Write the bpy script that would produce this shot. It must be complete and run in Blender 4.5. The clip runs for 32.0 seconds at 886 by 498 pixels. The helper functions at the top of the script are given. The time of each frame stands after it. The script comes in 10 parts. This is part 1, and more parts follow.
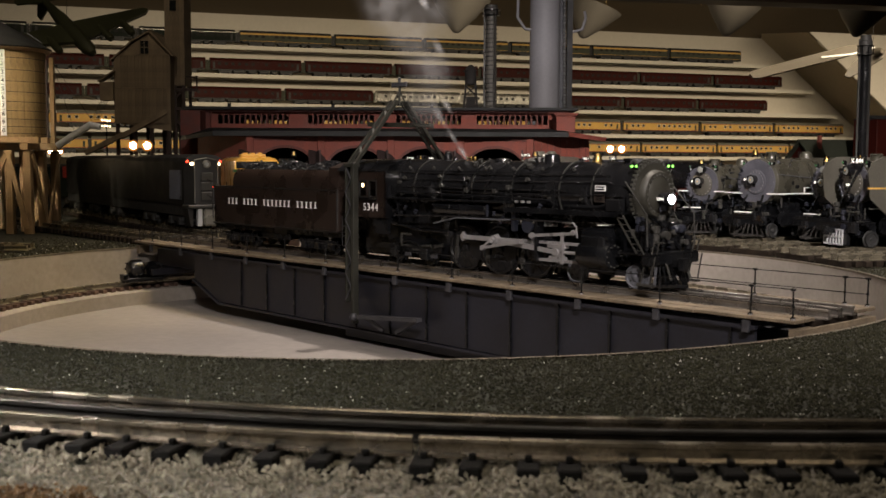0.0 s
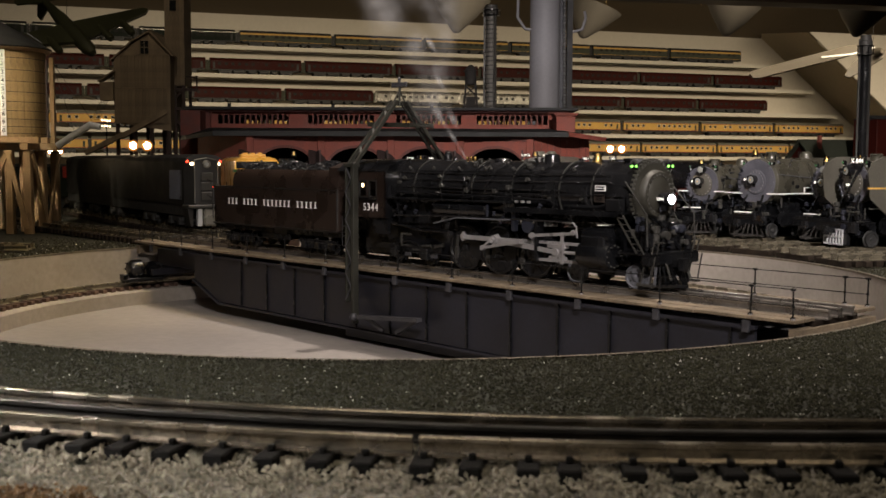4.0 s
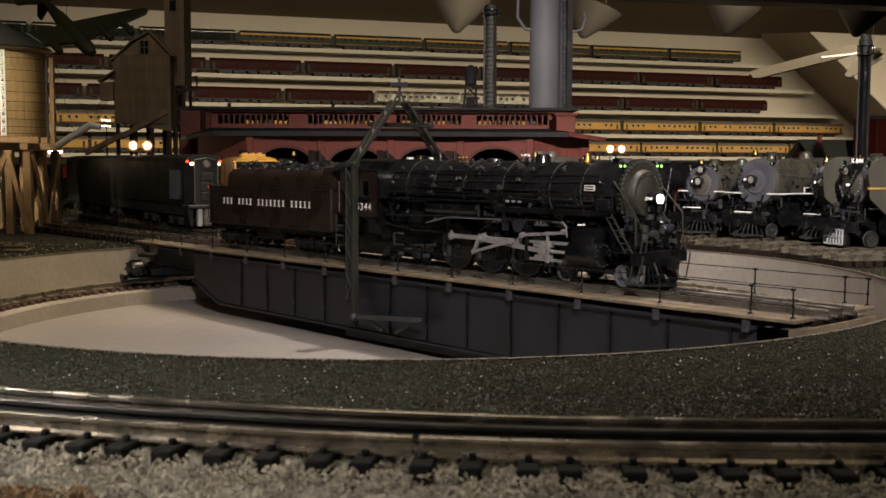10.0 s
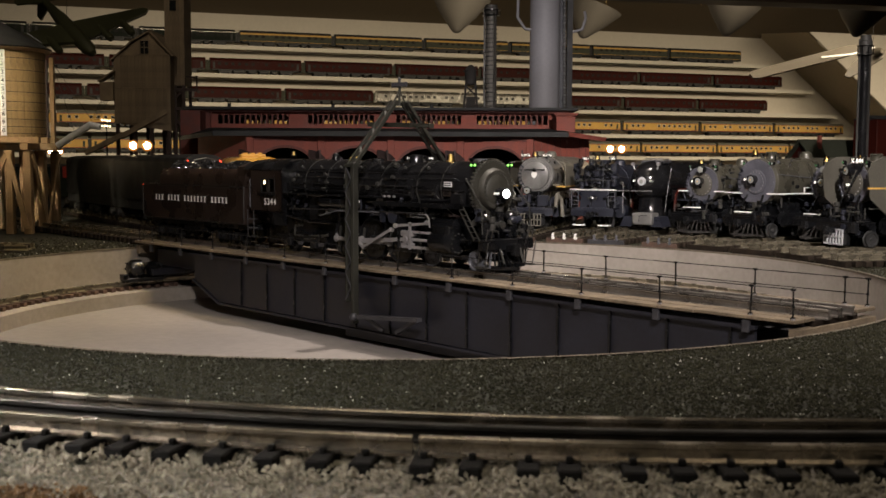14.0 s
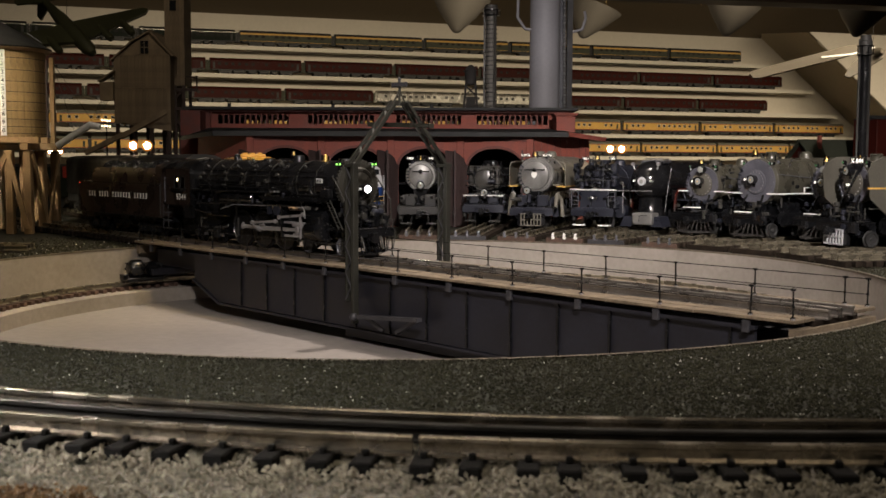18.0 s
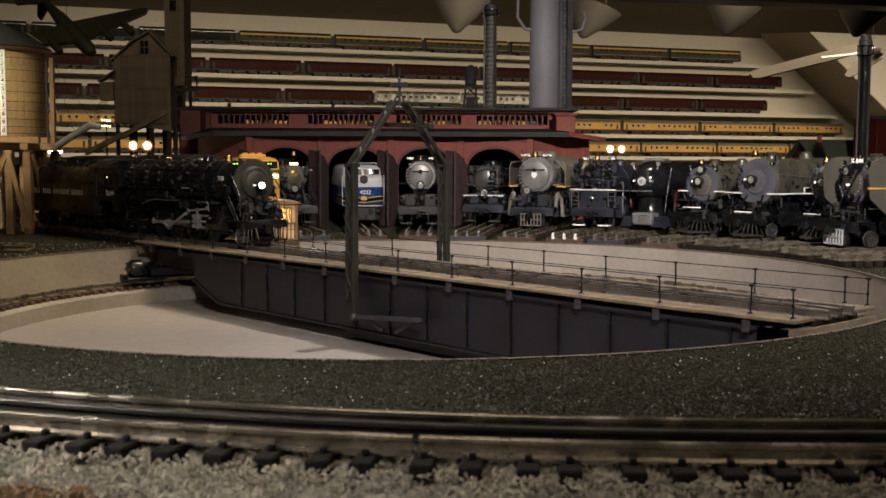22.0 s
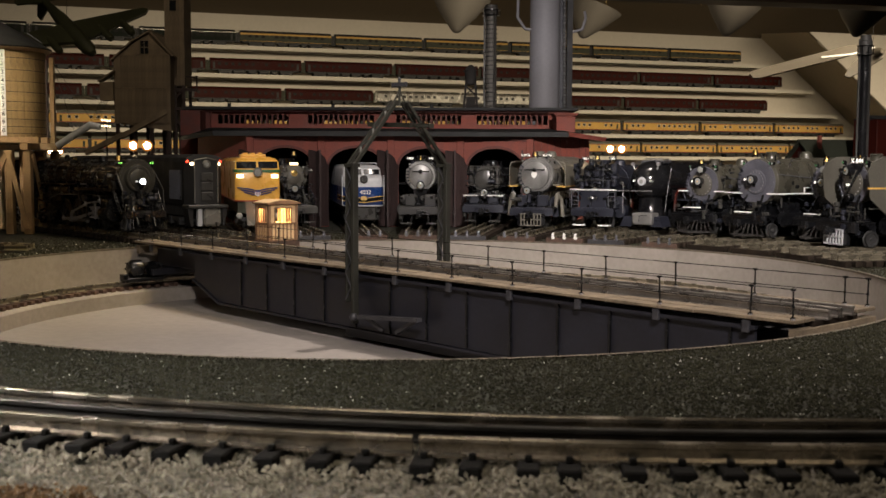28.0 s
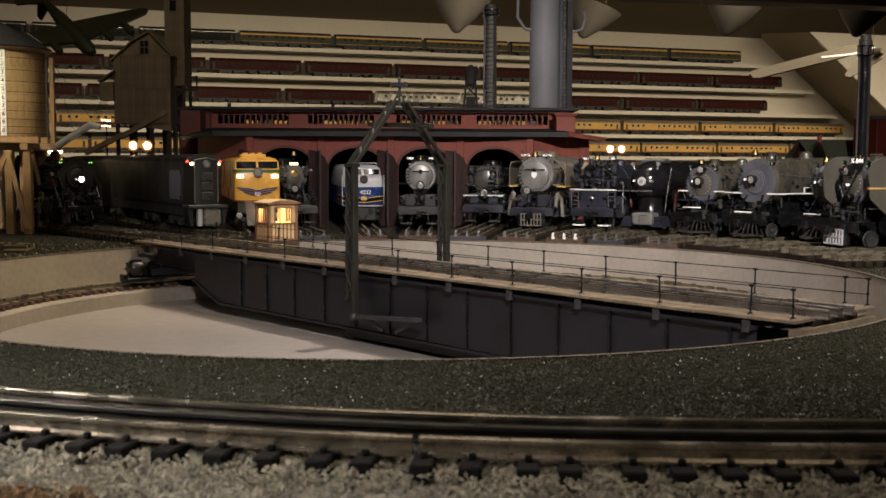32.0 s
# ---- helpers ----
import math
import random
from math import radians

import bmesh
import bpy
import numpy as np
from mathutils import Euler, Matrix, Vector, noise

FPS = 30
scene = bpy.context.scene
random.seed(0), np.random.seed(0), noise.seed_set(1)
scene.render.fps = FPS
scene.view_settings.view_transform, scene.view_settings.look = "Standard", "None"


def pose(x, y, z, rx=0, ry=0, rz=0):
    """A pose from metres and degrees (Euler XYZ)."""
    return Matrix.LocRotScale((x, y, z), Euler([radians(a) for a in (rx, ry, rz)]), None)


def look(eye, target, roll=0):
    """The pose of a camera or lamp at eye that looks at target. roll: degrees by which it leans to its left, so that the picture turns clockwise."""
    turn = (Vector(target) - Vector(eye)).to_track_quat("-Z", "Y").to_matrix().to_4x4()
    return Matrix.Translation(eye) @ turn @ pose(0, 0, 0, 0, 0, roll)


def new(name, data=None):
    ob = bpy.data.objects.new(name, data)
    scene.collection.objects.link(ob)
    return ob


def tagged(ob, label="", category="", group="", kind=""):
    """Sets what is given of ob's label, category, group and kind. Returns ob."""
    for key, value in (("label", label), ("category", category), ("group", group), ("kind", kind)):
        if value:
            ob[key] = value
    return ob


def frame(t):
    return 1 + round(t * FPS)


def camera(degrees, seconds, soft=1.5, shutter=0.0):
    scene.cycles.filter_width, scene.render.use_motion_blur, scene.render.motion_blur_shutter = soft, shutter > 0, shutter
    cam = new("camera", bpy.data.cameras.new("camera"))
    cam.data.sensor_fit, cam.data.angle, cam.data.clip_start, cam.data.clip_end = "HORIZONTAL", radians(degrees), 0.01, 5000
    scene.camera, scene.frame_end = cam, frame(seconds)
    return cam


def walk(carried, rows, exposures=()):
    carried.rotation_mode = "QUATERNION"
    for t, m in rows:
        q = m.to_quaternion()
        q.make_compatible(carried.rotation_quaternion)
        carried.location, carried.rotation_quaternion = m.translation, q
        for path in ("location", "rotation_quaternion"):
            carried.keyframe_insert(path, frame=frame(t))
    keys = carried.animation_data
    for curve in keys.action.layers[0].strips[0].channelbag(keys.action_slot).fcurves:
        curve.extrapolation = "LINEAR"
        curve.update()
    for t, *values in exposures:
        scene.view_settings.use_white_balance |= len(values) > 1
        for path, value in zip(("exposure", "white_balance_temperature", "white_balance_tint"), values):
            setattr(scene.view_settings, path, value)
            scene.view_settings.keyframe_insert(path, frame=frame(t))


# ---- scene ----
# A three-rail O-scale layout: the layout's ground is z = 0, x to the right, y away from the camera.
cam = camera(44.774, 32.0)
EYE = pose(0, 0, 0.108, 90 - 4.599) @ pose(0, 0, 0, 0, 0, 0.221)
walk(cam, [(0.0, EYE), (32.0, EYE)])
cam.data.dof.use_dof = True
cam.data.dof.focus_distance = 1.30
cam.data.dof.aperture_fstop = 40.0

# ---- light: dim warm room, unseen spots over the layout, added fill lamps ----
scene.view_settings.exposure = 0.06
world = bpy.data.worlds.new("room_air")
world.use_nodes = True
scene.world = world
world.node_tree.nodes["Background"].inputs[0].default_value = (1.0, 0.82, 0.58, 1)
world.node_tree.nodes["Background"].inputs[1].default_value = 0.028


# a long unseen strip lamp, added to light the shelf wall evenly
WALL_LIGHT, WALL_AIM = (1.15, 3.95, 0.86), (0.40, 6.23, -0.50)


def lamp(name, eye, target, size, watts, colour, cone):
    data = bpy.data.lights.new(name, "AREA")
    data.shape, data.size, data.energy, data.color = "DISK", size, watts, colour
    data.spread = radians(cone)
    ob = new(name, data)
    ob.matrix_world = look(eye, target)
    return ob


lamp("ceiling_spot", (0.30, 1.32, 1.62), (0.02, 0.98, 0), 0.07, 2.9, (1.0, 0.86, 0.75), 62)
# unseen broad lamp added as soft fill over the pit
lamp("fill_pit", (0.02, 1.12, 1.66), (0.00, 0.99, 0), 0.70, 0.9, (1.0, 0.86, 0.76), 62)
lamp("ceiling_spot_front", (0.15, -0.70, 1.05), (0.34, 1.58, 0.09), 0.06, 3.8, (1.0, 0.90, 0.85), 40)
lamp("ceiling_spot_left", (-0.90, 0.30, 1.00), (-0.700, 1.62, 0.19), 0.05, 0.21, (1.0, 0.84, 0.60), 11)
lamp("ceiling_spot_pit", (0.30, 0.75, 1.45), (-0.50, 1.22, -0.01), 0.06, 0.30, (1.0, 0.74, 0.34), 24)
# unseen lamp behind the camera, added as soft fill for dark sides
lamp("fill_room", (0.60, -1.20, 1.70), (0.60, -1.00, 0.0), 0.8, 6.4, (1.0, 0.86, 0.66), 160)
lamp("ceiling_spot_track", (-1.30, 0.05, 1.05), (-0.30, 0.40, 0.0), 0.12, 1.25, (1.0, 0.94, 0.90), 22)
# two unseen lamps added to brighten bomber, coaling tower and column
lamp("fill_back", (-0.50, 1.20, 1.50), (-0.92, 2.75, 0.36), 0.10, 0.5, (1.0, 0.82, 0.56), 50)
lamp("fill_column", (0.05, 1.50, 1.55), (0.30, 3.20, 0.42), 0.08, 0.145, (1.0, 0.92, 0.94), 17)
# unseen wide lamp added as fill for the foreground
lamp("fill_overhead", (-0.30, 0.25, 1.70), (-0.30, 0.26, 0), 0.8, 2.6, (1.0, 0.84, 0.62), 160)
shelf_light = lamp("fill_shelves", WALL_LIGHT, WALL_AIM, 5.4, 25.5, (1.0, 0.82, 0.58), 84)
shelf_light.data.shape, shelf_light.data.size_y = "RECTANGLE", 0.2

# ---- materials ----


def surface(name, base, rough=0.6, metal=0.0, var=0.18, scale=40.0, fine=500.0, bump=0.25, depth=0.0004,
            second=None, spread=0.0, specular=0.5, coat=0.0):
    """Two scales of noise over a base colour, a fine relief, and a change from piece to piece (spread)."""
    m = bpy.data.materials.new(name)
    m.use_nodes = True
    nt = m.node_tree
    nd, ln = nt.nodes, nt.links
    bs = nd["Principled BSDF"]
    tc = nd.new("ShaderNodeTexCoord")
    n1, n2 = nd.new("ShaderNodeTexNoise"), nd.new("ShaderNodeTexNoise")
    n1.inputs["Scale"].default_value, n1.inputs["Detail"].default_value = scale, 5
    n2.inputs["Scale"].default_value, n2.inputs["Detail"].default_value = fine, 3
    for n in (n1, n2):
        ln.new(tc.outputs["Object"], n.inputs["Vector"])
    ramp = nd.new("ShaderNodeMapRange")
    ramp.inputs[1].default_value, ramp.inputs[2].default_value = 0.35, 0.68
    ln.new(n1.outputs["Fac"], ramp.inputs[0])
    mix = nd.new("ShaderNodeMix")
    mix.data_type = "RGBA"
    dark = tuple(c * (1 - var) for c in base)
    light = second or tuple(min(1, c * (1 + var)) for c in base)
    mix.inputs[6].default_value, mix.inputs[7].default_value = (*dark, 1), (*light, 1)
    ln.new(ramp.outputs[0], mix.inputs[0])
    hsv = nd.new("ShaderNodeHueSaturation")
    ln.new(mix.outputs[2], hsv.inputs["Color"])
    val = nd.new("ShaderNodeMapRange")
    val.inputs[1].default_value, val.inputs[2].default_value = 0.3, 0.7
    val.inputs[3].default_value, val.inputs[4].default_value = 1 - var * 0.7, 1 + var * 0.7
    ln.new(n2.outputs["Fac"], val.inputs[0])
    if spread:
        info = nd.new("ShaderNodeObjectInfo")
        r = nd.new("ShaderNodeMapRange")
        r.inputs[3].default_value, r.inputs[4].default_value = 1 - spread, 1 + spread
        ln.new(info.outputs["Random"], r.inputs[0])
        mul = nd.new("ShaderNodeMath")
        mul.operation = "MULTIPLY"
        ln.new(val.outputs[0], mul.inputs[0])
        ln.new(r.outputs[0], mul.inputs[1])
        ln.new(mul.outputs[0], hsv.inputs["Value"])
    else:
        ln.new(val.outputs[0], hsv.inputs["Value"])
    ln.new(hsv.outputs[0], bs.inputs["Base Color"])
    rr = nd.new("ShaderNodeMapRange")
    rr.inputs[1].default_value, rr.inputs[2].default_value = 0.3, 0.7
    rr.inputs[3].default_value, rr.inputs[4].default_value = max(0.03, rough - 0.12), min(1, rough + 0.12)
    ln.new(n1.outputs["Fac"], rr.inputs[0])
    ln.new(rr.outputs[0], bs.inputs["Roughness"])
    bs.inputs["Metallic"].default_value = metal
    bs.inputs["Specular IOR Level"].default_value = specular
    if coat:
        bs.inputs["Coat Weight"].default_value = coat
    if bump:
        b = nd.new("ShaderNodeBump")
        b.inputs["Strength"].default_value, b.inputs["Distance"].default_value = bump, depth
        ln.new(n2.outputs["Fac"], b.inputs["Height"])
        ln.new(b.outputs[0], bs.inputs["Normal"])
    return m


def glow(name, colour, strength):
    m = bpy.data.materials.new(name)
    m.use_nodes = True
    b = m.node_tree.nodes["Principled BSDF"]
    b.inputs["Base Color"].default_value = (*colour, 1)
    b.inputs["Emission Color"].default_value = (*colour, 1)
    b.inputs["Emission Strength"].default_value = strength
    return m


def glass(name, colour, rough=0.05, alpha=0.35):
    m = bpy.data.materials.new(name)
    m.use_nodes = True
    b = m.node_tree.nodes["Principled BSDF"]
    b.inputs["Base Color"].default_value = (*colour, 1)
    b.inputs["Roughness"].default_value = rough
    b.inputs["Alpha"].default_value = alpha
    return m


def globe_glare():
    """Thin globe whose amber glow puts the glare round the bulb into the glass."""
    m = bpy.data.materials.new("globe_glare")
    m.use_nodes = True
    nt = m.node_tree
    nt.nodes.remove(nt.nodes["Principled BSDF"])
    em, tr, mx = (nt.nodes.new("ShaderNode" + k) for k in ("Emission", "BsdfTransparent", "MixShader"))
    em.inputs["Color"].default_value, em.inputs["Strength"].default_value = (1.0, 0.36, 0.07, 1), 0.9
    mx.inputs[0].default_value = 0.35
    nt.links.new(tr.outputs[0], mx.inputs[1])
    nt.links.new(em.outputs[0], mx.inputs[2])
    nt.links.new(mx.outputs[0], nt.nodes["Material Output"].inputs["Surface"])
    return m


M = dict(
    cinder=surface("black_cinder", (0.018, 0.0175, 0.009), 0.85, var=0.5, scale=120, fine=1500, bump=0.8, depth=0.0008),
    cinder_grain=surface("cinder_grain", (0.027, 0.026, 0.015), 0.7, specular=0.15, var=0.5, scale=300, fine=2500, bump=0.3),
    grey_stone=surface("grey_stone", (0.245, 0.225, 0.175), 0.9, var=0.4, scale=160, fine=1400, bump=0.6),
    grey_bed=surface("grey_bed", (0.19, 0.175, 0.145), 0.9, var=0.4, scale=200, fine=1400, bump=0.6),
    plaster=surface("pit_plaster", (0.285, 0.254, 0.224), 0.85, var=0.12, scale=14, fine=160, bump=0.15),
    pit_floor=surface("pit_floor_paint", (0.25, 0.228, 0.215), 0.75, var=0.10, scale=9, fine=120, bump=0.12),
    cork=surface("cork_edge", (0.11, 0.09, 0.066), 0.95, var=0.4, scale=200, fine=900, bump=0.6),
    tie=surface("stained_tie", (0.020, 0.0145, 0.0105), 0.9, specular=0.12, var=0.35, scale=120, fine=900, spread=0.25),
    tie_black=surface("black_tie", (0.008, 0.0075, 0.007), 0.85, specular=0.12, var=0.3, scale=150, fine=900, spread=0.15),
    tie_brown=surface("brown_tie", (0.085, 0.05, 0.036), 0.85, var=0.35, scale=150, fine=900, spread=0.25),
    rail=surface("rail_steel", (0.42, 0.39, 0.36), 0.30, 0.9, var=0.25, scale=60, fine=600, bump=0.1),
    rail_dark=surface("rail_blackened", (0.03, 0.028, 0.025), 0.45, 0.6, var=0.3, scale=60, fine=600, bump=0.1),
    rail_bronze=surface("rail_bronze", (0.25, 0.222, 0.165), 0.28, 0.68, var=0.3, scale=60, fine=600, bump=0.1),
    bridge_grey=surface("bridge_paint", (0.0125, 0.013, 0.0195), 0.5, 0.0, var=0.25, scale=30, fine=300, bump=0.12),
    bridge_tag=surface("bracket_paint", (0.040, 0.040, 0.046), 0.5, 0.0, var=0.25, scale=60, fine=300),
    deck_wood=surface("deck_wood", (0.155, 0.120, 0.080), 0.85, var=0.3, scale=70, fine=900, bump=0.4, spread=0.18),
    gantry=surface("gantry_paint", (0.019, 0.019, 0.014), 0.62, 0.0, var=0.3, scale=60, fine=500),
    loco_black=surface("engine_black", (0.0055, 0.0058, 0.0068), 0.24, 0.0, var=0.35, scale=50, fine=700, bump=0.08, depth=0.0002),
    loco_satin=surface("engine_satin", (0.0085, 0.0086, 0.0095), 0.20, 0.0, specular=0.48, var=0.3, scale=50, fine=700, bump=0.06, depth=0.0002),
    loco_brown=surface("tender_brown_black", (0.020, 0.0132, 0.0106), 0.30, 0.0, var=0.25, scale=40, fine=700, bump=0.06, depth=0.0002),
    graphite=surface("smokebox_graphite", (0.044, 0.043, 0.040), 0.34, 0.2, var=0.25, scale=60, fine=700, bump=0.1, depth=0.0002),
    silver=surface("smokebox_silver", (0.18, 0.178, 0.172), 0.42, 0.35, var=0.2, scale=60, fine=700, bump=0.1, depth=0.0002),
    lavender=surface("smokebox_grey", (0.085, 0.085, 0.103), 0.42, 0.1, var=0.2, scale=60, fine=700, bump=0.1, depth=0.0002),
    boiler_olive=surface("boiler_olive_grey", (0.050, 0.047, 0.036), 0.30, 0.0, var=0.25, scale=60, fine=700, bump=0.1, depth=0.0002),
    greyman=surface("two_tone_grey", (0.13, 0.122, 0.10), 0.45, 0.0, var=0.12, scale=40, fine=600, bump=0.06, depth=0.0002),
    bluegrey=surface("pilot_blue_grey", (0.018, 0.0200, 0.0300), 0.36, 0.1, var=0.25, scale=60, fine=700, bump=0.1, depth=0.0002),
    steel=surface("bright_rod_steel", (0.32, 0.31, 0.316), 0.36, 0.45, var=0.15, scale=100, fine=900, bump=0.05),
    wheel_grey=surface("wheel_grey", (0.13, 0.135, 0.155), 0.38, 0.4, var=0.2, scale=90, fine=700, bump=0.08),
    white=surface("white_paint", (0.75, 0.75, 0.73), 0.5, var=0.08, scale=60, fine=500, bump=0.05),
    brass=surface("brass", (0.75, 0.52, 0.18), 0.25, 1.0, var=0.15, scale=90, fine=700, bump=0.05),
    yellow=surface("armour_yellow", (0.78, 0.42, 0.075), 0.32, var=0.06, scale=30, fine=300, bump=0.04, coat=0.3),
    car_yellow=surface("coach_yellow", (0.60, 0.37, 0.10), 0.55, specular=0.15, var=0.08, scale=20, fine=200, bump=0.03),
    car_grey=surface("coach_grey", (0.068, 0.072, 0.054), 0.6, specular=0.06, var=0.12, scale=20, fine=200, bump=0.03),
    car_maroon=surface("coach_maroon", (0.040, 0.0075, 0.005), 0.5, specular=0.06, var=0.15, scale=20, fine=200, bump=0.03),
    car_green=surface("coach_green", (0.014, 0.018, 0.014), 0.6, specular=0.06, var=0.15, scale=20, fine=200, bump=0.03),
    car_silver=surface("coach_silver", (0.26, 0.25, 0.22), 0.28, 0.5, var=0.12, scale=20, fine=200, bump=0.03),
    truck_black=surface("truck_black", (0.02, 0.02, 0.02), 0.6, var=0.25, scale=80, fine=500),
    window_dark=surface("window_dark", (0.012, 0.013, 0.015), 0.12, var=0.2, scale=80, fine=500, bump=0),
    blue=surface("engine_blue", (0.015, 0.045, 0.17), 0.32, var=0.1, scale=30, fine=300, bump=0.04, coat=0.3),
    eng_white=surface("engine_white", (0.42, 0.43, 0.45), 0.35, var=0.06, scale=30, fine=300, bump=0.04),
    eng_grey=surface("engine_grey", (0.011, 0.0105, 0.010), 0.55, var=0.15, scale=30, fine=300, bump=0.06),
    green=surface("trim_green", (0.02, 0.10, 0.03), 0.4, var=0.1, scale=30, fine=300),
    red=surface("red_paint", (0.32, 0.03, 0.02), 0.45, var=0.15, scale=30, fine=300),
    brick=surface("roundhouse_brick", (0.180, 0.045, 0.031), 0.75, var=0.18, scale=50, fine=420, bump=0.3),
    brick_dark=surface("roundhouse_trim_and_shade", (0.10, 0.025, 0.018), 0.7, var=0.2, scale=50, fine=420, bump=0.25),
    slate=surface("roof_felt", (0.016, 0.0165, 0.017), 0.8, var=0.25, scale=40, fine=400, bump=0.3),
    # even near-black, used inside the roundhouse, on the roof tank and pilots
    dull_black=surface("near_black_matte", (0.012, 0.010, 0.009), 0.9, var=0.3, scale=30, fine=300),
    door_brown=surface("door_brown", (0.030, 0.016, 0.015), 0.7, var=0.25, scale=60, fine=500, spread=0.2),
    tank_wood=surface("tank_wood", (0.32, 0.220, 0.100), 0.7, var=0.22, scale=60, fine=700, bump=0.35, spread=0.14),
    leg_wood=surface("leg_wood", (0.32, 0.205, 0.10), 0.75, var=0.22, scale=50, fine=700, bump=0.35, spread=0.12),
    band=surface("iron_band", (0.04, 0.03, 0.025), 0.55, 0.4, var=0.25, scale=80, fine=500),
    coal_board=surface("coaling_board", (0.17, 0.130, 0.092), 0.85, var=0.22, scale=40, fine=500, bump=0.35, spread=0.14),
    booth_trim=surface("booth_trim_brown", (0.25, 0.14, 0.075), 0.6, var=0.2, scale=70, fine=700, bump=0.2, spread=0.08),
    booth_wood=surface("booth_wood", (0.74, 0.53, 0.29), 0.65, var=0.15, scale=70, fine=700, bump=0.2, spread=0.08),
    wall_paint=surface("room_wall_paint", (0.66, 0.61, 0.52), 0.85, var=0.04, scale=2, fine=60, bump=0.05),
    # the shade the ceiling lies in is put into this colour
    ceiling_dimmed=surface("ceiling_dimmed", (0.135, 0.104, 0.064), 0.9, var=0.06, scale=2, fine=60, bump=0.05),
    beam_wood=surface("beam_wood", (0.07, 0.045, 0.03), 0.7, var=0.2, scale=9, fine=120, bump=0.2),
    shelf_paint=surface("shelf_paint", (0.68, 0.64, 0.55), 0.75, var=0.05, scale=5, fine=90, bump=0.05),
    carpet=surface("room_carpet", (0.10, 0.08, 0.06), 0.95, var=0.15, scale=8, fine=300, bump=0.3),
    fascia=surface("layout_fascia", (0.05, 0.05, 0.045), 0.7, var=0.15, scale=8, fine=120),
    post_grey=surface("column_grey", (0.265, 0.258, 0.268), 0.55, var=0.06, scale=8, fine=150, bump=0.06),
    olive=surface("aircraft_olive", (0.036, 0.038, 0.018), 0.6, var=0.2, scale=20, fine=200),
    beige=surface("aircraft_beige", (0.075, 0.062, 0.044), 0.6, var=0.1, scale=15, fine=150),
    coal=surface("coal_lumps", (0.012, 0.012, 0.013), 0.22, var=0.4, scale=200, fine=900, bump=0.3),
    spout_silver=surface("spout_silver", (0.85, 0.84, 0.80), 0.40, 0.1, var=0.08, scale=60, fine=500, bump=0.04),
    globe=globe_glare(),
    stack_iron=surface("stack_iron", (0.085, 0.078, 0.068), 0.6, var=0.25, scale=60, fine=500, bump=0.2),
    stack_ring=surface("stack_ring", (0.035, 0.033, 0.030), 0.6, var=0.25, scale=60, fine=500),
    lamp_on=glow("bulb_warm", (1.0, 0.74, 0.42), 45.0),
    head_on=glow("headlight_white", (1.0, 0.97, 0.92), 60.0),
    class_green=glow("class_lamp_green", (0.30, 1.0, 0.14), 1.6),
    warm_glow=glow("warm_lamps_and_gap", (1.0, 0.75, 0.42), 6.0),
    red_glow=glow("marker_red", (1.0, 0.05, 0.02), 4.0),
    quartz=surface("glassy_grain", (0.55, 0.54, 0.50), 0.15, var=0.2, scale=90, fine=700, bump=0),
    roof_green=surface("green_shingle", (0.030, 0.034, 0.020), 0.8, var=0.2, scale=60, fine=500),
    turf=surface("rusty_turf", (0.13, 0.075, 0.03), 0.9, var=0.4, scale=200, fine=900),
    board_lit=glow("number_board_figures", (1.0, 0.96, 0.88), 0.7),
    rail_fore=surface("rail_worn_steel", (0.30, 0.265, 0.215), 0.24, 0.82, var=0.35, scale=60, fine=600, bump=0.1),
    door_olive=surface("smokebox_olive", (0.030, 0.0285, 0.0225), 0.5, 0.0, var=0.22, scale=60, fine=700, bump=0.1, depth=0.0002),
    lens=surface("lamp_lens", (0.35, 0.36, 0.34), 0.12, 0.3, var=0.1, scale=90, fine=500, bump=0),
    coach_glass=surface("coach_glass", (0.014, 0.013, 0.012), 0.5, specular=0.15, var=0.2, scale=80, fine=500, bump=0),
    car_roof=surface("coach_roof_grey", (0.17, 0.165, 0.13), 0.65, specular=0.15, var=0.12, scale=20, fine=200, bump=0.03),
    slope_paint=surface("slope_paint", (0.68, 0.61, 0.48), 0.9, var=0.06, scale=2, fine=60, bump=0.05),
    deflector=surface("deflector_grey", (0.078, 0.073, 0.060), 0.45, var=0.15, scale=40, fine=500, bump=0.08),
    # pale cone glass darkened: the dimness it hangs in is put into colour
    shade=surface("frosted_dimmed", (0.078, 0.071, 0.062), 0.6, var=0.05, scale=10, fine=100),
)

# ---- mesh helpers ----
I4 = Matrix.Identity(4)


def quadbox(bm, x0, x1, y0, y1, z0, z1, m=I4, bevel=0.0):
    p = [m @ Vector(v) for v in ((x0, y0, z0), (x1, y0, z0), (x1, y1, z0), (x0, y1, z0),
                                 (x0, y0, z1), (x1, y0, z1), (x1, y1, z1), (x0, y1, z1))]
    v = [bm.verts.new(q) for q in p]
    fs = [bm.faces.new([v[i] for i in q]) for q in
          ((0, 3, 2, 1), (4, 5, 6, 7), (0, 1, 5, 4), (1, 2, 6, 5), (2, 3, 7, 6), (3, 0, 4, 7))]
    if bevel:
        es = list({e for f in fs for e in f.edges})
        bmesh.ops.bevel(bm, geom=es, offset=bevel, segments=1, affect="EDGES")
    return fs


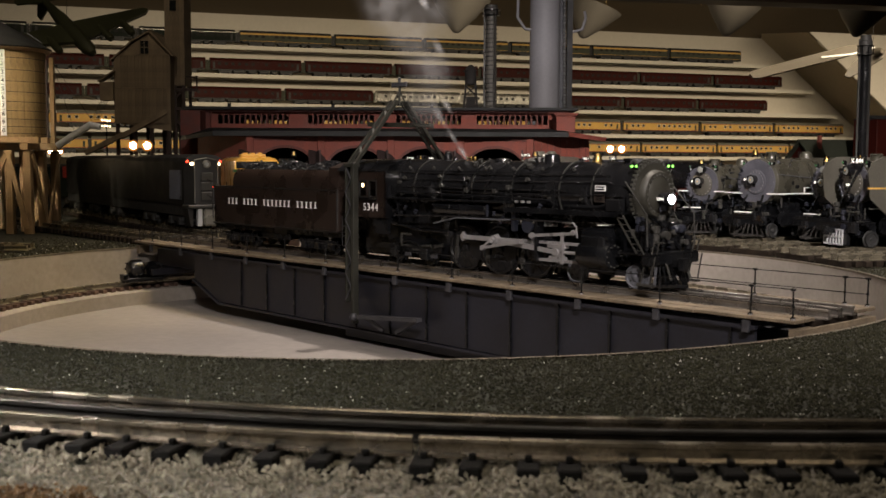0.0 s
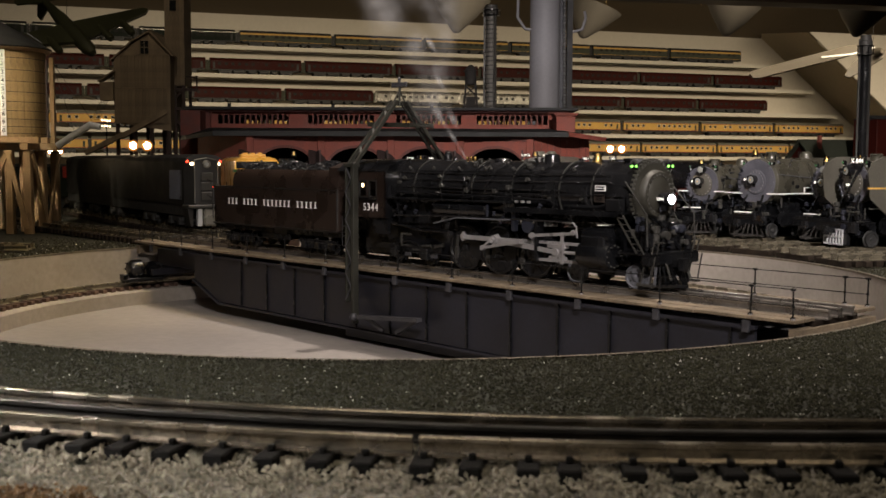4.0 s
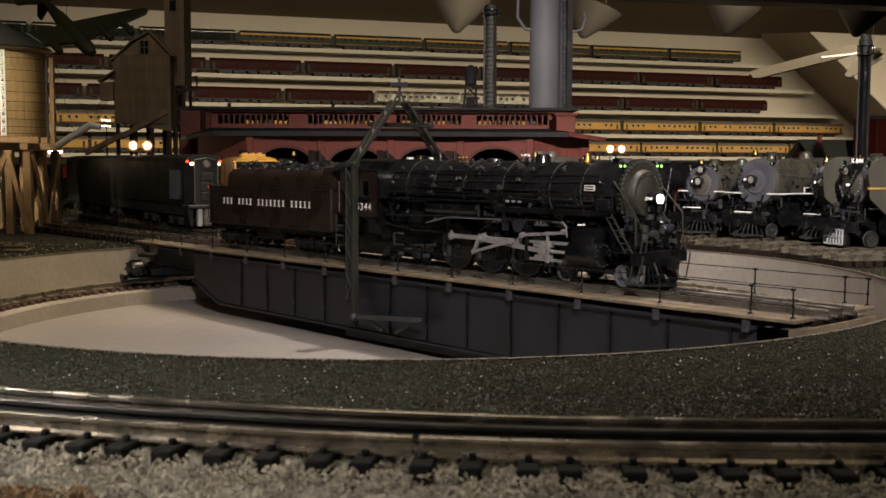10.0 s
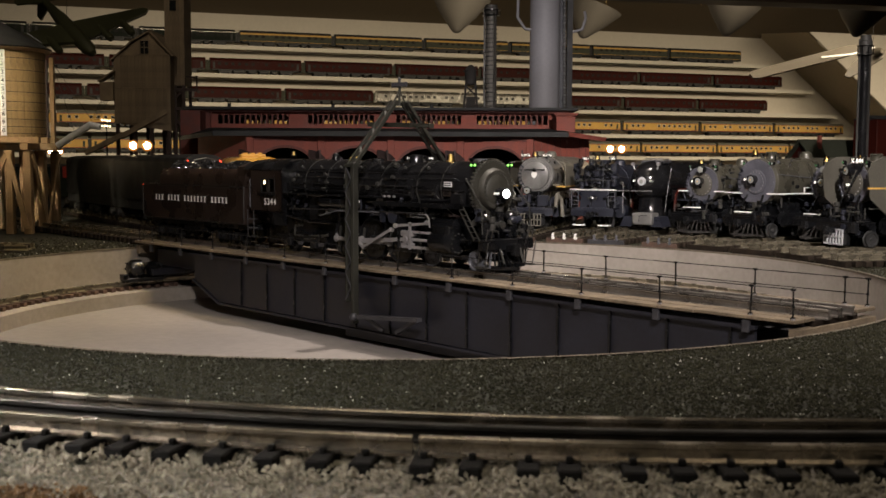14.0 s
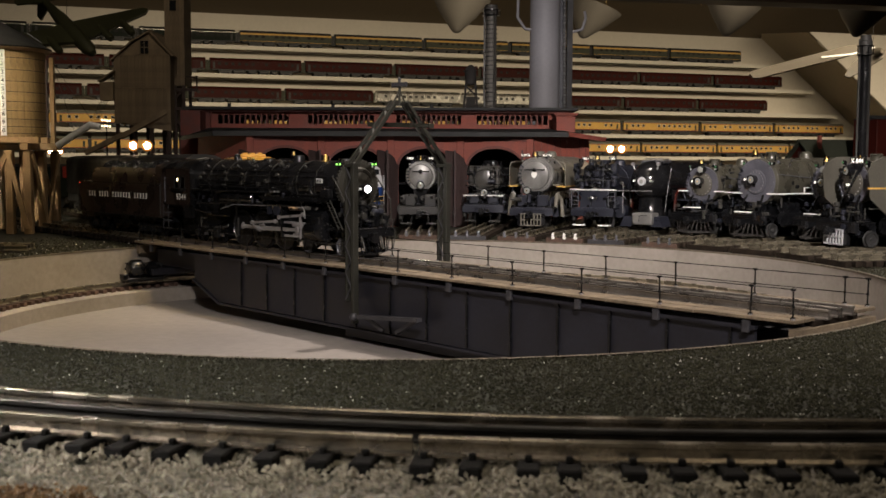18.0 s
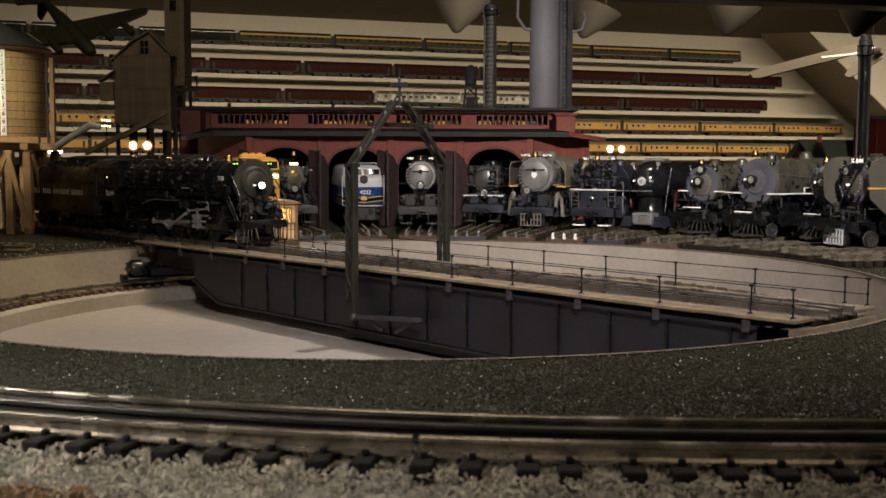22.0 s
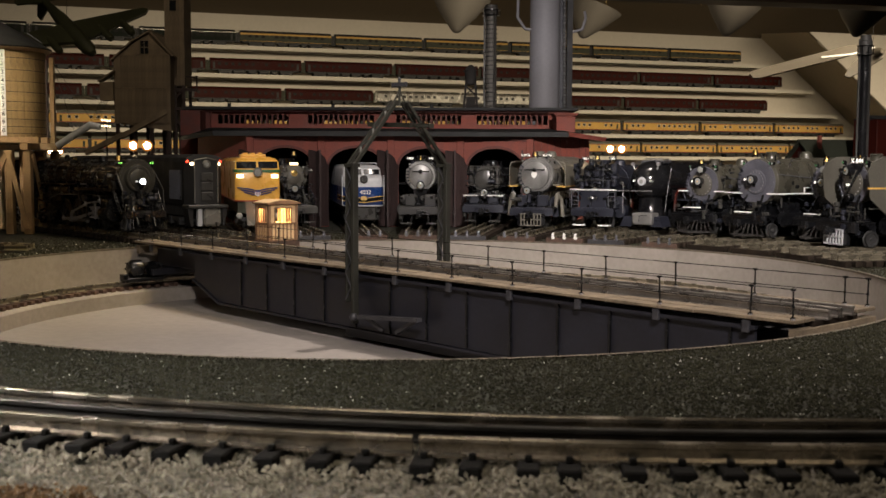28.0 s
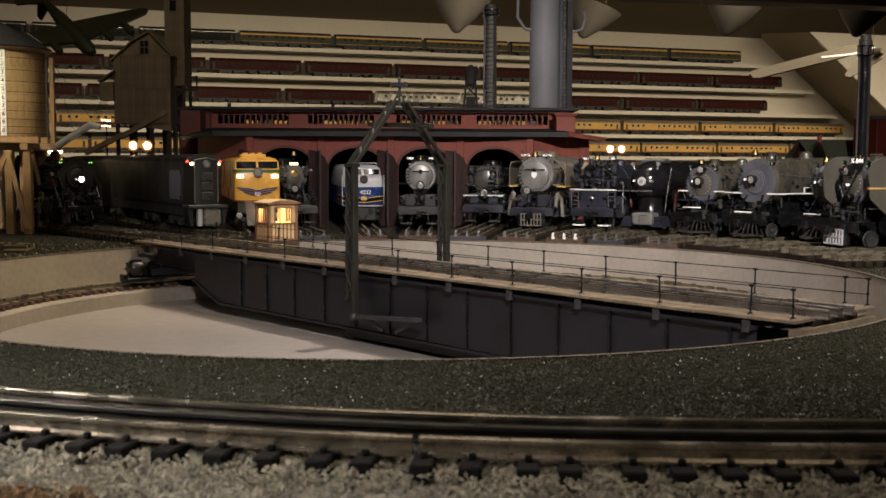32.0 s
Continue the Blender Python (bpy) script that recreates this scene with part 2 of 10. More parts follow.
def bar(bm, a, b, w, h=None, up=(0, 0, 1)):
    """A square bar from a to b, w wide and h high."""
    a, b = Vector(a), Vector(b)
    d = (b - a)
    n = d.normalized()
    up = Vector(up)
    if abs(n.dot(up)) > 0.99:
        up = Vector((1, 0, 0))
    s = n.cross(up).normalized()
    t = s.cross(n)
    h = h or w
    m = Matrix((s, n, t)).transposed().to_4x4()
    m.translation = a
    quadbox(bm, -w / 2, w / 2, 0, d.length, -h / 2, h / 2, m)


def tube(bm, a, b, r0, r1=None, seg=12, caps=True):
    a, b = Vector(a), Vector(b)
    r1 = r0 if r1 is None else r1
    n = (b - a).normalized()
    q = n.to_track_quat("Z", "Y")
    ra, rb = [], []
    for i in range(seg):
        t = 2 * math.pi * i / seg
        o = q @ Vector((math.cos(t), math.sin(t), 0))
        ra.append(bm.verts.new(a + o * r0))
        rb.append(bm.verts.new(b + o * r1))
    for i in range(seg):
        j = (i + 1) % seg
        bm.faces.new((ra[i], ra[j], rb[j], rb[i]))
    if caps:
        bm.faces.new(list(reversed(ra)))
        bm.faces.new(rb)


def lathe(bm, axis_from, axis_to, profile, seg=24):
    """Turn a profile of (distance along, radius) round the axis; the ends are closed."""
    a, b = Vector(axis_from), Vector(axis_to)
    n = (b - a).normalized()
    q = n.to_track_quat("Z", "Y")
    rings = []
    for d, r in profile:
        ring = []
        for i in range(seg):
            t = 2 * math.pi * i / seg
            ring.append(bm.verts.new(a + n * d + q @ Vector((math.cos(t) * r, math.sin(t) * r, 0))))
        rings.append(ring)
    for p, o in zip(rings, rings[1:]):
        for i in range(seg):
            j = (i + 1) % seg
            bm.faces.new((p[i], p[j], o[j], o[i]))
    bm.faces.new(list(reversed(rings[0])))
    bm.faces.new(rings[-1])


def prism(bm, pts, d0, d1, m=I4):
    """A polygon of (u, v), pushed from d0 to d1 along the third axis of m."""
    a = [bm.verts.new(m @ Vector((p[0], p[1], d0))) for p in pts]
    b = [bm.verts.new(m @ Vector((p[0], p[1], d1))) for p in pts]
    n = len(pts)
    bm.faces.new(list(reversed(a)))
    bm.faces.new(b)
    for i in range(n):
        j = (i + 1) % n
        bm.faces.new((a[i], a[j], b[j], b[i]))


def wire(bm, pts, r, seg=6):
    for a, b in zip(pts, pts[1:]):
        tube(bm, a, b, r, seg=seg)


def ball(bm, c, r, seg=12, rings=8, sq=(1, 1, 1)):
    res = bmesh.ops.create_uvsphere(bm, u_segments=seg, v_segments=rings, radius=r)
    for v in res["verts"]:
        v.co = Vector((v.co.x * sq[0], v.co.y * sq[1], v.co.z * sq[2])) + Vector(c)


# XZ drawing planes: u along x, v up, pushed along -y (so +d goes to -y)
XZ = Matrix(((1, 0, 0, 0), (0, 0, -1, 0), (0, 1, 0, 0), (0, 0, 0, 1)))
# YZ: u along y, v up, pushed along +x
YZ = Matrix(((0, 0, 1, 0), (1, 0, 0, 0), (0, 1, 0, 0), (0, 0, 0, 1)))


def mesh_of(name, bm, material, smooth=True, angle=35):
    bmesh.ops.recalc_face_normals(bm, faces=bm.faces[:])
    me = bpy.data.meshes.new(name)
    bm.to_mesh(me)
    bm.free()
    me.materials.append(M[material] if isinstance(material, str) else material)
    if smooth:
        me.polygons.foreach_set("use_smooth", [True] * len(me.polygons))
        me.set_sharp_from_angle(angle=radians(angle))
    return me


def part(name, bm, material, parent, label="", smooth=True):
    ob = new(name, mesh_of(name, bm, material, smooth))
    ob.parent = parent
    if label:
        tagged(ob, label)
    return ob


def piece(name, me, parent, m):
    """One more object on a shared mesh."""
    ob = new(name, me)
    ob.parent = parent
    ob.matrix_basis = m
    return ob


def thing(name, m, label, category, group="", kind=""):
    ob = new(name)
    ob.empty_display_size = 0.01
    ob.matrix_basis = m
    return tagged(ob, label, category, group, kind)


def setting(name, bm, material, label="", smooth=False):
    ob = new(name, mesh_of(name, bm, material, smooth))
    return tagged(ob, label, "", "", "structure")


def lettering(text, size, material, parent, m, name="lettering", spacing=1.0, depth=0.0002, label=""):
    cu = bpy.data.curves.new("text", "FONT")
    cu.body, cu.size, cu.extrude, cu.space_character = text, size, depth, spacing
    cu.align_x, cu.align_y = "CENTER", "CENTER"
    tmp = bpy.data.objects.new("text", cu)
    scene.collection.objects.link(tmp)
    dg = bpy.context.evaluated_depsgraph_get()
    me = bpy.data.meshes.new_from_object(tmp.evaluated_get(dg))
    bpy.data.objects.remove(tmp)
    me.materials.clear()
    me.materials.append(M[material])
    ob = new(name, me)
    ob.parent = parent
    ob.matrix_basis = m
    if label:
        tagged(ob, label)
    return ob


# ---- plan ----
CX, CY, PIT_R = -0.0422, 1.0340, 0.4564
RAIL_Z = 0.0143
HEAD = -47.915                      # heading of the bridge and of the running engine
PITCH = 8.6                         # degrees between stall tracks
FAR_END = HEAD + 180.0


def polar(r, deg, z=0.0):
    a = radians(deg)
    return Vector((CX + r * math.cos(a), CY + r * math.sin(a), z))


def stall(k):
    return FAR_END - PITCH * k


BRIDGE = pose(CX, CY, 0, 0, 0, HEAD)   # local x along the bridge to its near end, y away from the camera

# ---- sweeps ----
RAIL_PROFILE = ((-0.0032, 0.0), (0.0032, 0.0), (0.0032, 0.0008), (0.0007, 0.0014), (0.0007, 0.0042), (0.0015, 0.0047),
                (0.0015, 0.0060), (0.0011, 0.0064), (-0.0011, 0.0064), (-0.0015, 0.0060), (-0.0015, 0.0047),
                (-0.0007, 0.0042), (-0.0007, 0.0014), (-0.0032, 0.0008))


STALL_RAIL = tuple((x * 1.10, z) for x, z in RAIL_PROFILE)


def sweep(bm, pts, profile):
    """Carry a cross-section of (sideways, up) along a level line of points."""
    rings = []
    for i, p in enumerate(pts):
        a, b = Vector(pts[max(0, i - 1)]), Vector(pts[min(len(pts) - 1, i + 1)])
        d = (b - a)
        d.z = 0
        d.normalize()
        s = Vector((d.y, -d.x, 0))
        rings.append([bm.verts.new(Vector(p) + s * u + Vector((0, 0, v))) for u, v in profile])
    n = len(profile)
    for p, q in zip(rings, rings[1:]):
        for i in range(n):
            j = (i + 1) % n
            bm.faces.new((p[i], p[j], q[j], q[i]))
    bm.faces.new(list(reversed(rings[0])))
    bm.faces.new(rings[-1])


def ring_band(bm, r0, r1, z0, z1, a0, a1, n):
    """A surface between two circles round the pit's middle."""
    full = abs(a1 - a0) > 359.9
    m = n if full else n + 1
    va = [bm.verts.new(polar(r0, a0 + (a1 - a0) * i / n, z0)) for i in range(m)]
    vb = [bm.verts.new(polar(r1, a0 + (a1 - a0) * i / n, z1)) for i in range(m)]
    for i in range(n):
        j = (i + 1) % m
        bm.faces.new((va[i], va[j], vb[j], vb[i]))


# ---- room ----
WALL_A = 18.23
WALL = pose(-1.312, 5.5, 0, 0, 0, WALL_A)       # local x along the shelf wall, y through it
ROOF_Z = 0.86


def room():
    bm = bmesh.new()
    quadbox(bm, -5.0, 5.0, -3.0, 8.5, -1.06, -1.0)
    setting("floor", bm, "carpet", "dark carpeted floor of the room")
    bm = bmesh.new()
    quadbox(bm, -3.2, 5.2, 0.0, 0.12, -1.0, 2.2, WALL)
    setting("wall_back", bm, "wall_paint", "cream painted wall behind the shelves")
    bm = bmesh.new()
    quadbox(bm, -5.0, -4.88, -3.0, 8.5, -1.0, 2.2)
    setting("wall_left", bm, "wall_paint")
    bm = bmesh.new()
    quadbox(bm, 4.88, 5.0, -3.0, 8.5, -1.0, 2.2)
    setting("wall_right", bm, "wall_paint")
    bm = bmesh.new()
    quadbox(bm, -5.0, 5.0, -3.12, -3.0, -1.0, 2.2)
    setting("wall_front", bm, "wall_paint")
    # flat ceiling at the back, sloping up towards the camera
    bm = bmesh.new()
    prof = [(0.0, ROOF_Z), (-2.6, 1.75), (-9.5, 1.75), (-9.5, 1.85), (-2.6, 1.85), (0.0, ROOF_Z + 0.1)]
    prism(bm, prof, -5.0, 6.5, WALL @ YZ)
    setting("ceiling", bm, "ceiling_dimmed", "low sloping attic ceiling")


room()


def ground():
    bm = bmesh.new()
    n = 220
    rs = [PIT_R + 0.002, 0.475, 0.52, 0.58, 0.66, 0.78, 0.95, 1.2, 1.6, 2.3]
    for r0, r1 in zip(rs, rs[1:]):
        ring_band(bm, r0, r1, 0.0, 0.0, 0, 360, n)
    bmesh.ops.remove_doubles(bm, verts=bm.verts[:], dist=1e-5)
    ob = setting("ground", bm, "cinder", "black cinder ground of the layout")
    bm = bmesh.new()
    ring_band(bm, 2.3, 2.3, 0.0, -0.12, 0, 360, 90)
    setting("layout_edge", bm, "fascia", "dark fascia board round the layout")
    # pit wall, ledge, floor
    bm = bmesh.new()
    ring_band(bm, PIT_R, PIT_R, 0.0012, -0.0462, 0, 360, 180)
    setting("pit_wall", bm, "plaster", "pale plaster wall of the turntable pit", True)
    bm = bmesh.new()
    ring_band(bm, PIT_R + 0.0030, PIT_R - 0.0004, 0.0014, 0.0014, 0, 360, 180)
    ring_band(bm, PIT_R - 0.0004, PIT_R - 0.0004, 0.0014, -0.0006, 0, 360, 180)
    setting("pit_rim", bm, "cork", "brown cork edge round the pit", True)
    bm = bmesh.new()
    ring_band(bm, PIT_R + 0.002, 0.402, -0.0462, -0.0462, 0, 360, 180)
    ring_band(bm, 0.402, 0.399, -0.0462, -0.0475, 0, 360, 180)
    ring_band(bm, 0.399, 0.399, -0.0475, -0.064, 0, 360, 180)
    setting("pit_ledge", bm, "plaster", "plaster ledge under the ring rail", True)
    bm = bmesh.new()
    ring_band(bm, 0.402, 0.2, -0.0625, -0.0625, 0, 360, 120)
    ring_band(bm, 0.2, 0.01, -0.0625, -0.0625, 0, 360, 120)
    setting("pit_floor", bm, "pit_floor", "pale painted floor of the pit")


ground()


def ring_rail():
    t = thing("ring_rail", pose(CX, CY, -0.0462), "brown-tied ring rail on the ledge of the pit", "rail")
    bm = bmesh.new()
    pts = [polar(0.4285, i * 2.0, 0) - Vector((CX, CY, 0)) + Vector((0, 0, 0.0035)) for i in range(181)]
    sweep(bm, pts, RAIL_PROFILE)
    part("rail", bm, "rail_bronze", t)
    bm = bmesh.new()
    quadbox(bm, -0.0125, 0.0125, -0.0032, 0.0032, 0, 0.0042, bevel=0.0005)
    me = mesh_of("tie", bm, "tie_brown", False)
    n = 206
    for i in range(n):
        a = 360.0 * i / n
        if 183 < a < 200 or 240 < a < 350:      # hidden below the near rim
            continue
        piece("tie", me, t, pose(0, 0, 0, 0, 0, a) @ pose(0.4255, 0, 0, 0, 0, random.uniform(-2, 2)))


ring_rail()

# ---- foreground track ----
FT = Vector((0.125, 1.31, 0))
FT_R = 0.9565                      # radius of the middle rail
FT_TOP = 0.019


def fore(r, deg, z):
    a = radians(deg)
    return Vector((FT.x + r * math.cos(a), FT.y + r * math.sin(a), z))


def foreground_track():
    t = thing("curved_track", I4, "curved three-rail track with black ties on grey ballast", "track")
    base = FT_TOP - 0.0064
    for dr, mat in ((0.0165, "rail_fore"), (0.0, "rail_dark"), (-0.0165, "rail_fore")):
        # a joint in the outer rail
        spans = [(222.0, 262.05), (262.18, 312.0)] if dr > 0 else [(222.0, 312.0)]
        for a0, a1 in spans:
            bm = bmesh.new()
            k = 90
            sweep(bm, [fore(FT_R + dr, a0 + (a1 - a0) * i / k, base) for i in range(k + 1)], RAIL_PROFILE)
            part("rail", bm, mat, t, "blackened middle rail" if dr == 0 else "bright steel rail with a worn head")
    bm = bmesh.new()
    quadbox(bm, -0.0295, 0.0295, -0.0037, 0.0037, -0.0055, 0, bevel=0.0006)
    me = mesh_of("tie", bm, "tie_black", False)
    bm = bmesh.new()
    quadbox(bm, 0.0031, 0.0053, -0.0012, 0.0012, 0, 0.0022, bevel=0.0004)
    sp = mesh_of("rail_chair", bm, "tie_black", False)
    step = math.degrees(0.01635 / FT_R)
    a = 224.0
    while a < 311:
        m = pose(FT.x, FT.y, base, 0, 0, a + random.uniform(-0.12, 0.12)) @ pose(FT_R, 0, 0, 0, 0, random.uniform(-1.5, 1.5))
        tie = piece("tie", me, t, m)
        for o in (-0.0165, 0.0, 0.0165):
            piece("rail_chair", sp, tie, pose(o, 0, 0))
        a += step


foreground_track()

# ---- stall tracks and the lead ----


FAN = [0, 1.20, 2, 2.86, 4, 5, 6, 7, 8, 8.86, 10, 11, 12, 13, 14]   # tracks round the pit, in steps of PITCH
YELLOW_TRACK = pose(CX, CY, 0, 0, 0, stall(2)) @ pose(0.513, 0, 0, 0, 0, -10)


def stall_track(k, r1, name="stall_track"):
    skew = k == 2
    t = thing(name, YELLOW_TRACK if skew else pose(CX, CY, 0, 0, 0, stall(k)), "three-rail stall track with brown ties on cinders", "track", "stall tracks")
    r0 = -0.054 if skew else PIT_R + 0.002
    base = RAIL_Z - 0.0064
    for dy in (-0.016, 0.0, 0.016):
        bm = bmesh.new()
        sweep(bm, [(r0 + random.uniform(-0.003, 0.002), dy, base), (r1, dy, base)], STALL_RAIL)
        part("rail", bm, "rail_bronze", t)
    n = int((r1 - r0) / 0.0125)
    for i in range(n):
        piece("tie", TIE, t, pose(r0 + 0.004 + i * 0.0125 + random.uniform(-0.0008, 0.0008), 0, base, 0, 0, random.uniform(-2, 2)))
    return t


bm = bmesh.new()
quadbox(bm, -0.0038, 0.0038, -0.028, 0.028, -0.0062, 0, bevel=0.0005)
TIE = mesh_of("tie", bm, "tie", False)
for k in FAN:
    stall_track(k, {0: 1.6, 1.20: 1.32, 2: 0.42}.get(k, 0.9))

# ---- turntable bridge ----
DECK_Z = 0.0101


def turntable_bridge():
    t = thing("turntable_bridge", BRIDGE, "dark grey plate-girder turntable bridge with wooden deck and handrails", "turntable")
    half = 0.4495
    for y, name in ((-0.046, "girder"), (0.046, "girder")):
        bm = bmesh.new()
        prof = [(-0.312, 0.0035), (-0.312, -0.026), (-0.256, -0.048), (0.392, -0.048), (0.418, -0.034), (0.418, 0.0035)]
        m = XZ.copy()
        m.translation = (0, y + 0.0012, 0)
        prism(bm, prof, 0, 0.0024, m)
        g = part(name, bm, "bridge_grey", t, smooth=False)
        s = -1 if y < 0 else 1
        bm = bmesh.new()
        fl = [(-0.314, 0.0035), (-0.314, -0.0275), (-0.2565, -0.0498), (0.3925, -0.0498), (0.420, -0.0355), (0.420, 0.0035)]
        for a, b in zip(fl[1:], fl[2:-1]):
            bar(bm, (a[0], y, a[1]), (b[0], y, b[1]), 0.007, 0.0022)
        bar(bm, (-0.314, y, 0.0022), (0.420, y, 0.0022), 0.010, 0.0024)
        part("flange", bm, "bridge_grey", g)
        # thin stiffeners in black: the girder's dark shadow lines put into colour
        st = bmesh.new()
        quadbox(st, -0.0007, 0.0007, -0.0010, 0.0010, -0.0475, 0.001)
        me = mesh_of("stiffener", st, "loco_black", False)
        for i in range(-4, 9):
            piece("stiffener", me, g, pose(i * 0.0508 - 0.006, y + s * 0.0022, 0))
    # stepped bottom beam under the middle
    bm = bmesh.new()
    quadbox(bm, -0.030, 0.262, -0.042, -0.006, -0.0585, -0.0505)
    quadbox(bm, -0.030, 0.262, 0.006, 0.042, -0.0585, -0.0505)
    part("bottom_beam", bm, "bridge_grey", t, smooth=False)
    bm = bmesh.new()
    for x in (-0.26, -0.13, 0.0, 0.13, 0.26):
        quadbox(bm, x - 0.004, x + 0.004, -0.045, 0.045, -0.046, -0.002)
    quadbox(bm, -0.44, 0.44, -0.02, 0.02, -0.004, 0.003)
    part("cross_frames", bm, "bridge_grey", t, smooth=False)
    # deck: side walks of long boards, ties between
    bd = bmesh.new()
    quadbox(bd, -0.0356, 0.0356, -0.0062, 0.0062, -0.0024, 0, bevel=0.0004)
    me = mesh_of("deck_board", bd, "deck_wood", False)
    for y in (-0.0475, -0.0345, 0.0345, 0.0475):
        for i in range(12):
            x = -0.4495 + 0.0749 * (i + 0.5)
            b = piece("deck_board", me, t, pose(x, y + random.uniform(-0.0004, 0.0004), DECK_Z + random.uniform(-0.0003, 0.0002), 0, 0, random.uniform(-0.2, 0.2)))
            b.scale = (1.05, 1, 1)
    tb = bmesh.new()
    quadbox(tb, -0.0036, 0.0036, -0.0285, 0.0285, -0.0062, -0.0008, bevel=0.0005)
    me = mesh_of("tie", tb, "tie", False)
    for i in range(72):
        piece("tie", me, t, pose(-0.4455 + i * 0.01255, 0, RAIL_Z - 0.0056, 0, 0, random.uniform(-1.5, 1.5)))
    for y in (-0.016, 0, 0.016):
        bm = bmesh.new()
        sweep(bm, [(-0.4525, y, RAIL_Z - 0.0064), (0.4525, y, RAIL_Z - 0.0064)], RAIL_PROFILE)
        part("rail", bm, "rail", t)
    # brackets below the deck edge
    bk = bmesh.new()
    quadbox(bk, -0.0026, 0.0026, -0.0016, 0.0016, -0.0012, 0.0068, bevel=0.0003)
    me = mesh_of("bracket", bk, "bridge_tag", False)
    for s in (-1, 1):
        for i in range(6):
            for d in (-1, 1):
                piece("bracket", me, t, pose(d * (0.0537 + i * 0.0716) + 0.002, s * 0.0512, 0))
    # handrail posts and wires
    pb = bmesh.new()
    tube(pb, (0, 0, 0), (0, 0, 0.0195), 0.0006, seg=8)
    tube(pb, (0, 0, 0), (0, 0, 0.0016), 0.0017, seg=8)
    ball(pb, (0, 0, 0.0085), 0.0012, 8, 6)
    tube(pb, (0, 0, 0.0185), (0, 0, 0.0199), 0.0018, seg=8)
    me = mesh_of("handrail_post", pb, "loco_black")
    nb = bmesh.new()
    tube(nb, (0, 0, 0), (0, 0, 0.0009), 0.0013, seg=6)
    nut = mesh_of("nut", nb, "steel")
    for s, o in ((-1, 0.0), (1, 0.0)):
        if s < 0:
            xs = [0.4455] + [0.0565 + 0.0717 * i for i in range(5, -1, -1)] + [-0.0525 - 0.0717 * i for i in range(6)] + [-0.4455]
        else:
            xs = [0.4455] + [0.4290 - 0.0713 * i for i in range(13)]
        for x in xs:
            p = piece("handrail_post", me, t, pose(x, s * 0.0488, DECK_Z, random.uniform(-1.5, 1.5), random.uniform(-1.5, 1.5)))
            piece("nut", nut, p, pose(0.001, -0.0012, 0))
        for z in (0.0085, 0.0192):
            for lo, hi in ((xs[-1], -0.004), (0.010, 0.4455)):
                bm = bmesh.new()
                tube(bm, (lo, s * 0.0488, DECK_Z + z), (hi, s * 0.0488, DECK_Z + z), 0.00035, seg=6)
                part("handrail_wire", bm, "loco_black", t)
    # gantry over the middle
    LACE = {}
    for d in (-1, 1):
        bm = bmesh.new()
        bar(bm, (-0.0042 * d, 0, -0.00625), (0.0042 * d, 0, 0.00625), 0.0010, 0.0008)
        LACE[d] = mesh_of("lacing_bar", bm, "bridge_tag", False)
    for s in (-1, 1):
        y = s * 0.0575
        z0 = -0.0415 if s < 0 else 0.004
        bm = bmesh.new()
        quadbox(bm, 0.0022, 0.0070, y - 0.003, y + 0.003, z0, 0.1075, bevel=0.0004)
        quadbox(bm, -0.0062, -0.0046, y - 0.003, y + 0.003, max(z0, -0.022), 0.1045, bevel=0.0003)
        leg = part("gantry_leg", bm, "gantry", t)
        z = max(z0, -0.020)
        d = 1
        while z < 0.098:
            for side in (-0.0031, 0.0031):
                piece("lacing_bar", LACE[d], leg, pose(-0.0012, y + side, z + 0.00625))
            z += 0.0125
            d = -d
        # sloping upper half
        bm = bmesh.new()
        top = (0.0, s * 0.006, 0.166)
        low = (0.0, y, 0.105)
        bar(bm, (0.0045, low[1], low[2]), (0.0040, top[1], top[2]), 0.0030, 0.0030)
        bar(bm, (-0.0054, low[1], low[2]), (-0.0040, top[1], top[2]), 0.0024, 0.0030)
        up = part("gantry_rafter", bm, "gantry", t)
        for i in range(7):
            f0, f1 = i / 7, (i + 1) / 7
            pa = Vector(low).lerp(Vector(top), f0)
            pb2 = Vector(low).lerp(Vector(top), f1)
            d = 0.0046 if i % 2 else -0.0046
            bm = bmesh.new()
            bar(bm, pa + Vector((d, 0, 0)), pb2 + Vector((-d, 0, 0)), 0.0018, 0.0016)
            part("lacing_bar", bm, "gantry", up)
        bm = bmesh.new()
        quadbox(bm, -0.0068, 0.0078, y - 0.0038, y + 0.0038, 0.1035, 0.1065)
        part("knee_plate", bm, "gantry", t)
    bm = bmesh.new()
    bar(bm, (-0.030, 0.012, 0.1445), (0.033, 0.012, 0.1422), 0.006, 0.0042)
    bar(bm, (-0.030, -0.012, 0.1445), (0.033, -0.012, 0.1422), 0.006, 0.0042)
    for i in range(7):
        x = -0.027 + i * 0.010
        bar(bm, (x, -0.012, 0.1445 - i * 0.0004), (x, 0.012, 0.1445 - i * 0.0004), 0.002, 0.0014)
    part("gantry_walkway", bm, "gantry", t)
    bm = bmesh.new()
    tube(bm, (0, 0, 0.162), (0.0008, 0, 0.183), 0.0012, seg=8)
    for d in (-1, 1):
        tube(bm, (0, 0, 0.176), (0, d * 0.008, 0.164), 0.0007, seg=6)
    part("mast", bm, "gantry", t)
    bm = bmesh.new()
    quadbox(bm, -0.011, 0.011, -0.0012, 0.0012, 0.1795, 0.1838, bevel=0.0004)
    tube(bm, (0, 0, 0.1838), (0, 0, 0.1868), 0.0014, seg=8)
    ball(bm, (0, 0, 0.1872), 0.0017, 8, 6)
    part("collector_box", bm, "bridge_tag", t)
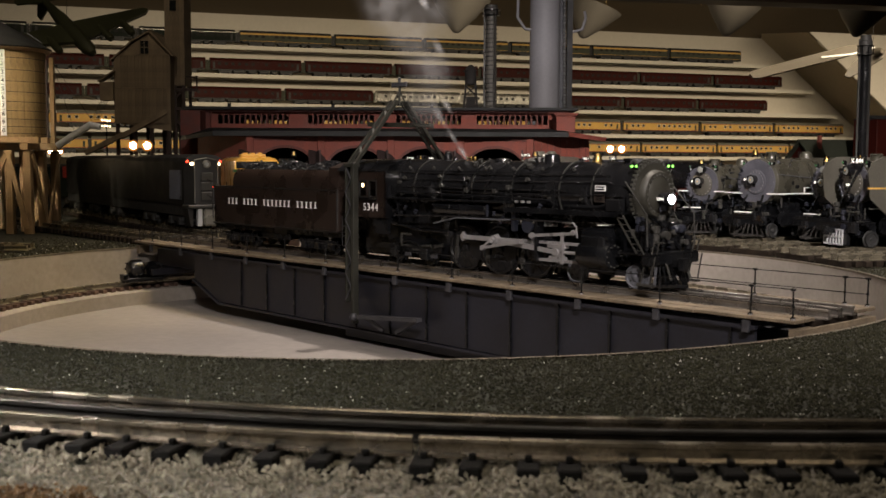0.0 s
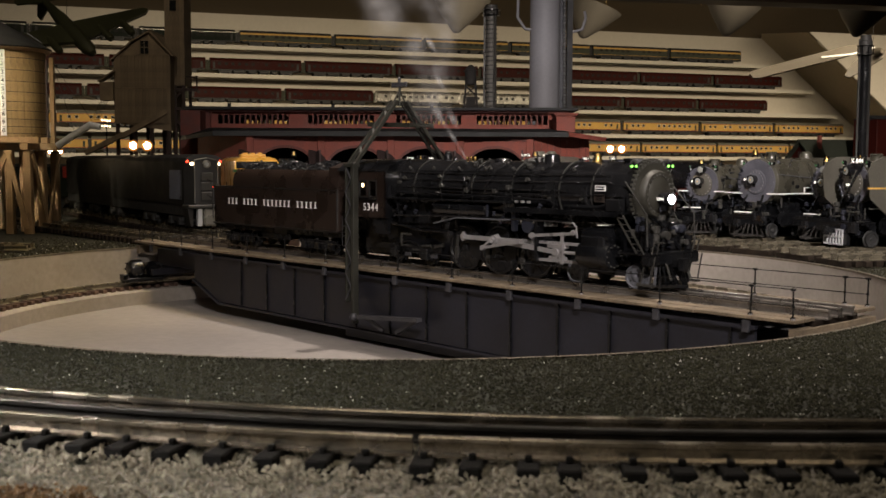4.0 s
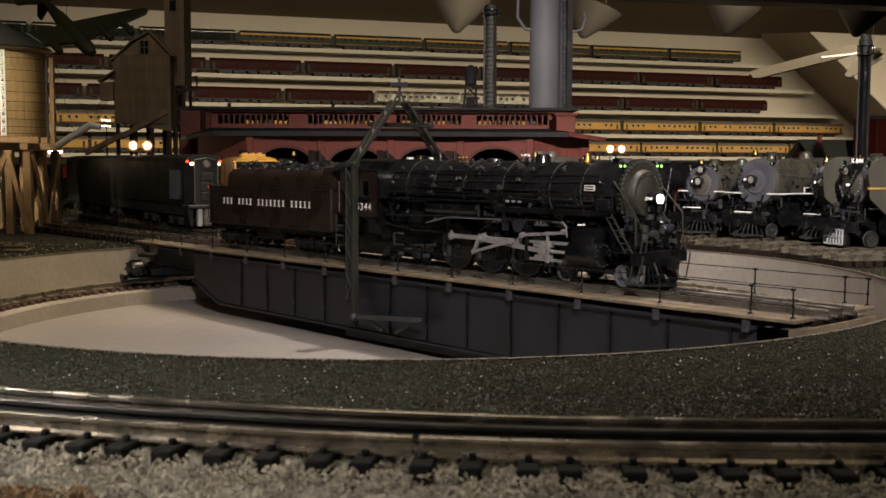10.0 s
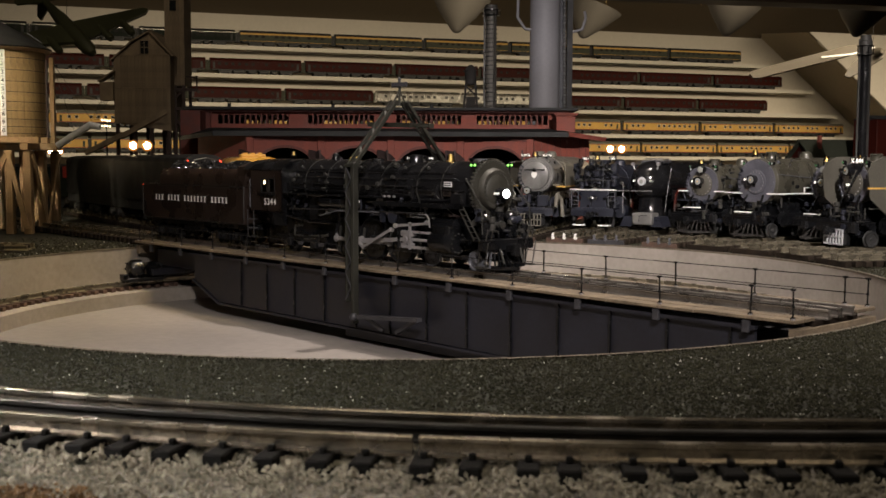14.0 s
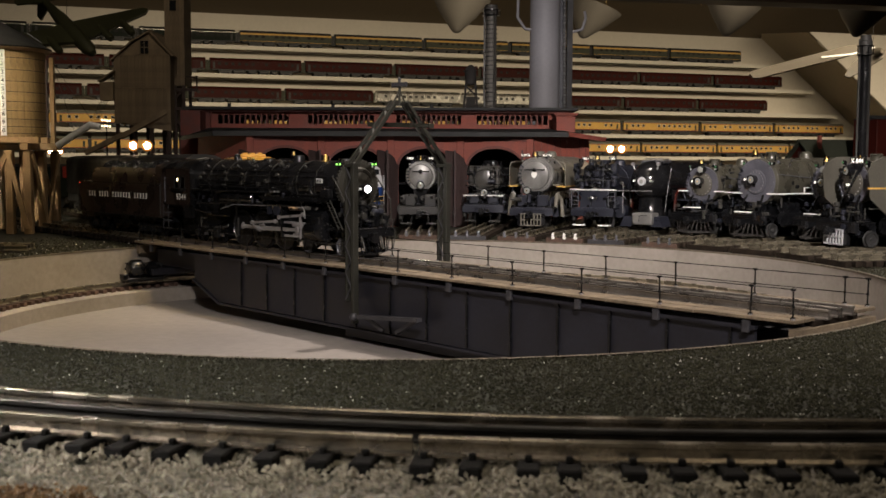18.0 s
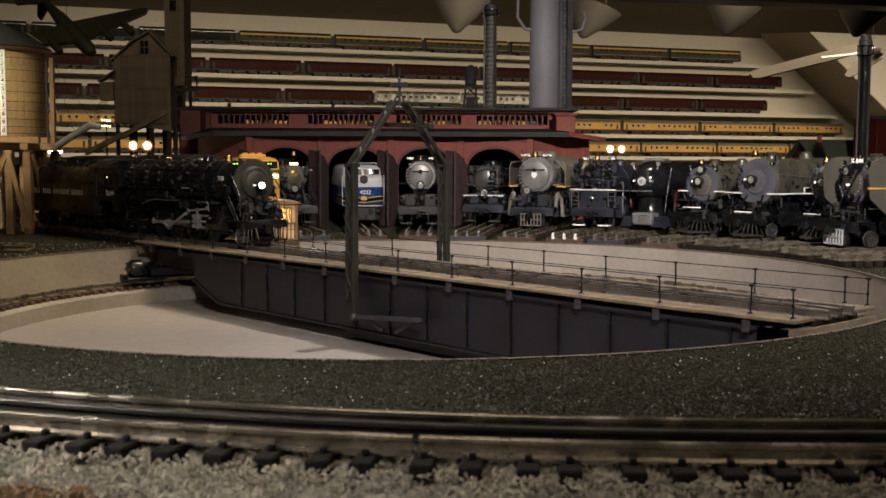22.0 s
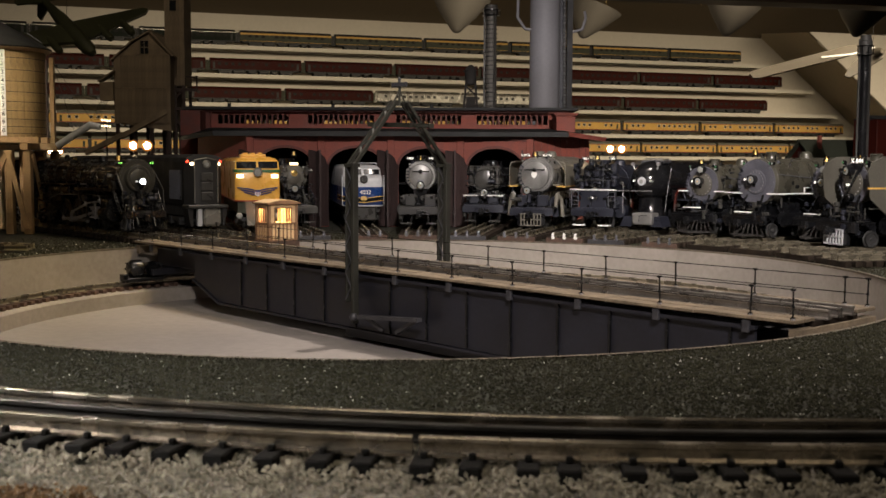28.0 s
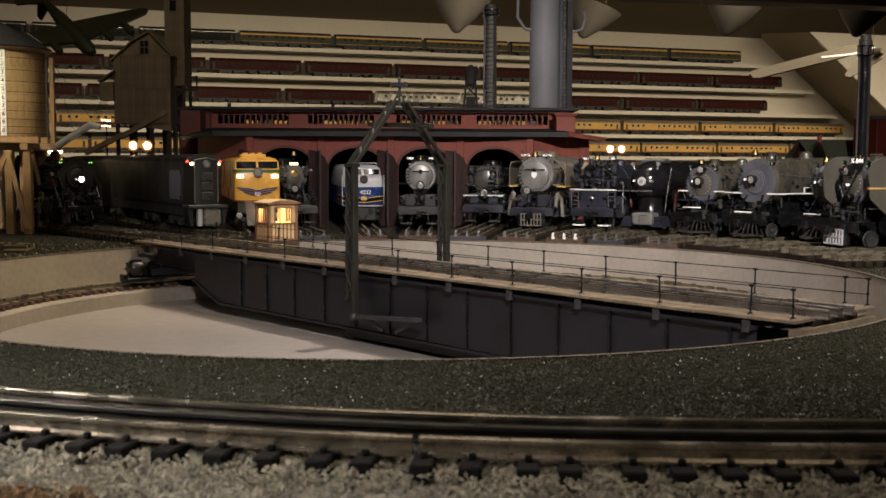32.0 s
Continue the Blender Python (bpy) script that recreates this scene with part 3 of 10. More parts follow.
    # foot walk at the near leg
    bm = bmesh.new()
    bar(bm, (0.0173, -0.062, -0.0336), (0.1015, -0.062, -0.0273), 0.006, 0.0034)
    bar(bm, (0.0253, -0.060, -0.0336), (0.0421, -0.054, -0.0441), 0.004, 0.003)
    bar(bm, (0.0975, -0.060, -0.0273), (0.0622, -0.054, -0.0439), 0.004, 0.003)
    ball(bm, (0.008, -0.0615, -0.035), 0.004, 10, 6)
    part("gantry_step", bm, "bridge_tag", t)
    # end trucks with motor on the ring rail
    for d in (-1, 1):
        bm = bmesh.new()
        quadbox(bm, d * 0.417 - 0.017, d * 0.417 + 0.017, -0.055, 0.055, -0.030, -0.022, bevel=0.001)
        quadbox(bm, d * 0.385 - 0.05, d * 0.385 + 0.05, -0.03, 0.03, -0.020, 0.000)
        tr = part("end_truck", bm, "bridge_grey", t)
        for y in (-0.050, -0.028, 0.028, 0.050):
            bm = bmesh.new()
            r = 0.0105
            lathe(bm, (d * 0.4285 - 0.004, y, -0.0275), (d * 0.4285 + 0.004, y, -0.0275),
                  [(0, 0.004), (0, r + 0.001), (0.0015, r + 0.001), (0.002, r), (0.007, r), (0.0075, 0.006), (0.009, 0.005)], 20)
            part("wheel", bm, "truck_black", tr)
        bm = bmesh.new()
        lathe(bm, (d * 0.4125, -0.081, -0.0215), (d * 0.4125, -0.060, -0.0215), [(0, 0.004), (0.0015, 0.0085), (0.005, 0.0110), (0.016, 0.0112), (0.019, 0.0085), (0.021, 0.005)], 22)
        lathe(bm, (d * 0.4125, -0.058, -0.0225), (d * 0.4125, -0.040, -0.0225), [(0, 0.0035), (0.002, 0.0085), (0.012, 0.0092), (0.015, 0.006), (0.018, 0.005)], 20)
        quadbox(bm, d * 0.4125 - 0.011, d * 0.4125 + 0.011, -0.086, -0.040, -0.0365, -0.0315, bevel=0.0006)
        quadbox(bm, d * 0.4125 - 0.006, d * 0.4125 + 0.006, -0.089, -0.083, -0.0330, -0.0270, bevel=0.0008)
        for a in range(6):
            b = radians(60 * a)
            tube(bm, (d * 0.4125 + 0.0078 * math.cos(b), -0.0815, -0.0215 + 0.0078 * math.sin(b)), (d * 0.4125 + 0.0078 * math.cos(b), -0.0790, -0.0215 + 0.0078 * math.sin(b)), 0.0010, seg=6)
        part("motor", bm, "loco_black", tr)
    # wooden beams across both ends
    for d in (-1, 1):
        bm = bmesh.new()
        quadbox(bm, d * 0.4475 - 0.004, d * 0.4475 + 0.004, -0.050, 0.050, -0.006, 0.0040)
        part("end_beam", bm, "deck_wood", t, "worn wooden end beam", smooth=False)
    bm = bmesh.new()
    quadbox(bm, -0.388, -0.318, 0.050, 0.116, -0.0012, 0.0022, bevel=0.0004)
    part("booth_platform", bm, "deck_wood", t, "plank platform under the booth")
    bm = bmesh.new()
    for x in (-0.380, -0.326):
        bar(bm, (x, 0.046, -0.020), (x, 0.108, -0.002), 0.003, 0.003)
    part("platform_strut", bm, "bridge_grey", t)
    return t


turntable_bridge()


LOCO_S0 = 0.15
SPEED = 0.0482


def travel(t):
    """Metres run backwards by the engine since the start."""
    rows = ((0, 0), (9.2, 0), (9.4, 0.001), (10, 0.0105), (10.5, 0.0217), (11, 0.0381), (11.5, 0.0571), (12, 0.0783), (12.5, 0.1003), (13, 0.1238))
    if t >= 13:
        return 0.1238 + (t - 13) * SPEED
    for (a, x), (b, y) in zip(rows, rows[1:]):
        if a <= t <= b:
            return x + (y - x) * (t - a) / (b - a)
    return 0.0


def run_pose(t):
    s = LOCO_S0 - travel(t)
    return BRIDGE @ pose(s, 0, RAIL_Z)

# ---- the running engine: x forward, camera on its -y side, z from the rail head ----
DRIVER_R, CRANK, PHASE = 0.0205, 0.0095, 72.0
DRIVERS = (-0.0353, 0.0062, 0.0477)
XH_Z = 0.0235


def spoked_wheel(name, parent, x, y, r, spokes, tyre_mat, body_mat, side, counter=True, hub=0.16):
    """A wheel about the y axis at (x, y, r); side -1 shows its face to -y."""
    e = bmesh.new()
    s = side
    lathe(e, (0, 0, 0), (0, s, 0), [(-0.0035, r * 0.86), (-0.0035, r * 1.06), (-0.0022, r * 1.06), (-0.0016, r), (0.0020, r * 0.99),
                                    (0.0022, r * 0.90), (0.0008, r * 0.86)], 36)
    w = part(name, e, tyre_mat, parent)
    w.matrix_basis = pose(x, y, r)
    b = bmesh.new()
    lathe(b, (0, 0, 0), (0, s, 0), [(-0.002, r * hub), (0.0022, r * hub), (0.0030, r * hub * 0.7), (0.0030, r * 0.02)], 14)
    for i in range(spokes):
        a = 2 * math.pi * i / spokes
        ca, sa = math.cos(a), math.sin(a)
        bar(b, (ca * r * hub * 0.8, 0.0, sa * r * hub * 0.8), (ca * r * 0.90, 0.0, sa * r * 0.90), r * 0.065, 0.0018, (0, 1, 0))
    if counter:
        a = radians(PHASE + 180)
        poly = [(math.cos(a + f) * r * 0.86, math.sin(a + f) * r * 0.86) for f in np.linspace(-0.75, 0.75, 9)]
        poly += [(math.cos(a + 0.55) * r * 0.5, math.sin(a + 0.55) * r * 0.5), (math.cos(a - 0.55) * r * 0.5, math.sin(a - 0.55) * r * 0.5)]
        m = XZ.copy()
        m.translation = (0, 0.0012, 0)
        prism(b, poly, 0, 0.0026, m)
    part("spokes", b, body_mat, w)
    return w


def disc_wheel(name, parent, x, y, r, mat, side):
    e = bmesh.new()
    lathe(e, (0, 0, 0), (0, side, 0), [(-0.0030, r * 0.2), (-0.0030, r * 1.10), (-0.0018, r * 1.10), (-0.0012, r), (0.0018, r * 0.99),
                                       (0.0019, r * 0.86), (0.0009, r * 0.80), (0.0007, r * 0.45), (0.0016, r * 0.34), (0.0024, r * 0.16), (0.0026, r * 0.05)], 28)
    w = part(name, e, mat, parent)
    w.matrix_basis = pose(x, y, r)
    # black discs stand for the wheel's holes, their shade put into colour
    b = bmesh.new()
    for i in range(5):
        a = 2 * math.pi * i / 5
        tube(b, (math.cos(a) * r * 0.6, side * 0.0004, math.sin(a) * r * 0.6), (math.cos(a) * r * 0.6, side * 0.0011, math.sin(a) * r * 0.6), r * 0.10, seg=8)
    part("wheel_web", b, "truck_black", w)
    return w


def hero_engine():
    t = thing("steam_locomotive", run_pose(0), "black steam locomotive with bright rods and a lit headlight", "locomotive")
    moving = {"wheels": [], "rods": []}
    cz = 0.0705
    # boiler courses
    bm = bmesh.new()
    lathe(bm, (-0.132, 0, cz), (1, 0, cz), [(0, 0.0262), (0.034, 0.0262), (0.0345, 0.0258), (0.110, 0.0250), (0.156, 0.0243), (0.208, 0.0240)], 48)
    part("boiler", bm, "loco_satin", t, "glossy black boiler with bright bands")
    bm = bmesh.new()
    lathe(bm, (0.076, 0, cz), (1, 0, cz), [(0, 0.0243), (0.0672, 0.0243), (0.0676, 0.0260), (0.0728, 0.0260), (0.0732, 0.0254), (0.0733, 0.0180)], 48)
    sb = part("smokebox", bm, "loco_satin", t, "glossy black smokebox")
    # rivets round the smokebox front ring
    rv = bmesh.new()
    ball(rv, (0, 0, 0), 0.0009, 6, 4)
    rme = mesh_of("bolt", rv, "graphite")
    for i in range(40):
        a = 2 * math.pi * i / 40
        piece("bolt", rme, sb, Matrix.Translation((0.1500, math.cos(a) * 0.0244, cz + math.sin(a) * 0.0244)))
    bm = bmesh.new()
    lathe(bm, (0.149, 0, cz), (1, 0, cz), [(0, 0.0215), (0.0012, 0.0215), (0.0012, 0.0186), (0.0042, 0.0181), (0.0060, 0.0168), (0.0064, 0.0156), (0.0058, 0.0132), (0.0068, 0.0118), (0.0080, 0.006), (0.0082, 0.001)], 48)
    door = part("smokebox_door", bm, "door_olive", t, "domed olive-grey smokebox door")
    for i in range(24):
        a = 2 * math.pi * i / 24
        piece("bolt", rme, door, Matrix.Translation((0.1552, math.cos(a) * 0.0146, cz + math.sin(a) * 0.0146)))
    # scalloped edge of the front ring
    bm = bmesh.new()
    for i in range(44):
        a = 2 * math.pi * i / 44
        tube(bm, (0.1474, math.cos(a) * 0.0259, cz + math.sin(a) * 0.0259), (0.1494, math.cos(a) * 0.0259, cz + math.sin(a) * 0.0259), 0.0011, seg=8)
    part("ring_edge", bm, "door_olive", sb)
    bm = bmesh.new()
    lathe(bm, (0.1492, 0, cz), (1, 0, cz), [(0, 0.0259), (0.0004, 0.0257), (0.0008, 0.0220), (0.0012, 0.0180)], 48)
    part("front_ring", bm, "door_olive", sb, "olive-grey front ring")
    # boiler bands
    for x, r in ((-0.098, 0.0263), (-0.062, 0.0260), (-0.023, 0.0256), (0.024, 0.0251), (0.0765, 0.0251), (0.109, 0.0247)):
        bm = bmesh.new()
        lathe(bm, (x - 0.0006, 0, cz), (1, 0, cz), [(0, r - 0.0006), (0, r), (0.0012, r), (0.0012, r - 0.0006)], 48)
        part("boiler_band", bm, "graphite", t)
    # domes, stack, bell
    bm = bmesh.new()
    lathe(bm, (0.047, 0, 0.090), (0.047, 0, 1), [(0, 0.0082), (0.003, 0.0068), (0.0085, 0.0064), (0.0105, 0.0055), (0.0112, 0.003)], 24)
    part("sand_dome", bm, "loco_satin", t)
    bm = bmesh.new()
    lathe(bm, (-0.010, 0, 0.090), (-0.010, 0, 1), [(0, 0.0090), (0.003, 0.0076), (0.0062, 0.0072), (0.0072, 0.006), (0.0078, 0.003)], 24)
    part("steam_dome", bm, "loco_satin", t)
    bm = bmesh.new()
    lathe(bm, (-0.085, 0.004, 0.092), (-0.085, 0.004, 1), [(0, 0.0042), (0.008, 0.0040), (0.0095, 0.0034), (0.0108, 0.002)], 16)
    lathe(bm, (-0.066, -0.004, 0.092), (-0.066, -0.004, 1), [(0, 0.0022), (0.005, 0.0022), (0.007, 0.0012)], 12)
    part("turret", bm, "loco_black", t)
    bm = bmesh.new()
    for x in (-0.055, -0.050, -0.045):
        lathe(bm, (x, 0, 0.093), (x, 0, 1), [(0, 0.0012), (0.0045, 0.0012), (0.005, 0.0017), (0.006, 0.0010)], 10)
    part("safety_valve", bm, "brass", t)
    bm = bmesh.new()
    lathe(bm, (0.130, 0, 0.089), (0.130, 0, 1), [(0, 0.0085), (0.002, 0.0070), (0.006, 0.0066), (0.0065, 0.0076), (0.0085, 0.0078), (0.0085, 0.006), (0.004, 0.0055)], 24)
    part("chimney", bm, "loco_black", t)
    bm = bmesh.new()
    lathe(bm, (0.095, 0, 0.0945), (0.095, 0, 1), [(0, 0.0046), (0.0010, 0.0040), (0.0030, 0.0030), (0.0056, 0.0024), (0.0070, 0.0010)], 18)
    part("bell", bm, "brass", t, "polished brass bell")
    bm = bmesh.new()
    for s in (-1, 1):
        bar(bm, (0.095, s * 0.0042, 0.0925), (0.095, s * 0.0036, 0.1000), 0.0012, 0.0010)
    part("bell_yoke", bm, "loco_black", t)
    # front shield / feedwater heater above the smokebox front
    bm = bmesh.new()
    lathe(bm, (0.138, -0.010, 0.0920), (0.138, 1, 0.0920), [(0, 0.0040), (0.0008, 0.0046), (0.0192, 0.0046), (0.020, 0.0040)], 20)
    part("feedwater_heater", bm, "graphite", t, "ribbed feedwater heater over the smokebox")
    bm = bmesh.new()
    for i in range(9):
        lathe(bm, (0.138, -0.0085 + i * 0.0021, 0.0920), (0.138, 1, 0.0920), [(0, 0.0046), (0, 0.0051), (0.0007, 0.0051), (0.0007, 0.0046)], 20)
    part("heater_ribs", bm, "wheel_grey", t)
    # class lamps, headlight, number boards
    for s in (-1, 1):
        bm = bmesh.new()
        tube(bm, (0.1460, s * 0.0225, 0.0915), (0.1500, s * 0.0225, 0.0915), 0.0019, seg=14)
        ball(bm, (0.1480, s * 0.0225, 0.0938), 0.0012, 8, 6)
        bar(bm, (0.1480, s * 0.0205, 0.0800), (0.1480, s * 0.0225, 0.0905), 0.0012)
        cl = part("class_lamp", bm, "loco_black", t)
        for nm, p0, p1 in (("green_lens", (0.1499, s * 0.0225, 0.0915), (0.1508, s * 0.0225, 0.0915)),
                           ("green_lens", (0.1480, s * 0.0225 - 0.0020, 0.0915), (0.1480, s * 0.0225 - 0.0029, 0.0915))):
            bm = bmesh.new()
            tube(bm, p0, p1, 0.00105, 0.0008, seg=12)
            part(nm, bm, "class_green", cl, "lit green lens")
    bm = bmesh.new()
    hz = 0.0671
    lathe(bm, (0.1545, 0, hz), (1, 0, hz), [(0, 0.0030), (0.0015, 0.0048), (0.0095, 0.0050), (0.0110, 0.0053), (0.0122, 0.0053), (0.0122, 0.0046), (0.0112, 0.0045)], 26)
    quadbox(bm, 0.154, 0.162, -0.0025, 0.0025, hz - 0.0085, hz - 0.0046)
    hl = part("headlight", bm, "loco_black", t)
    bm = bmesh.new()
    lathe(bm, (0.1655, 0, hz), (1, 0, hz), [(0, 0.0034), (0.0012, 0.0033), (0.0020, 0.0024), (0.0024, 0.001)], 22)
    part("lens", bm, "head_on", hl, "glaring white headlight lens")
    for s in (-1, 1):
        bm = bmesh.new()
        quadbox(bm, 0.156, 0.1640, s * 0.0053 - 0.0004, s * 0.0053 + 0.0004, hz - 0.0017, hz + 0.0017)
        nb = part("number_board", bm, "loco_black", hl, "black number board")
    lettering("5344", 0.0034, "board_lit", t, pose(0.160, -0.00575, hz, 90, 0, 0), "number_lettering")
    lettering("5344", 0.0046, "lavender", t, pose(0.1585, 0, 0.0588, 90, 0, 90), "number_lettering", label="pale number plate figures under the headlight")
    # running board and piping
    for s in (-1, 1):
        bm = bmesh.new()
        y0, y1 = (s * 0.0335, s * 0.0215)
        ya, yb = min(y0, y1), max(y0, y1)
        quadbox(bm, 0.024, 0.143, ya, yb, 0.0555, 0.0575, bevel=0.0003)
        quadbox(bm, -0.130, 0.026, ya, yb, 0.0602, 0.0620, bevel=0.0003)
        quadbox(bm, 0.024, 0.143, s * 0.0335 - 0.0006, s * 0.0335 + 0.0006, 0.0535, 0.0575)
        part("running_board", bm, "loco_black", t)
        # shadow-box tanks and pipes below the boards
        bm = bmesh.new()
        lathe(bm, (-0.066, s * 0.0275, 0.0535), (1, s * 0.0275, 0.0535), [(0, 0.003), (0.002, 0.0058), (0.066, 0.0058), (0.068, 0.003)], 18)
        part("air_reservoir", bm, "loco_black", t)
        bm = bmesh.new()
        wire(bm, [(-0.12, s * 0.0283, 0.0665), (0.02, s * 0.0275, 0.0655), (0.07, s * 0.0268, 0.0640), (0.074, s * 0.0262, 0.0598)], 0.0009)
        wire(bm, [(-0.12, s * 0.0312, 0.0455), (-0.04, s * 0.0312, 0.0475), (0.05, s * 0.0312, 0.0480), (0.096, s * 0.0312, 0.0480)], 0.0008)
        part("pipe", bm, "loco_satin", t)
        bm = bmesh.new()
        wire(bm, [(-0.064, s * 0.0318, 0.0403), (-0.036, s * 0.0318, 0.0462), (0.030, s * 0.0318, 0.0470)], 0.0007)
        part("reach_rod", bm, "wheel_grey", t)
        # side handrail on stanchions
        bm = bmesh.new()
        pts = [(-0.128, s * 0.0266, 0.0790), (-0.02, s * 0.0262, 0.0790), (0.06, s * 0.0254, 0.0790), (0.128, s * 0.0246, 0.0800)]
        wire(bm, pts, 0.00042)
        for i in range(9):
            x = -0.12 + i * 0.031
            bar(bm, (x, s * 0.0236, 0.0790), (x, s * 0.0262, 0.0790), 0.0008)
        part("boiler_handrail", bm, "loco_satin", t)
        # washout plugs and small fittings
        for i in range(7):
            x = -0.11 + i * 0.033
            bm = bmesh.new()
            lathe(bm, (x, s * 0.0190, 0.0880), (x, s * 0.0260, 0.0930), [(0, 0.0013), (0.0022, 0.0013), (0.003, 0.0007)], 8)
            part("washout_plug", bm, "graphite", t)
            bm = bmesh.new()
            tube(bm, (x + 0.012, s * 0.0240, 0.0660), (x + 0.012, s * 0.0268, 0.0655), 0.0010, seg=8)
            part("washout_plug", bm, "graphite", t)
        for x in (0.030, 0.037, 0.044):
            bm = bmesh.new()
            quadbox(bm, x, x + 0.003, s * 0.0262 - 0.0012, s * 0.0262 + 0.0012, 0.0610, 0.0630, bevel=0.0003)
            part("feed_cock", bm, "steel", t)
        # throttle pipe curve on the smokebox side
        bm = bmesh.new()
        wire(bm, [(0.105, s * 0.0246, 0.0755), (0.105, s * 0.0263, 0.0640), (0.109, s * 0.0266, 0.0608), (0.113, s * 0.0266, 0.0608)], 0.0010, 8)
        wire(bm, [(0.084, s * 0.0262, 0.0600), (0.118, s * 0.0268, 0.0600), (0.128, s * 0.0268, 0.0625), (0.132, s * 0.0268, 0.0670)], 0.0016, 8)
        part("steam_pipe", bm, "loco_satin", t)
        bm = bmesh.new()
        quadbox(bm, 0.130, 0.143, s * 0.0290 - 0.0035, s * 0.0290 + 0.0035, 0.0575, 0.0668, bevel=0.0005)
        part("sand_box", bm, "loco_satin", t)
    # builder's plates on the smokebox
    bm = bmesh.new()
    quadbox(bm, 0.1135, 0.1235, -0.0252, -0.0245, 0.0724, 0.0768)
    part("number_plate", bm, "white", t, "pale builder's plate").matrix_basis = Matrix.Identity(4)
    bm = bmesh.new()
    quadbox(bm, 0.1130, 0.1230, -0.0255, -0.0248, 0.0640, 0.0700)
    part("builder_plate", bm, "band", t, "dull brass builder's plate")
    for x0, x1, y, z, dz in ((0.1143, 0.1227, -0.0254, 0.0731, 0.0011), (0.1143, 0.1227, -0.0254, 0.0750, 0.0011),
                             (0.1148, 0.1212, -0.0257, 0.0655, 0.0006), (0.1148, 0.1212, -0.0257, 0.0668, 0.0006),
                             (0.1148, 0.1212, -0.0257, 0.0682, 0.0006)):
        bm = bmesh.new()
        quadbox(bm, x0, x1, y, y + 0.0002, z, z + dz)
        part("plate_bar", bm, "loco_black", t)
    # front handrails and ladder to the pilot deck
    for s in (-1, 1):
        bm = bmesh.new()
        wire(bm, [(0.144, s * 0.0272, 0.0800), (0.166, s * 0.0292, 0.0560), (0.167, s * 0.0292, 0.0330)], 0.00065)
        part("front_handrail", bm, "graphite", t)
        lb = bmesh.new()
        for d in (0.0, 0.0065):
            bar(lb, (0.139 + d, s * 0.0315, 0.0555), (0.158 + d, s * 0.0300, 0.0275), 0.0008, 0.0012)
        lad = part("ladder", lb, "graphite", t)
        rb = bmesh.new()
        bar(rb, (0, 0, 0), (0.0065, 0, 0), 0.0009, 0.0006)
        rg = mesh_of("rung", rb, "graphite", False)
        for i in range(6):
            f = (i + 0.5) / 6
            piece("rung", rg, lad, pose(0.139 + 0.019 * f, s * (0.0315 - 0.0015 * f), 0.0555 - 0.028 * f))
    # pilot deck, beam, cowcatcher, coupler
    bm = bmesh.new()
    quadbox(bm, 0.140, 0.170, -0.0300, 0.0300, 0.0262, 0.0282, bevel=0.0004)
    quadbox(bm, 0.163, 0.170, -0.0310, 0.0310, 0.0190, 0.0262, bevel=0.0005)
    part("pilot_deck", bm, "loco_black", t)
    for s in (-1, 1):
        bm = bmesh.new()
        lathe(bm, (0.156, s * 0.0155, 0.0285), (0.156, s * 0.0155, 1), [(0, 0.0050), (0.001, 0.0058), (0.009, 0.0058), (0.0095, 0.0062), (0.012, 0.0062), (0.020, 0.0058), (0.021, 0.0045)], 18)
        part("air_pump", bm, "loco_black", t)
    bm = bmesh.new()
    for s in (-1, 1):
        bar(bm, (0.147, s * 0.010, 0.0555), (0.165, s * 0.014, 0.0290), 0.0024, 0.0018)
        bar(bm, (0.1505, s * 0.004, 0.0530), (0.164, s * 0.004, 0.0470), 0.002, 0.002)
    part("smokebox_brace", bm, "loco_black", t)
    bars = bmesh.new()
    bar(bars, (0, 0, 0), (0.0140, 0, -0.0175), 0.0012, 0.0017)
    bme = mesh_of("pilot_bar", bars, "loco_black", False)
    pl = bmesh.new()
    quadbox(pl, 0.1865, 0.1890, -0.0240, 0.0240, 0.0185, 0.0210)
    prism(pl, [(0.2030, 0.0), (0.180, -0.0270), (0.1775, -0.0270), (0.1775, 0.0270), (0.180, 0.0270)], 0.0022, 0.0046)
    pil = part("pilot", pl, "loco_black", t, "barred pilot")
    back = Matrix.Translation((-0.020, 0, 0))
    pil.matrix_basis = back
    for i in range(13):
        f = (i - 6) / 6.0
        y = f * 0.0230
        d = 0.0145 * (1 - abs(f))
        b = bmesh.new()
        bar(b, (0.1875, y, 0.0195), (0.1875 + d - 0.0025, y * 1.08, 0.0035), 0.0011, 0.0016)
        part("pilot_bar", b, "wheel_grey" if i < 2 else "loco_black", pil)
    bm = bmesh.new()
    quadbox(bm, 0.186, 0.198, -0.0035, 0.0035, 0.0165, 0.0230, bevel=0.0006)
    quadbox(bm, 0.196, 0.202, -0.0050, 0.0020, 0.0140, 0.0245, bevel=0.0008)
    part("coupler", bm, "loco_satin", t).matrix_basis = back
    bm = bmesh.new()
    for s in (-1, 1):
        wire(bm, [(0.190, s * 0.022, 0.0275), (0.192, s * 0.022, 0.0365), (0.192, s * 0.028, 0.0365), (0.190, s * 0.028, 0.0275)], 0.0006)
        tube(bm, (0.191, s * 0.012, 0.0200), (0.196, s * 0.012, 0.0080), 0.0010, seg=8)
    part("grab_irons", bm, "graphite", t).matrix_basis = back
    # front step under the pilot beam
    for s in (-1, 1):
        bm = bmesh.new()
        quadbox(bm, 0.168, 0.182, s * 0.0285 - 0.002, s * 0.0285 + 0.002, 0.0040, 0.0056)
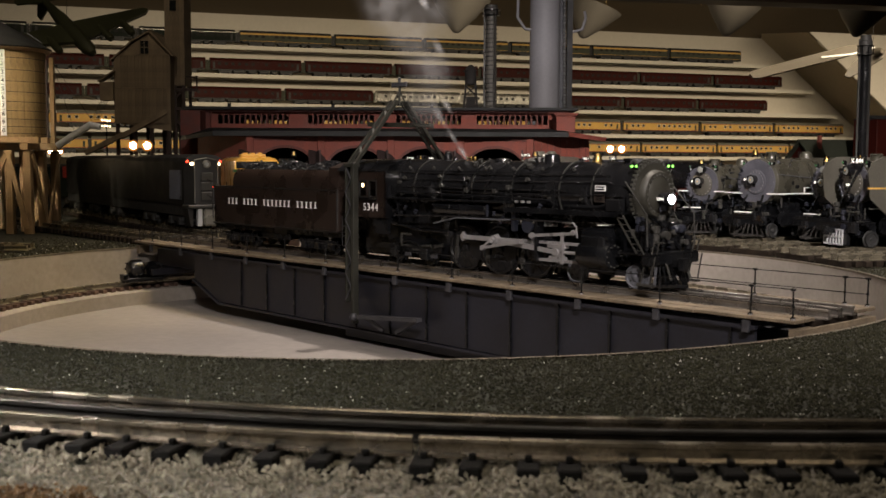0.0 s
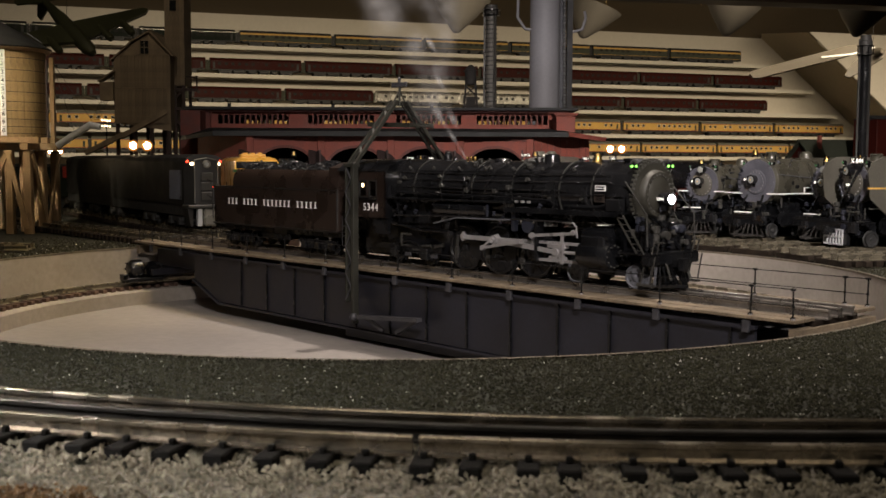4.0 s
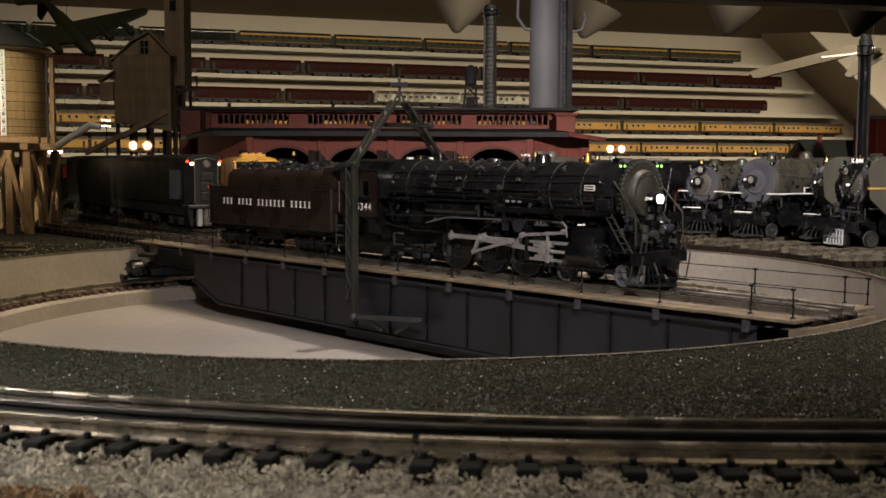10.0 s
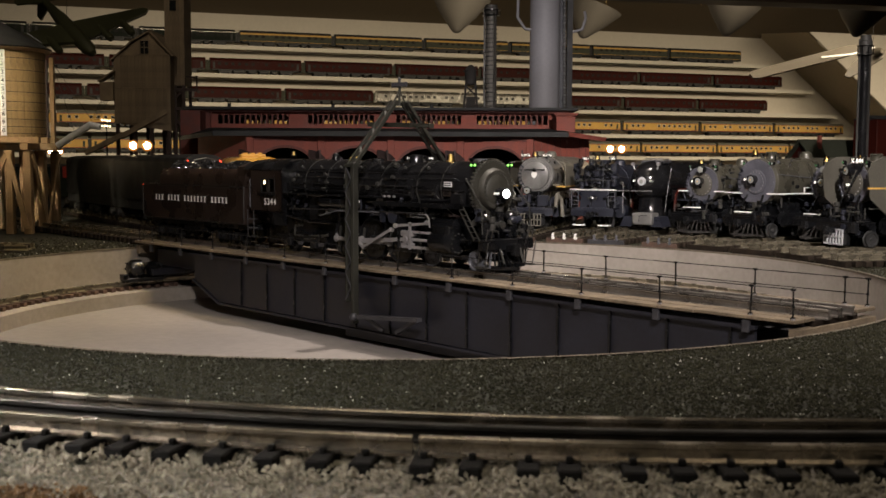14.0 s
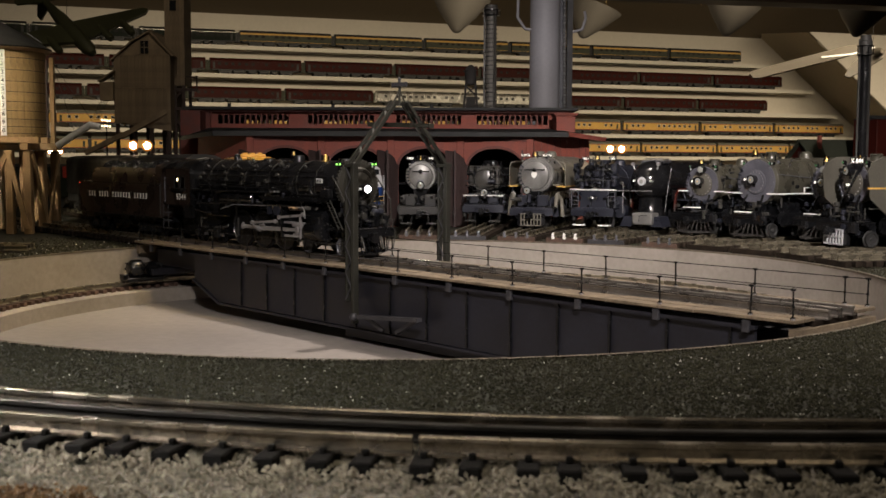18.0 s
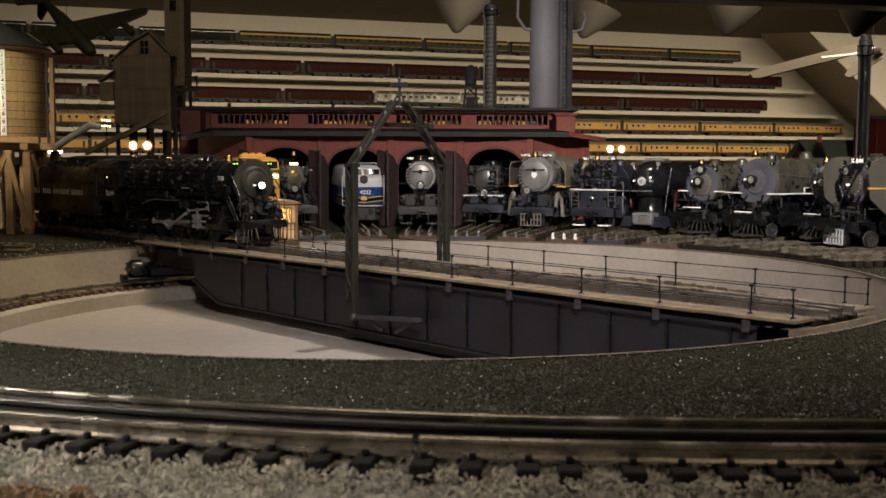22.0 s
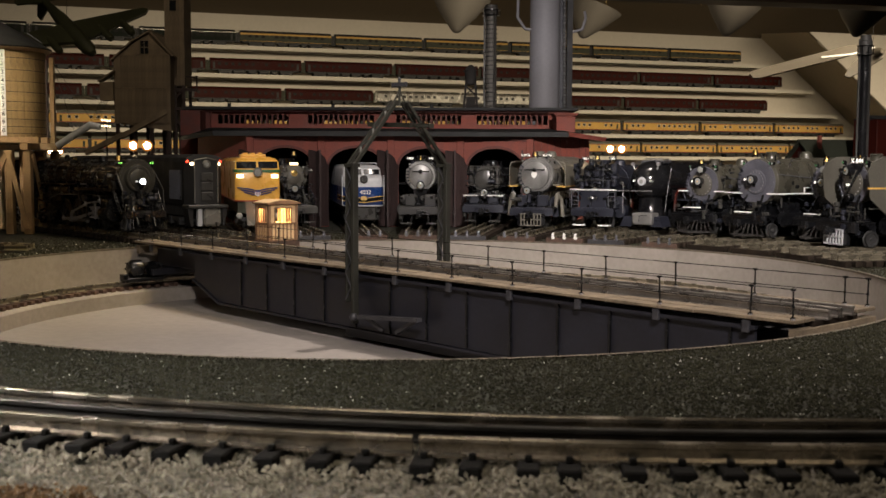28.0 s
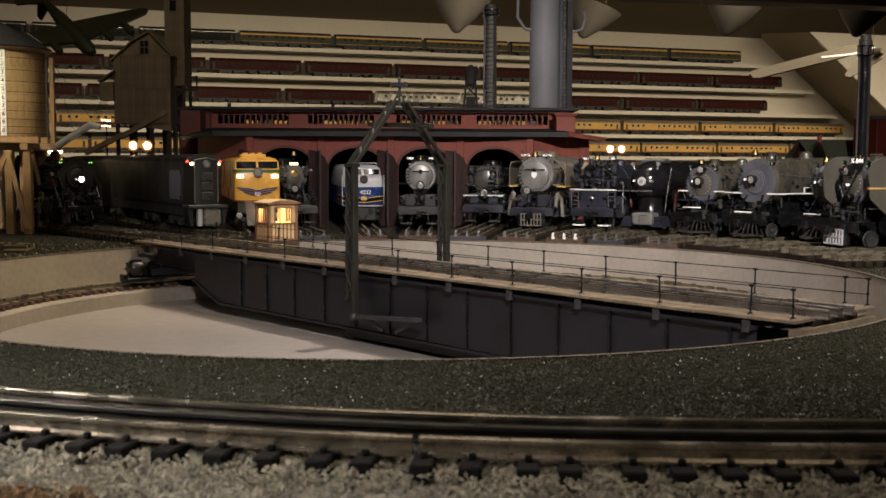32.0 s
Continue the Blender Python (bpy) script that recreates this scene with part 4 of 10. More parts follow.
        bar(bm, (0.171, s * 0.0292, 0.0050), (0.176, s * 0.0292, 0.0262), 0.0008)
        bar(bm, (0.180, s * 0.0292, 0.0050), (0.184, s * 0.0292, 0.0262), 0.0008)
        part("pilot_step", bm, "graphite", t).matrix_basis = Matrix.Translation((-0.010, 0, 0))
    # frame and firebox
    bm = bmesh.new()
    quadbox(bm, -0.155, 0.150, -0.0100, 0.0100, 0.0150, 0.0420)
    quadbox(bm, -0.126, -0.045, -0.0225, 0.0225, 0.0330, 0.0660, bevel=0.002)
    quadbox(bm, -0.188, -0.062, -0.0120, 0.0120, 0.0050, 0.0420, bevel=0.002)
    part("frame", bm, "loco_black", t)
    # cylinders and valve chests
    for s in (-1, 1):
        bm = bmesh.new()
        lathe(bm, (0.1040, s * 0.0265, 0.0235), (1, s * 0.0265, 0.0235), [(0, 0.0060), (0, 0.0098), (0.0015, 0.0104), (0.0280, 0.0104), (0.0295, 0.0098), (0.0305, 0.006)], 26)
        lathe(bm, (0.1055, s * 0.0262, 0.0385), (1, s * 0.0262, 0.0385), [(0, 0.004), (0.001, 0.0062), (0.026, 0.0062), (0.027, 0.004)], 22)
        quadbox(bm, 0.107, 0.130, s * 0.0262 - 0.0075, s * 0.0262 + 0.0075, 0.0235, 0.0385, bevel=0.001)
        quadbox(bm, 0.107, 0.130, -0.020, 0.020, 0.0250, 0.0450)
        cyl = part("cylinder", bm, "loco_black", t)
        bm = bmesh.new()
        for i in range(12):
            a = 2 * math.pi * i / 12
            tube(bm, (0.1340, s * 0.0265 + math.cos(a) * 0.0082, 0.0235 + math.sin(a) * 0.0082), (0.1352, s * 0.0265 + math.cos(a) * 0.0082, 0.0235 + math.sin(a) * 0.0082), 0.0008, seg=6)
        part("cover_bolts", bm, "graphite", cyl)
        bm = bmesh.new()
        for z in (0.0305, 0.0165):
            quadbox(bm, 0.058, 0.1045, s * 0.0265 - 0.0016, s * 0.0265 + 0.0016, z - 0.0011, z + 0.0011)
        part("crosshead_guide", bm, "steel", t)
        bm = bmesh.new()
        quadbox(bm, 0.0560, 0.0590, s * 0.0265 - 0.004, s * 0.0265 + 0.004, 0.0150, 0.0500)
        part("guide_yoke", bm, "loco_black", t)
        bm = bmesh.new()
        quadbox(bm, 0.030, 0.034, s * 0.0285 - 0.0020, s * 0.0285 + 0.0020, 0.0380, 0.0560)
        lathe(bm, (0.0480, s * 0.0300 - 0.001, 0.0430), (0.0480, s * 0.0300 + 0.001, 0.0430), [(0, 0.0058), (0.002, 0.0058)], 14)
        part("link_hanger", bm, "bluegrey", t)
    # cab
    bm = bmesh.new()
    outline = [(-0.0330, 0.0420), (-0.0330, 0.0865), (-0.0270, 0.0915), (-0.0150, 0.0955), (0.0, 0.0968), (0.0150, 0.0955), (0.0270, 0.0915), (0.0330, 0.0865), (0.0330, 0.0420)]
    inner = [(-0.0318, 0.0425), (-0.0318, 0.0860), (-0.0262, 0.0905), (-0.0145, 0.0944), (0.0, 0.0957), (0.0145, 0.0944), (0.0262, 0.0905), (0.0318, 0.0860), (0.0318, 0.0425)]
    # front sheet
    prism(bm, outline, -0.1325, -0.1310, YZ)
    part("cab_front", bm, "loco_black", t)
    bm = bmesh.new()
    roof = outline[1:-1] + [(0.0340, 0.0852), (0.0322, 0.0852), (0.0262, 0.0900), (0.0145, 0.0940), (0.0, 0.0953), (-0.0145, 0.0940), (-0.0262, 0.0900), (-0.0322, 0.0852), (-0.0340, 0.0852)]
    prism(bm, roof, -0.2040, -0.1300, YZ)
    part("cab_roof", bm, "loco_black", t)
    for s in (-1, 1):
        bm = bmesh.new()
        y = s * 0.0324
        for x0, x1, z0, z1 in ((-0.190, -0.131, 0.0420, 0.0605), (-0.190, -0.131, 0.0770, 0.0868), (-0.190, -0.1705, 0.0605, 0.0770), (-0.1435, -0.131, 0.0605, 0.0770), (-0.1585, -0.1560, 0.0605, 0.0770)):
            quadbox(bm, x0, x1, y - 0.0006, y + 0.0006, z0, z1)
        cs = part("cab_side", bm, "loco_brown", t, smooth=False)
        bm = bmesh.new()
        for x0, x1 in ((-0.1705, -0.1585), (-0.1560, -0.1435)):
            for zz in ((0.0605, 0.0618), (0.0757, 0.0770)):
                quadbox(bm, x0, x1, y - 0.0009, y + 0.0009, *zz)
            quadbox(bm, x0, x0 + 0.0010, y - 0.0009, y + 0.0009, 0.0605, 0.0770)
            quadbox(bm, x1 - 0.0010, x1, y - 0.0009, y + 0.0009, 0.0605, 0.0770)
        part("window_frame", bm, "eng_grey", cs)
        bm = bmesh.new()
        quadbox(bm, -0.173, -0.142, s * 0.0345 - 0.001, s * 0.0345 + 0.001, 0.0585, 0.0600)
        part("arm_rest", bm, "loco_black", cs)
        bm = bmesh.new()
        wire(bm, [(-0.1895, s * 0.0345, 0.045), (-0.1895, s * 0.0345, 0.075)], 0.0006)
        part("grab_iron", bm, "wheel_grey", cs)
    lettering("5344", 0.0098, "white", t, pose(-0.1525, -0.0332, 0.0512, 90, 0, 0), "number_lettering", 1.22, label="white cab number")
    # backhead, and the brightness seen through the cab window put in as glow
    bm = bmesh.new()
    lathe(bm, (-0.134, 0, 0.066), (-1, 0, 0.066), [(0, 0.022), (0.010, 0.021), (0.011, 0.001)], 24)
    part("backhead", bm, "loco_black", t)
    bm = bmesh.new()
    quadbox(bm, -0.1730, -0.1716, -0.0275, -0.0262, 0.0700, 0.0735)
    part("cab_light", bm, "warm_glow", t, "glowing patch for the bright background seen through the cab")
    bm = bmesh.new()
    quadbox(bm, -0.190, -0.128, -0.0300, 0.0300, 0.0395, 0.0420)
    for s in (-1, 1):
        quadbox(bm, -0.150, -0.128, s * 0.0300 - 0.0015, s * 0.0300 + 0.0015, 0.0270, 0.0400)
        wire(bm, [(-0.125, s * 0.0300, 0.0380), (-0.085, s * 0.0300, 0.0330), (-0.050, s * 0.0290, 0.0330)], 0.0012)
        wire(bm, [(-0.128, s * 0.0290, 0.0620), (-0.115, s * 0.0310, 0.0560), (-0.112, s * 0.0310, 0.0400)], 0.0010)
    part("cab_floor", bm, "loco_black", t)
    for s in (-1, 1):
        bm = bmesh.new()
        for i in range(3):
            quadbox(bm, -0.196, -0.184, s * 0.0310 - 0.003, s * 0.0310 + 0.003, 0.012 + i * 0.0095, 0.0132 + i * 0.0095)
        bar(bm, (-0.196, s * 0.0335, 0.012), (-0.196, s * 0.0335, 0.042), 0.0008)
        bar(bm, (-0.184, s * 0.0335, 0.012), (-0.184, s * 0.0335, 0.042), 0.0008)
        part("cab_steps", bm, "bridge_tag", t)
    # trailing truck
    bm = bmesh.new()
    for s in (-1, 1):
        quadbox(bm, -0.152, -0.062, s * 0.0235 - 0.0015, s * 0.0235 + 0.0015, 0.0130, 0.0185, bevel=0.0005)
        for x in (-0.128, -0.084):
            quadbox(bm, x - 0.005, x + 0.005, s * 0.0245 - 0.0025, s * 0.0245 + 0.0025, 0.0060, 0.0160, bevel=0.0008)
        wire(bm, [(-0.122, s * 0.0245, 0.0185), (-0.106, s * 0.0245, 0.0225), (-0.090, s * 0.0245, 0.0185)], 0.0014)
    part("trailing_truck", bm, "loco_black", t)
    bm = bmesh.new()
    for s in (-1, 1):
        for x in (-0.106, -0.070):
            quadbox(bm, x - 0.004, x + 0.004, s * 0.0262 - 0.0006, s * 0.0262 + 0.0006, 0.0085, 0.0115)
    part("truck_box_lids", bm, "bridge_tag", t)
    for s in (-1, 1):
        for x, r in ((-0.128, 0.0098), (-0.084, 0.0090)):
            moving["wheels"].append((disc_wheel("trailing_wheel", t, x, s * 0.0185, r, "loco_satin", s), x, s * 0.0185, r))
        for x in (0.091, 0.149):
            moving["wheels"].append((disc_wheel("pony_wheel", t, x, s * 0.0185, 0.0090, "wheel_grey", s), x, s * 0.0185, 0.0090))
        for x in DRIVERS:
            moving["wheels"].append((spoked_wheel("driving_wheel", t, x, s * 0.0185, DRIVER_R, 15, "loco_satin", "loco_black", s), x, s * 0.0185, DRIVER_R))
        # crank pins turn with the wheels
    bm = bmesh.new()
    for x in (0.091, 0.149):
        tube(bm, (x, -0.018, 0.009), (x, 0.018, 0.009), 0.002, seg=10)
    for s in (-1, 1):
        quadbox(bm, 0.080, 0.160, s * 0.0150 - 0.0015, s * 0.0150 + 0.0015, 0.0085, 0.0125)
    part("pony_truck", bm, "loco_black", t)
    for s in (-1, 1):
        yo = s * 0.0255
        # side rod: drawn for pins at their centres, moved round with the crank
        bm = bmesh.new()
        m = XZ.copy()
        m.translation = (0, yo + 0.0009, 0)
        quadbox(bm, DRIVERS[0], DRIVERS[2], yo - 0.0009, yo + 0.0009, -0.0019, 0.0019, bevel=0.0003)
        for x in DRIVERS:
            tube(bm, (x, yo - 0.0013, 0), (x, yo + 0.0013, 0), 0.0032, seg=18)
            tube(bm, (x, yo - 0.0024, 0), (x, yo + 0.0024, 0), 0.0016, seg=6)
            quadbox(bm, x - 0.0010, x + 0.0010, yo - 0.0008, yo + 0.0008, 0.0028, 0.0046)
        moving["rods"].append((part("side_rod", bm, "steel", t, "bright steel side rod"), "side", s))
        # main rod: from the pin (origin) to the crosshead, length L along +x
        L = 0.0690
        bm = bmesh.new()
        y2 = s * 0.0290
        prism(bm, [(0, -0.0024), (L, -0.0016), (L, 0.0016), (0, 0.0024)], -0.0009, 0.0009, pose(0, y2, 0) @ XZ)
        tube(bm, (0, y2 - 0.0014, 0), (0, y2 + 0.0014, 0), 0.0040, seg=18)
        tube(bm, (0, y2 - 0.0034, 0), (0, y2 + 0.0030, 0), 0.0018, seg=6)
        tube(bm, (L, y2 - 0.0013, 0), (L, y2 + 0.0013, 0), 0.0030, seg=14)
        moving["rods"].append((part("main_rod", bm, "steel", t, "bright steel main rod"), "main", s))
        bm = bmesh.new()
        y3 = s * 0.0265
        quadbox(bm, -0.0095, 0.0095, y3 - 0.0026, y3 + 0.0026, 0.0030, 0.0062, bevel=0.0004)
        quadbox(bm, -0.0080, 0.0080, y3 - 0.0026, y3 + 0.0026, -0.0062, -0.0034, bevel=0.0004)
        quadbox(bm, -0.0050, 0.0060, y3 - 0.0022, y3 + 0.0022, -0.0040, 0.0040, bevel=0.0006)
        tube(bm, (0.004, y3, 0), (0.040, y3, 0), 0.0014, seg=10)
        quadbox(bm, 0.0060, 0.0085, y3 - 0.0042, y3 - 0.0026, -0.0090, 0.0160)
        for i in range(6):
            tube(bm, (-0.0085 + i * 0.0034, y3 - 0.0030, 0.0064), (-0.0085 + i * 0.0034, y3 - 0.0030, 0.0074), 0.0009, seg=6)
            tube(bm, (-0.0075 + i * 0.0030, y3 - 0.0030, -0.0074), (-0.0075 + i * 0.0030, y3 - 0.0030, -0.0060), 0.0009, seg=6)
        moving["rods"].append((part("crosshead", bm, "steel", t, "bright steel crosshead and piston rod"), "cross", s))
        # return crank and eccentric rod
        bm = bmesh.new()
        y4 = s * 0.0325
        bar(bm, (0, y4, 0), (-0.0105, y4, -0.0072), 0.0016, 0.0034, (0, 1, 0))
        tube(bm, (0, y4 - 0.001, 0), (0, y4 + 0.001, 0), 0.0026, seg=12)
        moving["rods"].append((part("return_crank", bm, "steel", t), "crank", s))
        Le = 0.0450
        bm = bmesh.new()
        quadbox(bm, 0, Le, y4 - 0.0007 - s * -0.0012, y4 + 0.0007 - s * -0.0012, -0.0012, 0.0012)
        for x in (0, Le):
            tube(bm, (x, y4 - 0.0014, 0), (x, y4 + 0.0020, 0), 0.0021, seg=12)
        moving["rods"].append((part("eccentric_rod", bm, "steel", t), "ecc", s))
        # radius rod and combination lever
        bm = bmesh.new()
        bar(bm, (0.050, s * 0.0305, 0.0352), (0.101, s * 0.0305, 0.0395), 0.0010, 0.0024)
        tube(bm, (0.054, s * 0.0295, 0.0355), (0.054, s * 0.0320, 0.0355), 0.0024, seg=12)
        wire(bm, [(0.086, s * 0.0310, 0.0475), (0.097, s * 0.0310, 0.0475), (0.1005, s * 0.0310, 0.0440), (0.1015, s * 0.0310, 0.0360)], 0.0007, 8)
        tube(bm, (0.098, s * 0.0300, 0.0400), (0.098, s * 0.0325, 0.0400), 0.0022, seg=12)
        part("radius_rod", bm, "steel", t)
    fittings(t)
    return t, moving


def small_meshes():
    """Fittings shared by all the engines."""
    out = {}
    for mat in ("loco_black", "graphite", "bluegrey", "wheel_grey", "steel", "brass"):
        bm = bmesh.new()
        tube(bm, (0, 0, -0.006), (0, 0, 0.006), 0.0008, seg=8)
        tube(bm, (0, 0, -0.001), (0, 0, 0.001), 0.0012, seg=6)
        out["pipe", mat] = mesh_of("pipe", bm, mat)
        bm = bmesh.new()
        tube(bm, (0, 0, -0.0015), (0, 0, 0.0022), 0.0009, seg=8)
        ball(bm, (0, 0, 0), 0.0016, 8, 6)
        tube(bm, (0, 0, 0.0020), (0, 0, 0.0026), 0.0018, seg=10)
        out["valve", mat] = mesh_of("valve", bm, mat)
        bm = bmesh.new()
        quadbox(bm, -0.0022, 0.0022, -0.0018, 0.0018, -0.0020, 0.0020, bevel=0.0004)
        tube(bm, (0, -0.0026, 0), (0, 0.0026, 0), 0.0009, seg=8)
        out["bracket", mat] = mesh_of("bracket", bm, mat)
        bm = bmesh.new()
        lathe(bm, (0, 0, -0.006), (0, 0, 1), [(0, 0.0022), (0.001, 0.0031), (0.005, 0.0031), (0.0055, 0.0022), (0.0065, 0.0022), (0.007, 0.0034), (0.0115, 0.0034), (0.012, 0.001)], 14)
        out["pump", mat] = mesh_of("pump", bm, mat)
    return out


def fittings(t):
    """Piping, lubricators and brake gear along the running engine."""
    rnd = random.Random(15)
    cz = 0.0705
    for s in (-1, 1):
        for i in range(5):
            x = -0.030 + i * 0.026
            bm = bmesh.new()
            wire(bm, [(x + 0.014, s * 0.010, 0.0945), (x + 0.008, s * 0.0190, 0.0885), (x, s * 0.0262, 0.0750), (x - 0.003, s * 0.0268, 0.0620)], 0.0006, 6)
            part("sand_pipe", bm, "loco_satin", t)
        for z, x0, x1, r in ((0.0845, -0.125, 0.125, 0.0007), (0.0720, -0.125, 0.085, 0.0006), (0.0690, -0.060, 0.140, 0.0005), (0.0865, -0.100, 0.060, 0.0005)):
            y = math.sqrt(max(1e-6, 0.0262 ** 2 - (z - cz) ** 2)) + 0.0006
            bm = bmesh.new()
            wire(bm, [(x0, s * y, z), ((x0 + x1) / 2, s * y, z - 0.0004), (x1, s * (y - 0.0012), z)], r, 6)
            part("pipe", bm, "loco_satin", t)
        for i in range(26):
            a = rnd.uniform(-0.25, 1.25)
            x = rnd.uniform(-0.125, 0.070)
            kind = rnd.choice(("valve", "bracket", "valve"))
            piece(kind, FIT[kind, rnd.choice(("loco_black", "loco_black", "graphite", "graphite"))], t,
                  pose(x, s * math.cos(a) * 0.0262, cz + math.sin(a) * 0.0262, -s * (90 - math.degrees(a)), 0, 0))
        for i in range(30):
            x = rnd.uniform(-0.128, 0.100)
            kind = rnd.choice(("pipe", "bracket", "valve", "pipe"))
            piece(kind, FIT[kind, rnd.choice(("loco_black", "loco_black", "graphite", "bluegrey"))], t,
                  pose(x, s * rnd.uniform(0.026, 0.0315), rnd.uniform(0.044, 0.0585), 0, rnd.choice((0, 90, 90, 30)), 0))
        for x in (-0.045, -0.0065, 0.035, 0.076):
            bm = bmesh.new()
            bar(bm, (x, s * 0.0200, 0.0300), (x - 0.002, s * 0.0200, 0.0060), 0.0016, 0.0022)
            quadbox(bm, x - 0.0030, x + 0.0010, s * 0.0200 - 0.0015, s * 0.0200 + 0.0015, 0.0100, 0.0200, bevel=0.0004)
            part("brake_hanger", bm, "graphite", t)
        for i in range(24):
            x = rnd.uniform(0.146, 0.166)
            kind = rnd.choice(("pipe", "bracket", "valve", "pump"))
            piece(kind, FIT[kind, rnd.choice(("loco_black", "loco_black", "graphite", "bluegrey"))], t,
                  pose(x, s * rnd.uniform(0.002, 0.026), rnd.uniform(0.030, 0.050), 0, rnd.choice((0, 0, 90)), rnd.choice((0, 90))))
        for i in range(12):
            piece("pipe", FIT["pipe", "graphite"], t, pose(rnd.uniform(-0.155, -0.060), s * rnd.uniform(0.024, 0.030), rnd.uniform(0.010, 0.036), 0, rnd.choice((0, 90, 70)), 0))


FIT = small_meshes()


def rod_pose(kind, s, travelled):
    """The rods' poses in the engine's space."""
    a = radians(PHASE) + travelled / DRIVER_R + (0 if s < 0 else math.pi / 2)
    px, pz = CRANK * math.cos(a), DRIVER_R + CRANK * math.sin(a)
    mx = DRIVERS[1] + px
    L = 0.0690
    xx = mx + math.sqrt(L * L - (pz - XH_Z) ** 2)
    if kind == "side":
        return pose(px, 0, pz)
    if kind == "main":
        return pose(mx, 0, pz, 0, math.degrees(math.atan2(pz - XH_Z, xx - mx)), 0)
    if kind == "cross":
        return pose(xx, 0, XH_Z)
    turn = -travelled / DRIVER_R - (0 if s < 0 else math.pi / 2)
    if kind == "crank":
        return pose(mx, 0, pz, 0, math.degrees(turn), 0)
    # eccentric rod: from the return crank's end towards the link's foot
    c, n = math.cos(turn), math.sin(turn)
    ex, ez = mx + c * -0.0105 + n * -0.0072, pz - n * -0.0105 + c * -0.0072
    fx, fz = 0.0480, 0.0310
    return pose(ex, 0, ez, 0, -math.degrees(math.atan2(fz - ez, fx - ex)), 0)


def six_wheel_truck(name, parent, x, wheels, y=0.0185, r=0.0088, pitch=0.0235, n=3):
    bm = bmesh.new()
    for s in (-1, 1):
        quadbox(bm, x - pitch * (n - 1) / 2 - 0.009, x + pitch * (n - 1) / 2 + 0.009, s * 0.0235 - 0.0014, s * 0.0235 + 0.0014, 0.0110, 0.0150, bevel=0.0005)
        for i in range(n):
            xx = x + (i - (n - 1) / 2) * pitch
            quadbox(bm, xx - 0.0040, xx + 0.0040, s * 0.0245 - 0.0022, s * 0.0245 + 0.0022, 0.0050, 0.0140, bevel=0.0006)
        for i in range(n - 1):
            xx = x + (i - (n - 2) / 2) * pitch
            tube(bm, (xx - 0.003, s * 0.0240, 0.0060), (xx - 0.003, s * 0.0240, 0.0120), 0.0022, seg=8)
            tube(bm, (xx + 0.003, s * 0.0240, 0.0060), (xx + 0.003, s * 0.0240, 0.0120), 0.0022, seg=8)
    tr = part(name, bm, "loco_black", parent)
    for s in (-1, 1):
        for i in range(n):
            xx = x + (i - (n - 1) / 2) * pitch
            wheels.append((disc_wheel("wheel", tr, xx, s * y, r, "loco_satin", s), xx, s * y, r))
    return tr


def coal_heap(bm, x0, x1, half, base, height, count, size):
    rnd = random.Random(5)
    for _ in range(count):
        x, y = rnd.uniform(x0, x1), rnd.uniform(-half, half)
        h = base + height * (1 - (y / half) ** 2) * (0.75 + 0.25 * math.sin(x * 90))
        m = Matrix.Translation((x, y, h)) @ Euler((rnd.uniform(0, 6), rnd.uniform(0, 6), rnd.uniform(0, 6))).to_matrix().to_4x4()
        k = size * rnd.uniform(0.6, 1.4)
        quadbox(bm, -k, k, -k * rnd.uniform(0.5, 0.9), k * rnd.uniform(0.5, 0.9), -k * 0.6, k * 0.6, m)


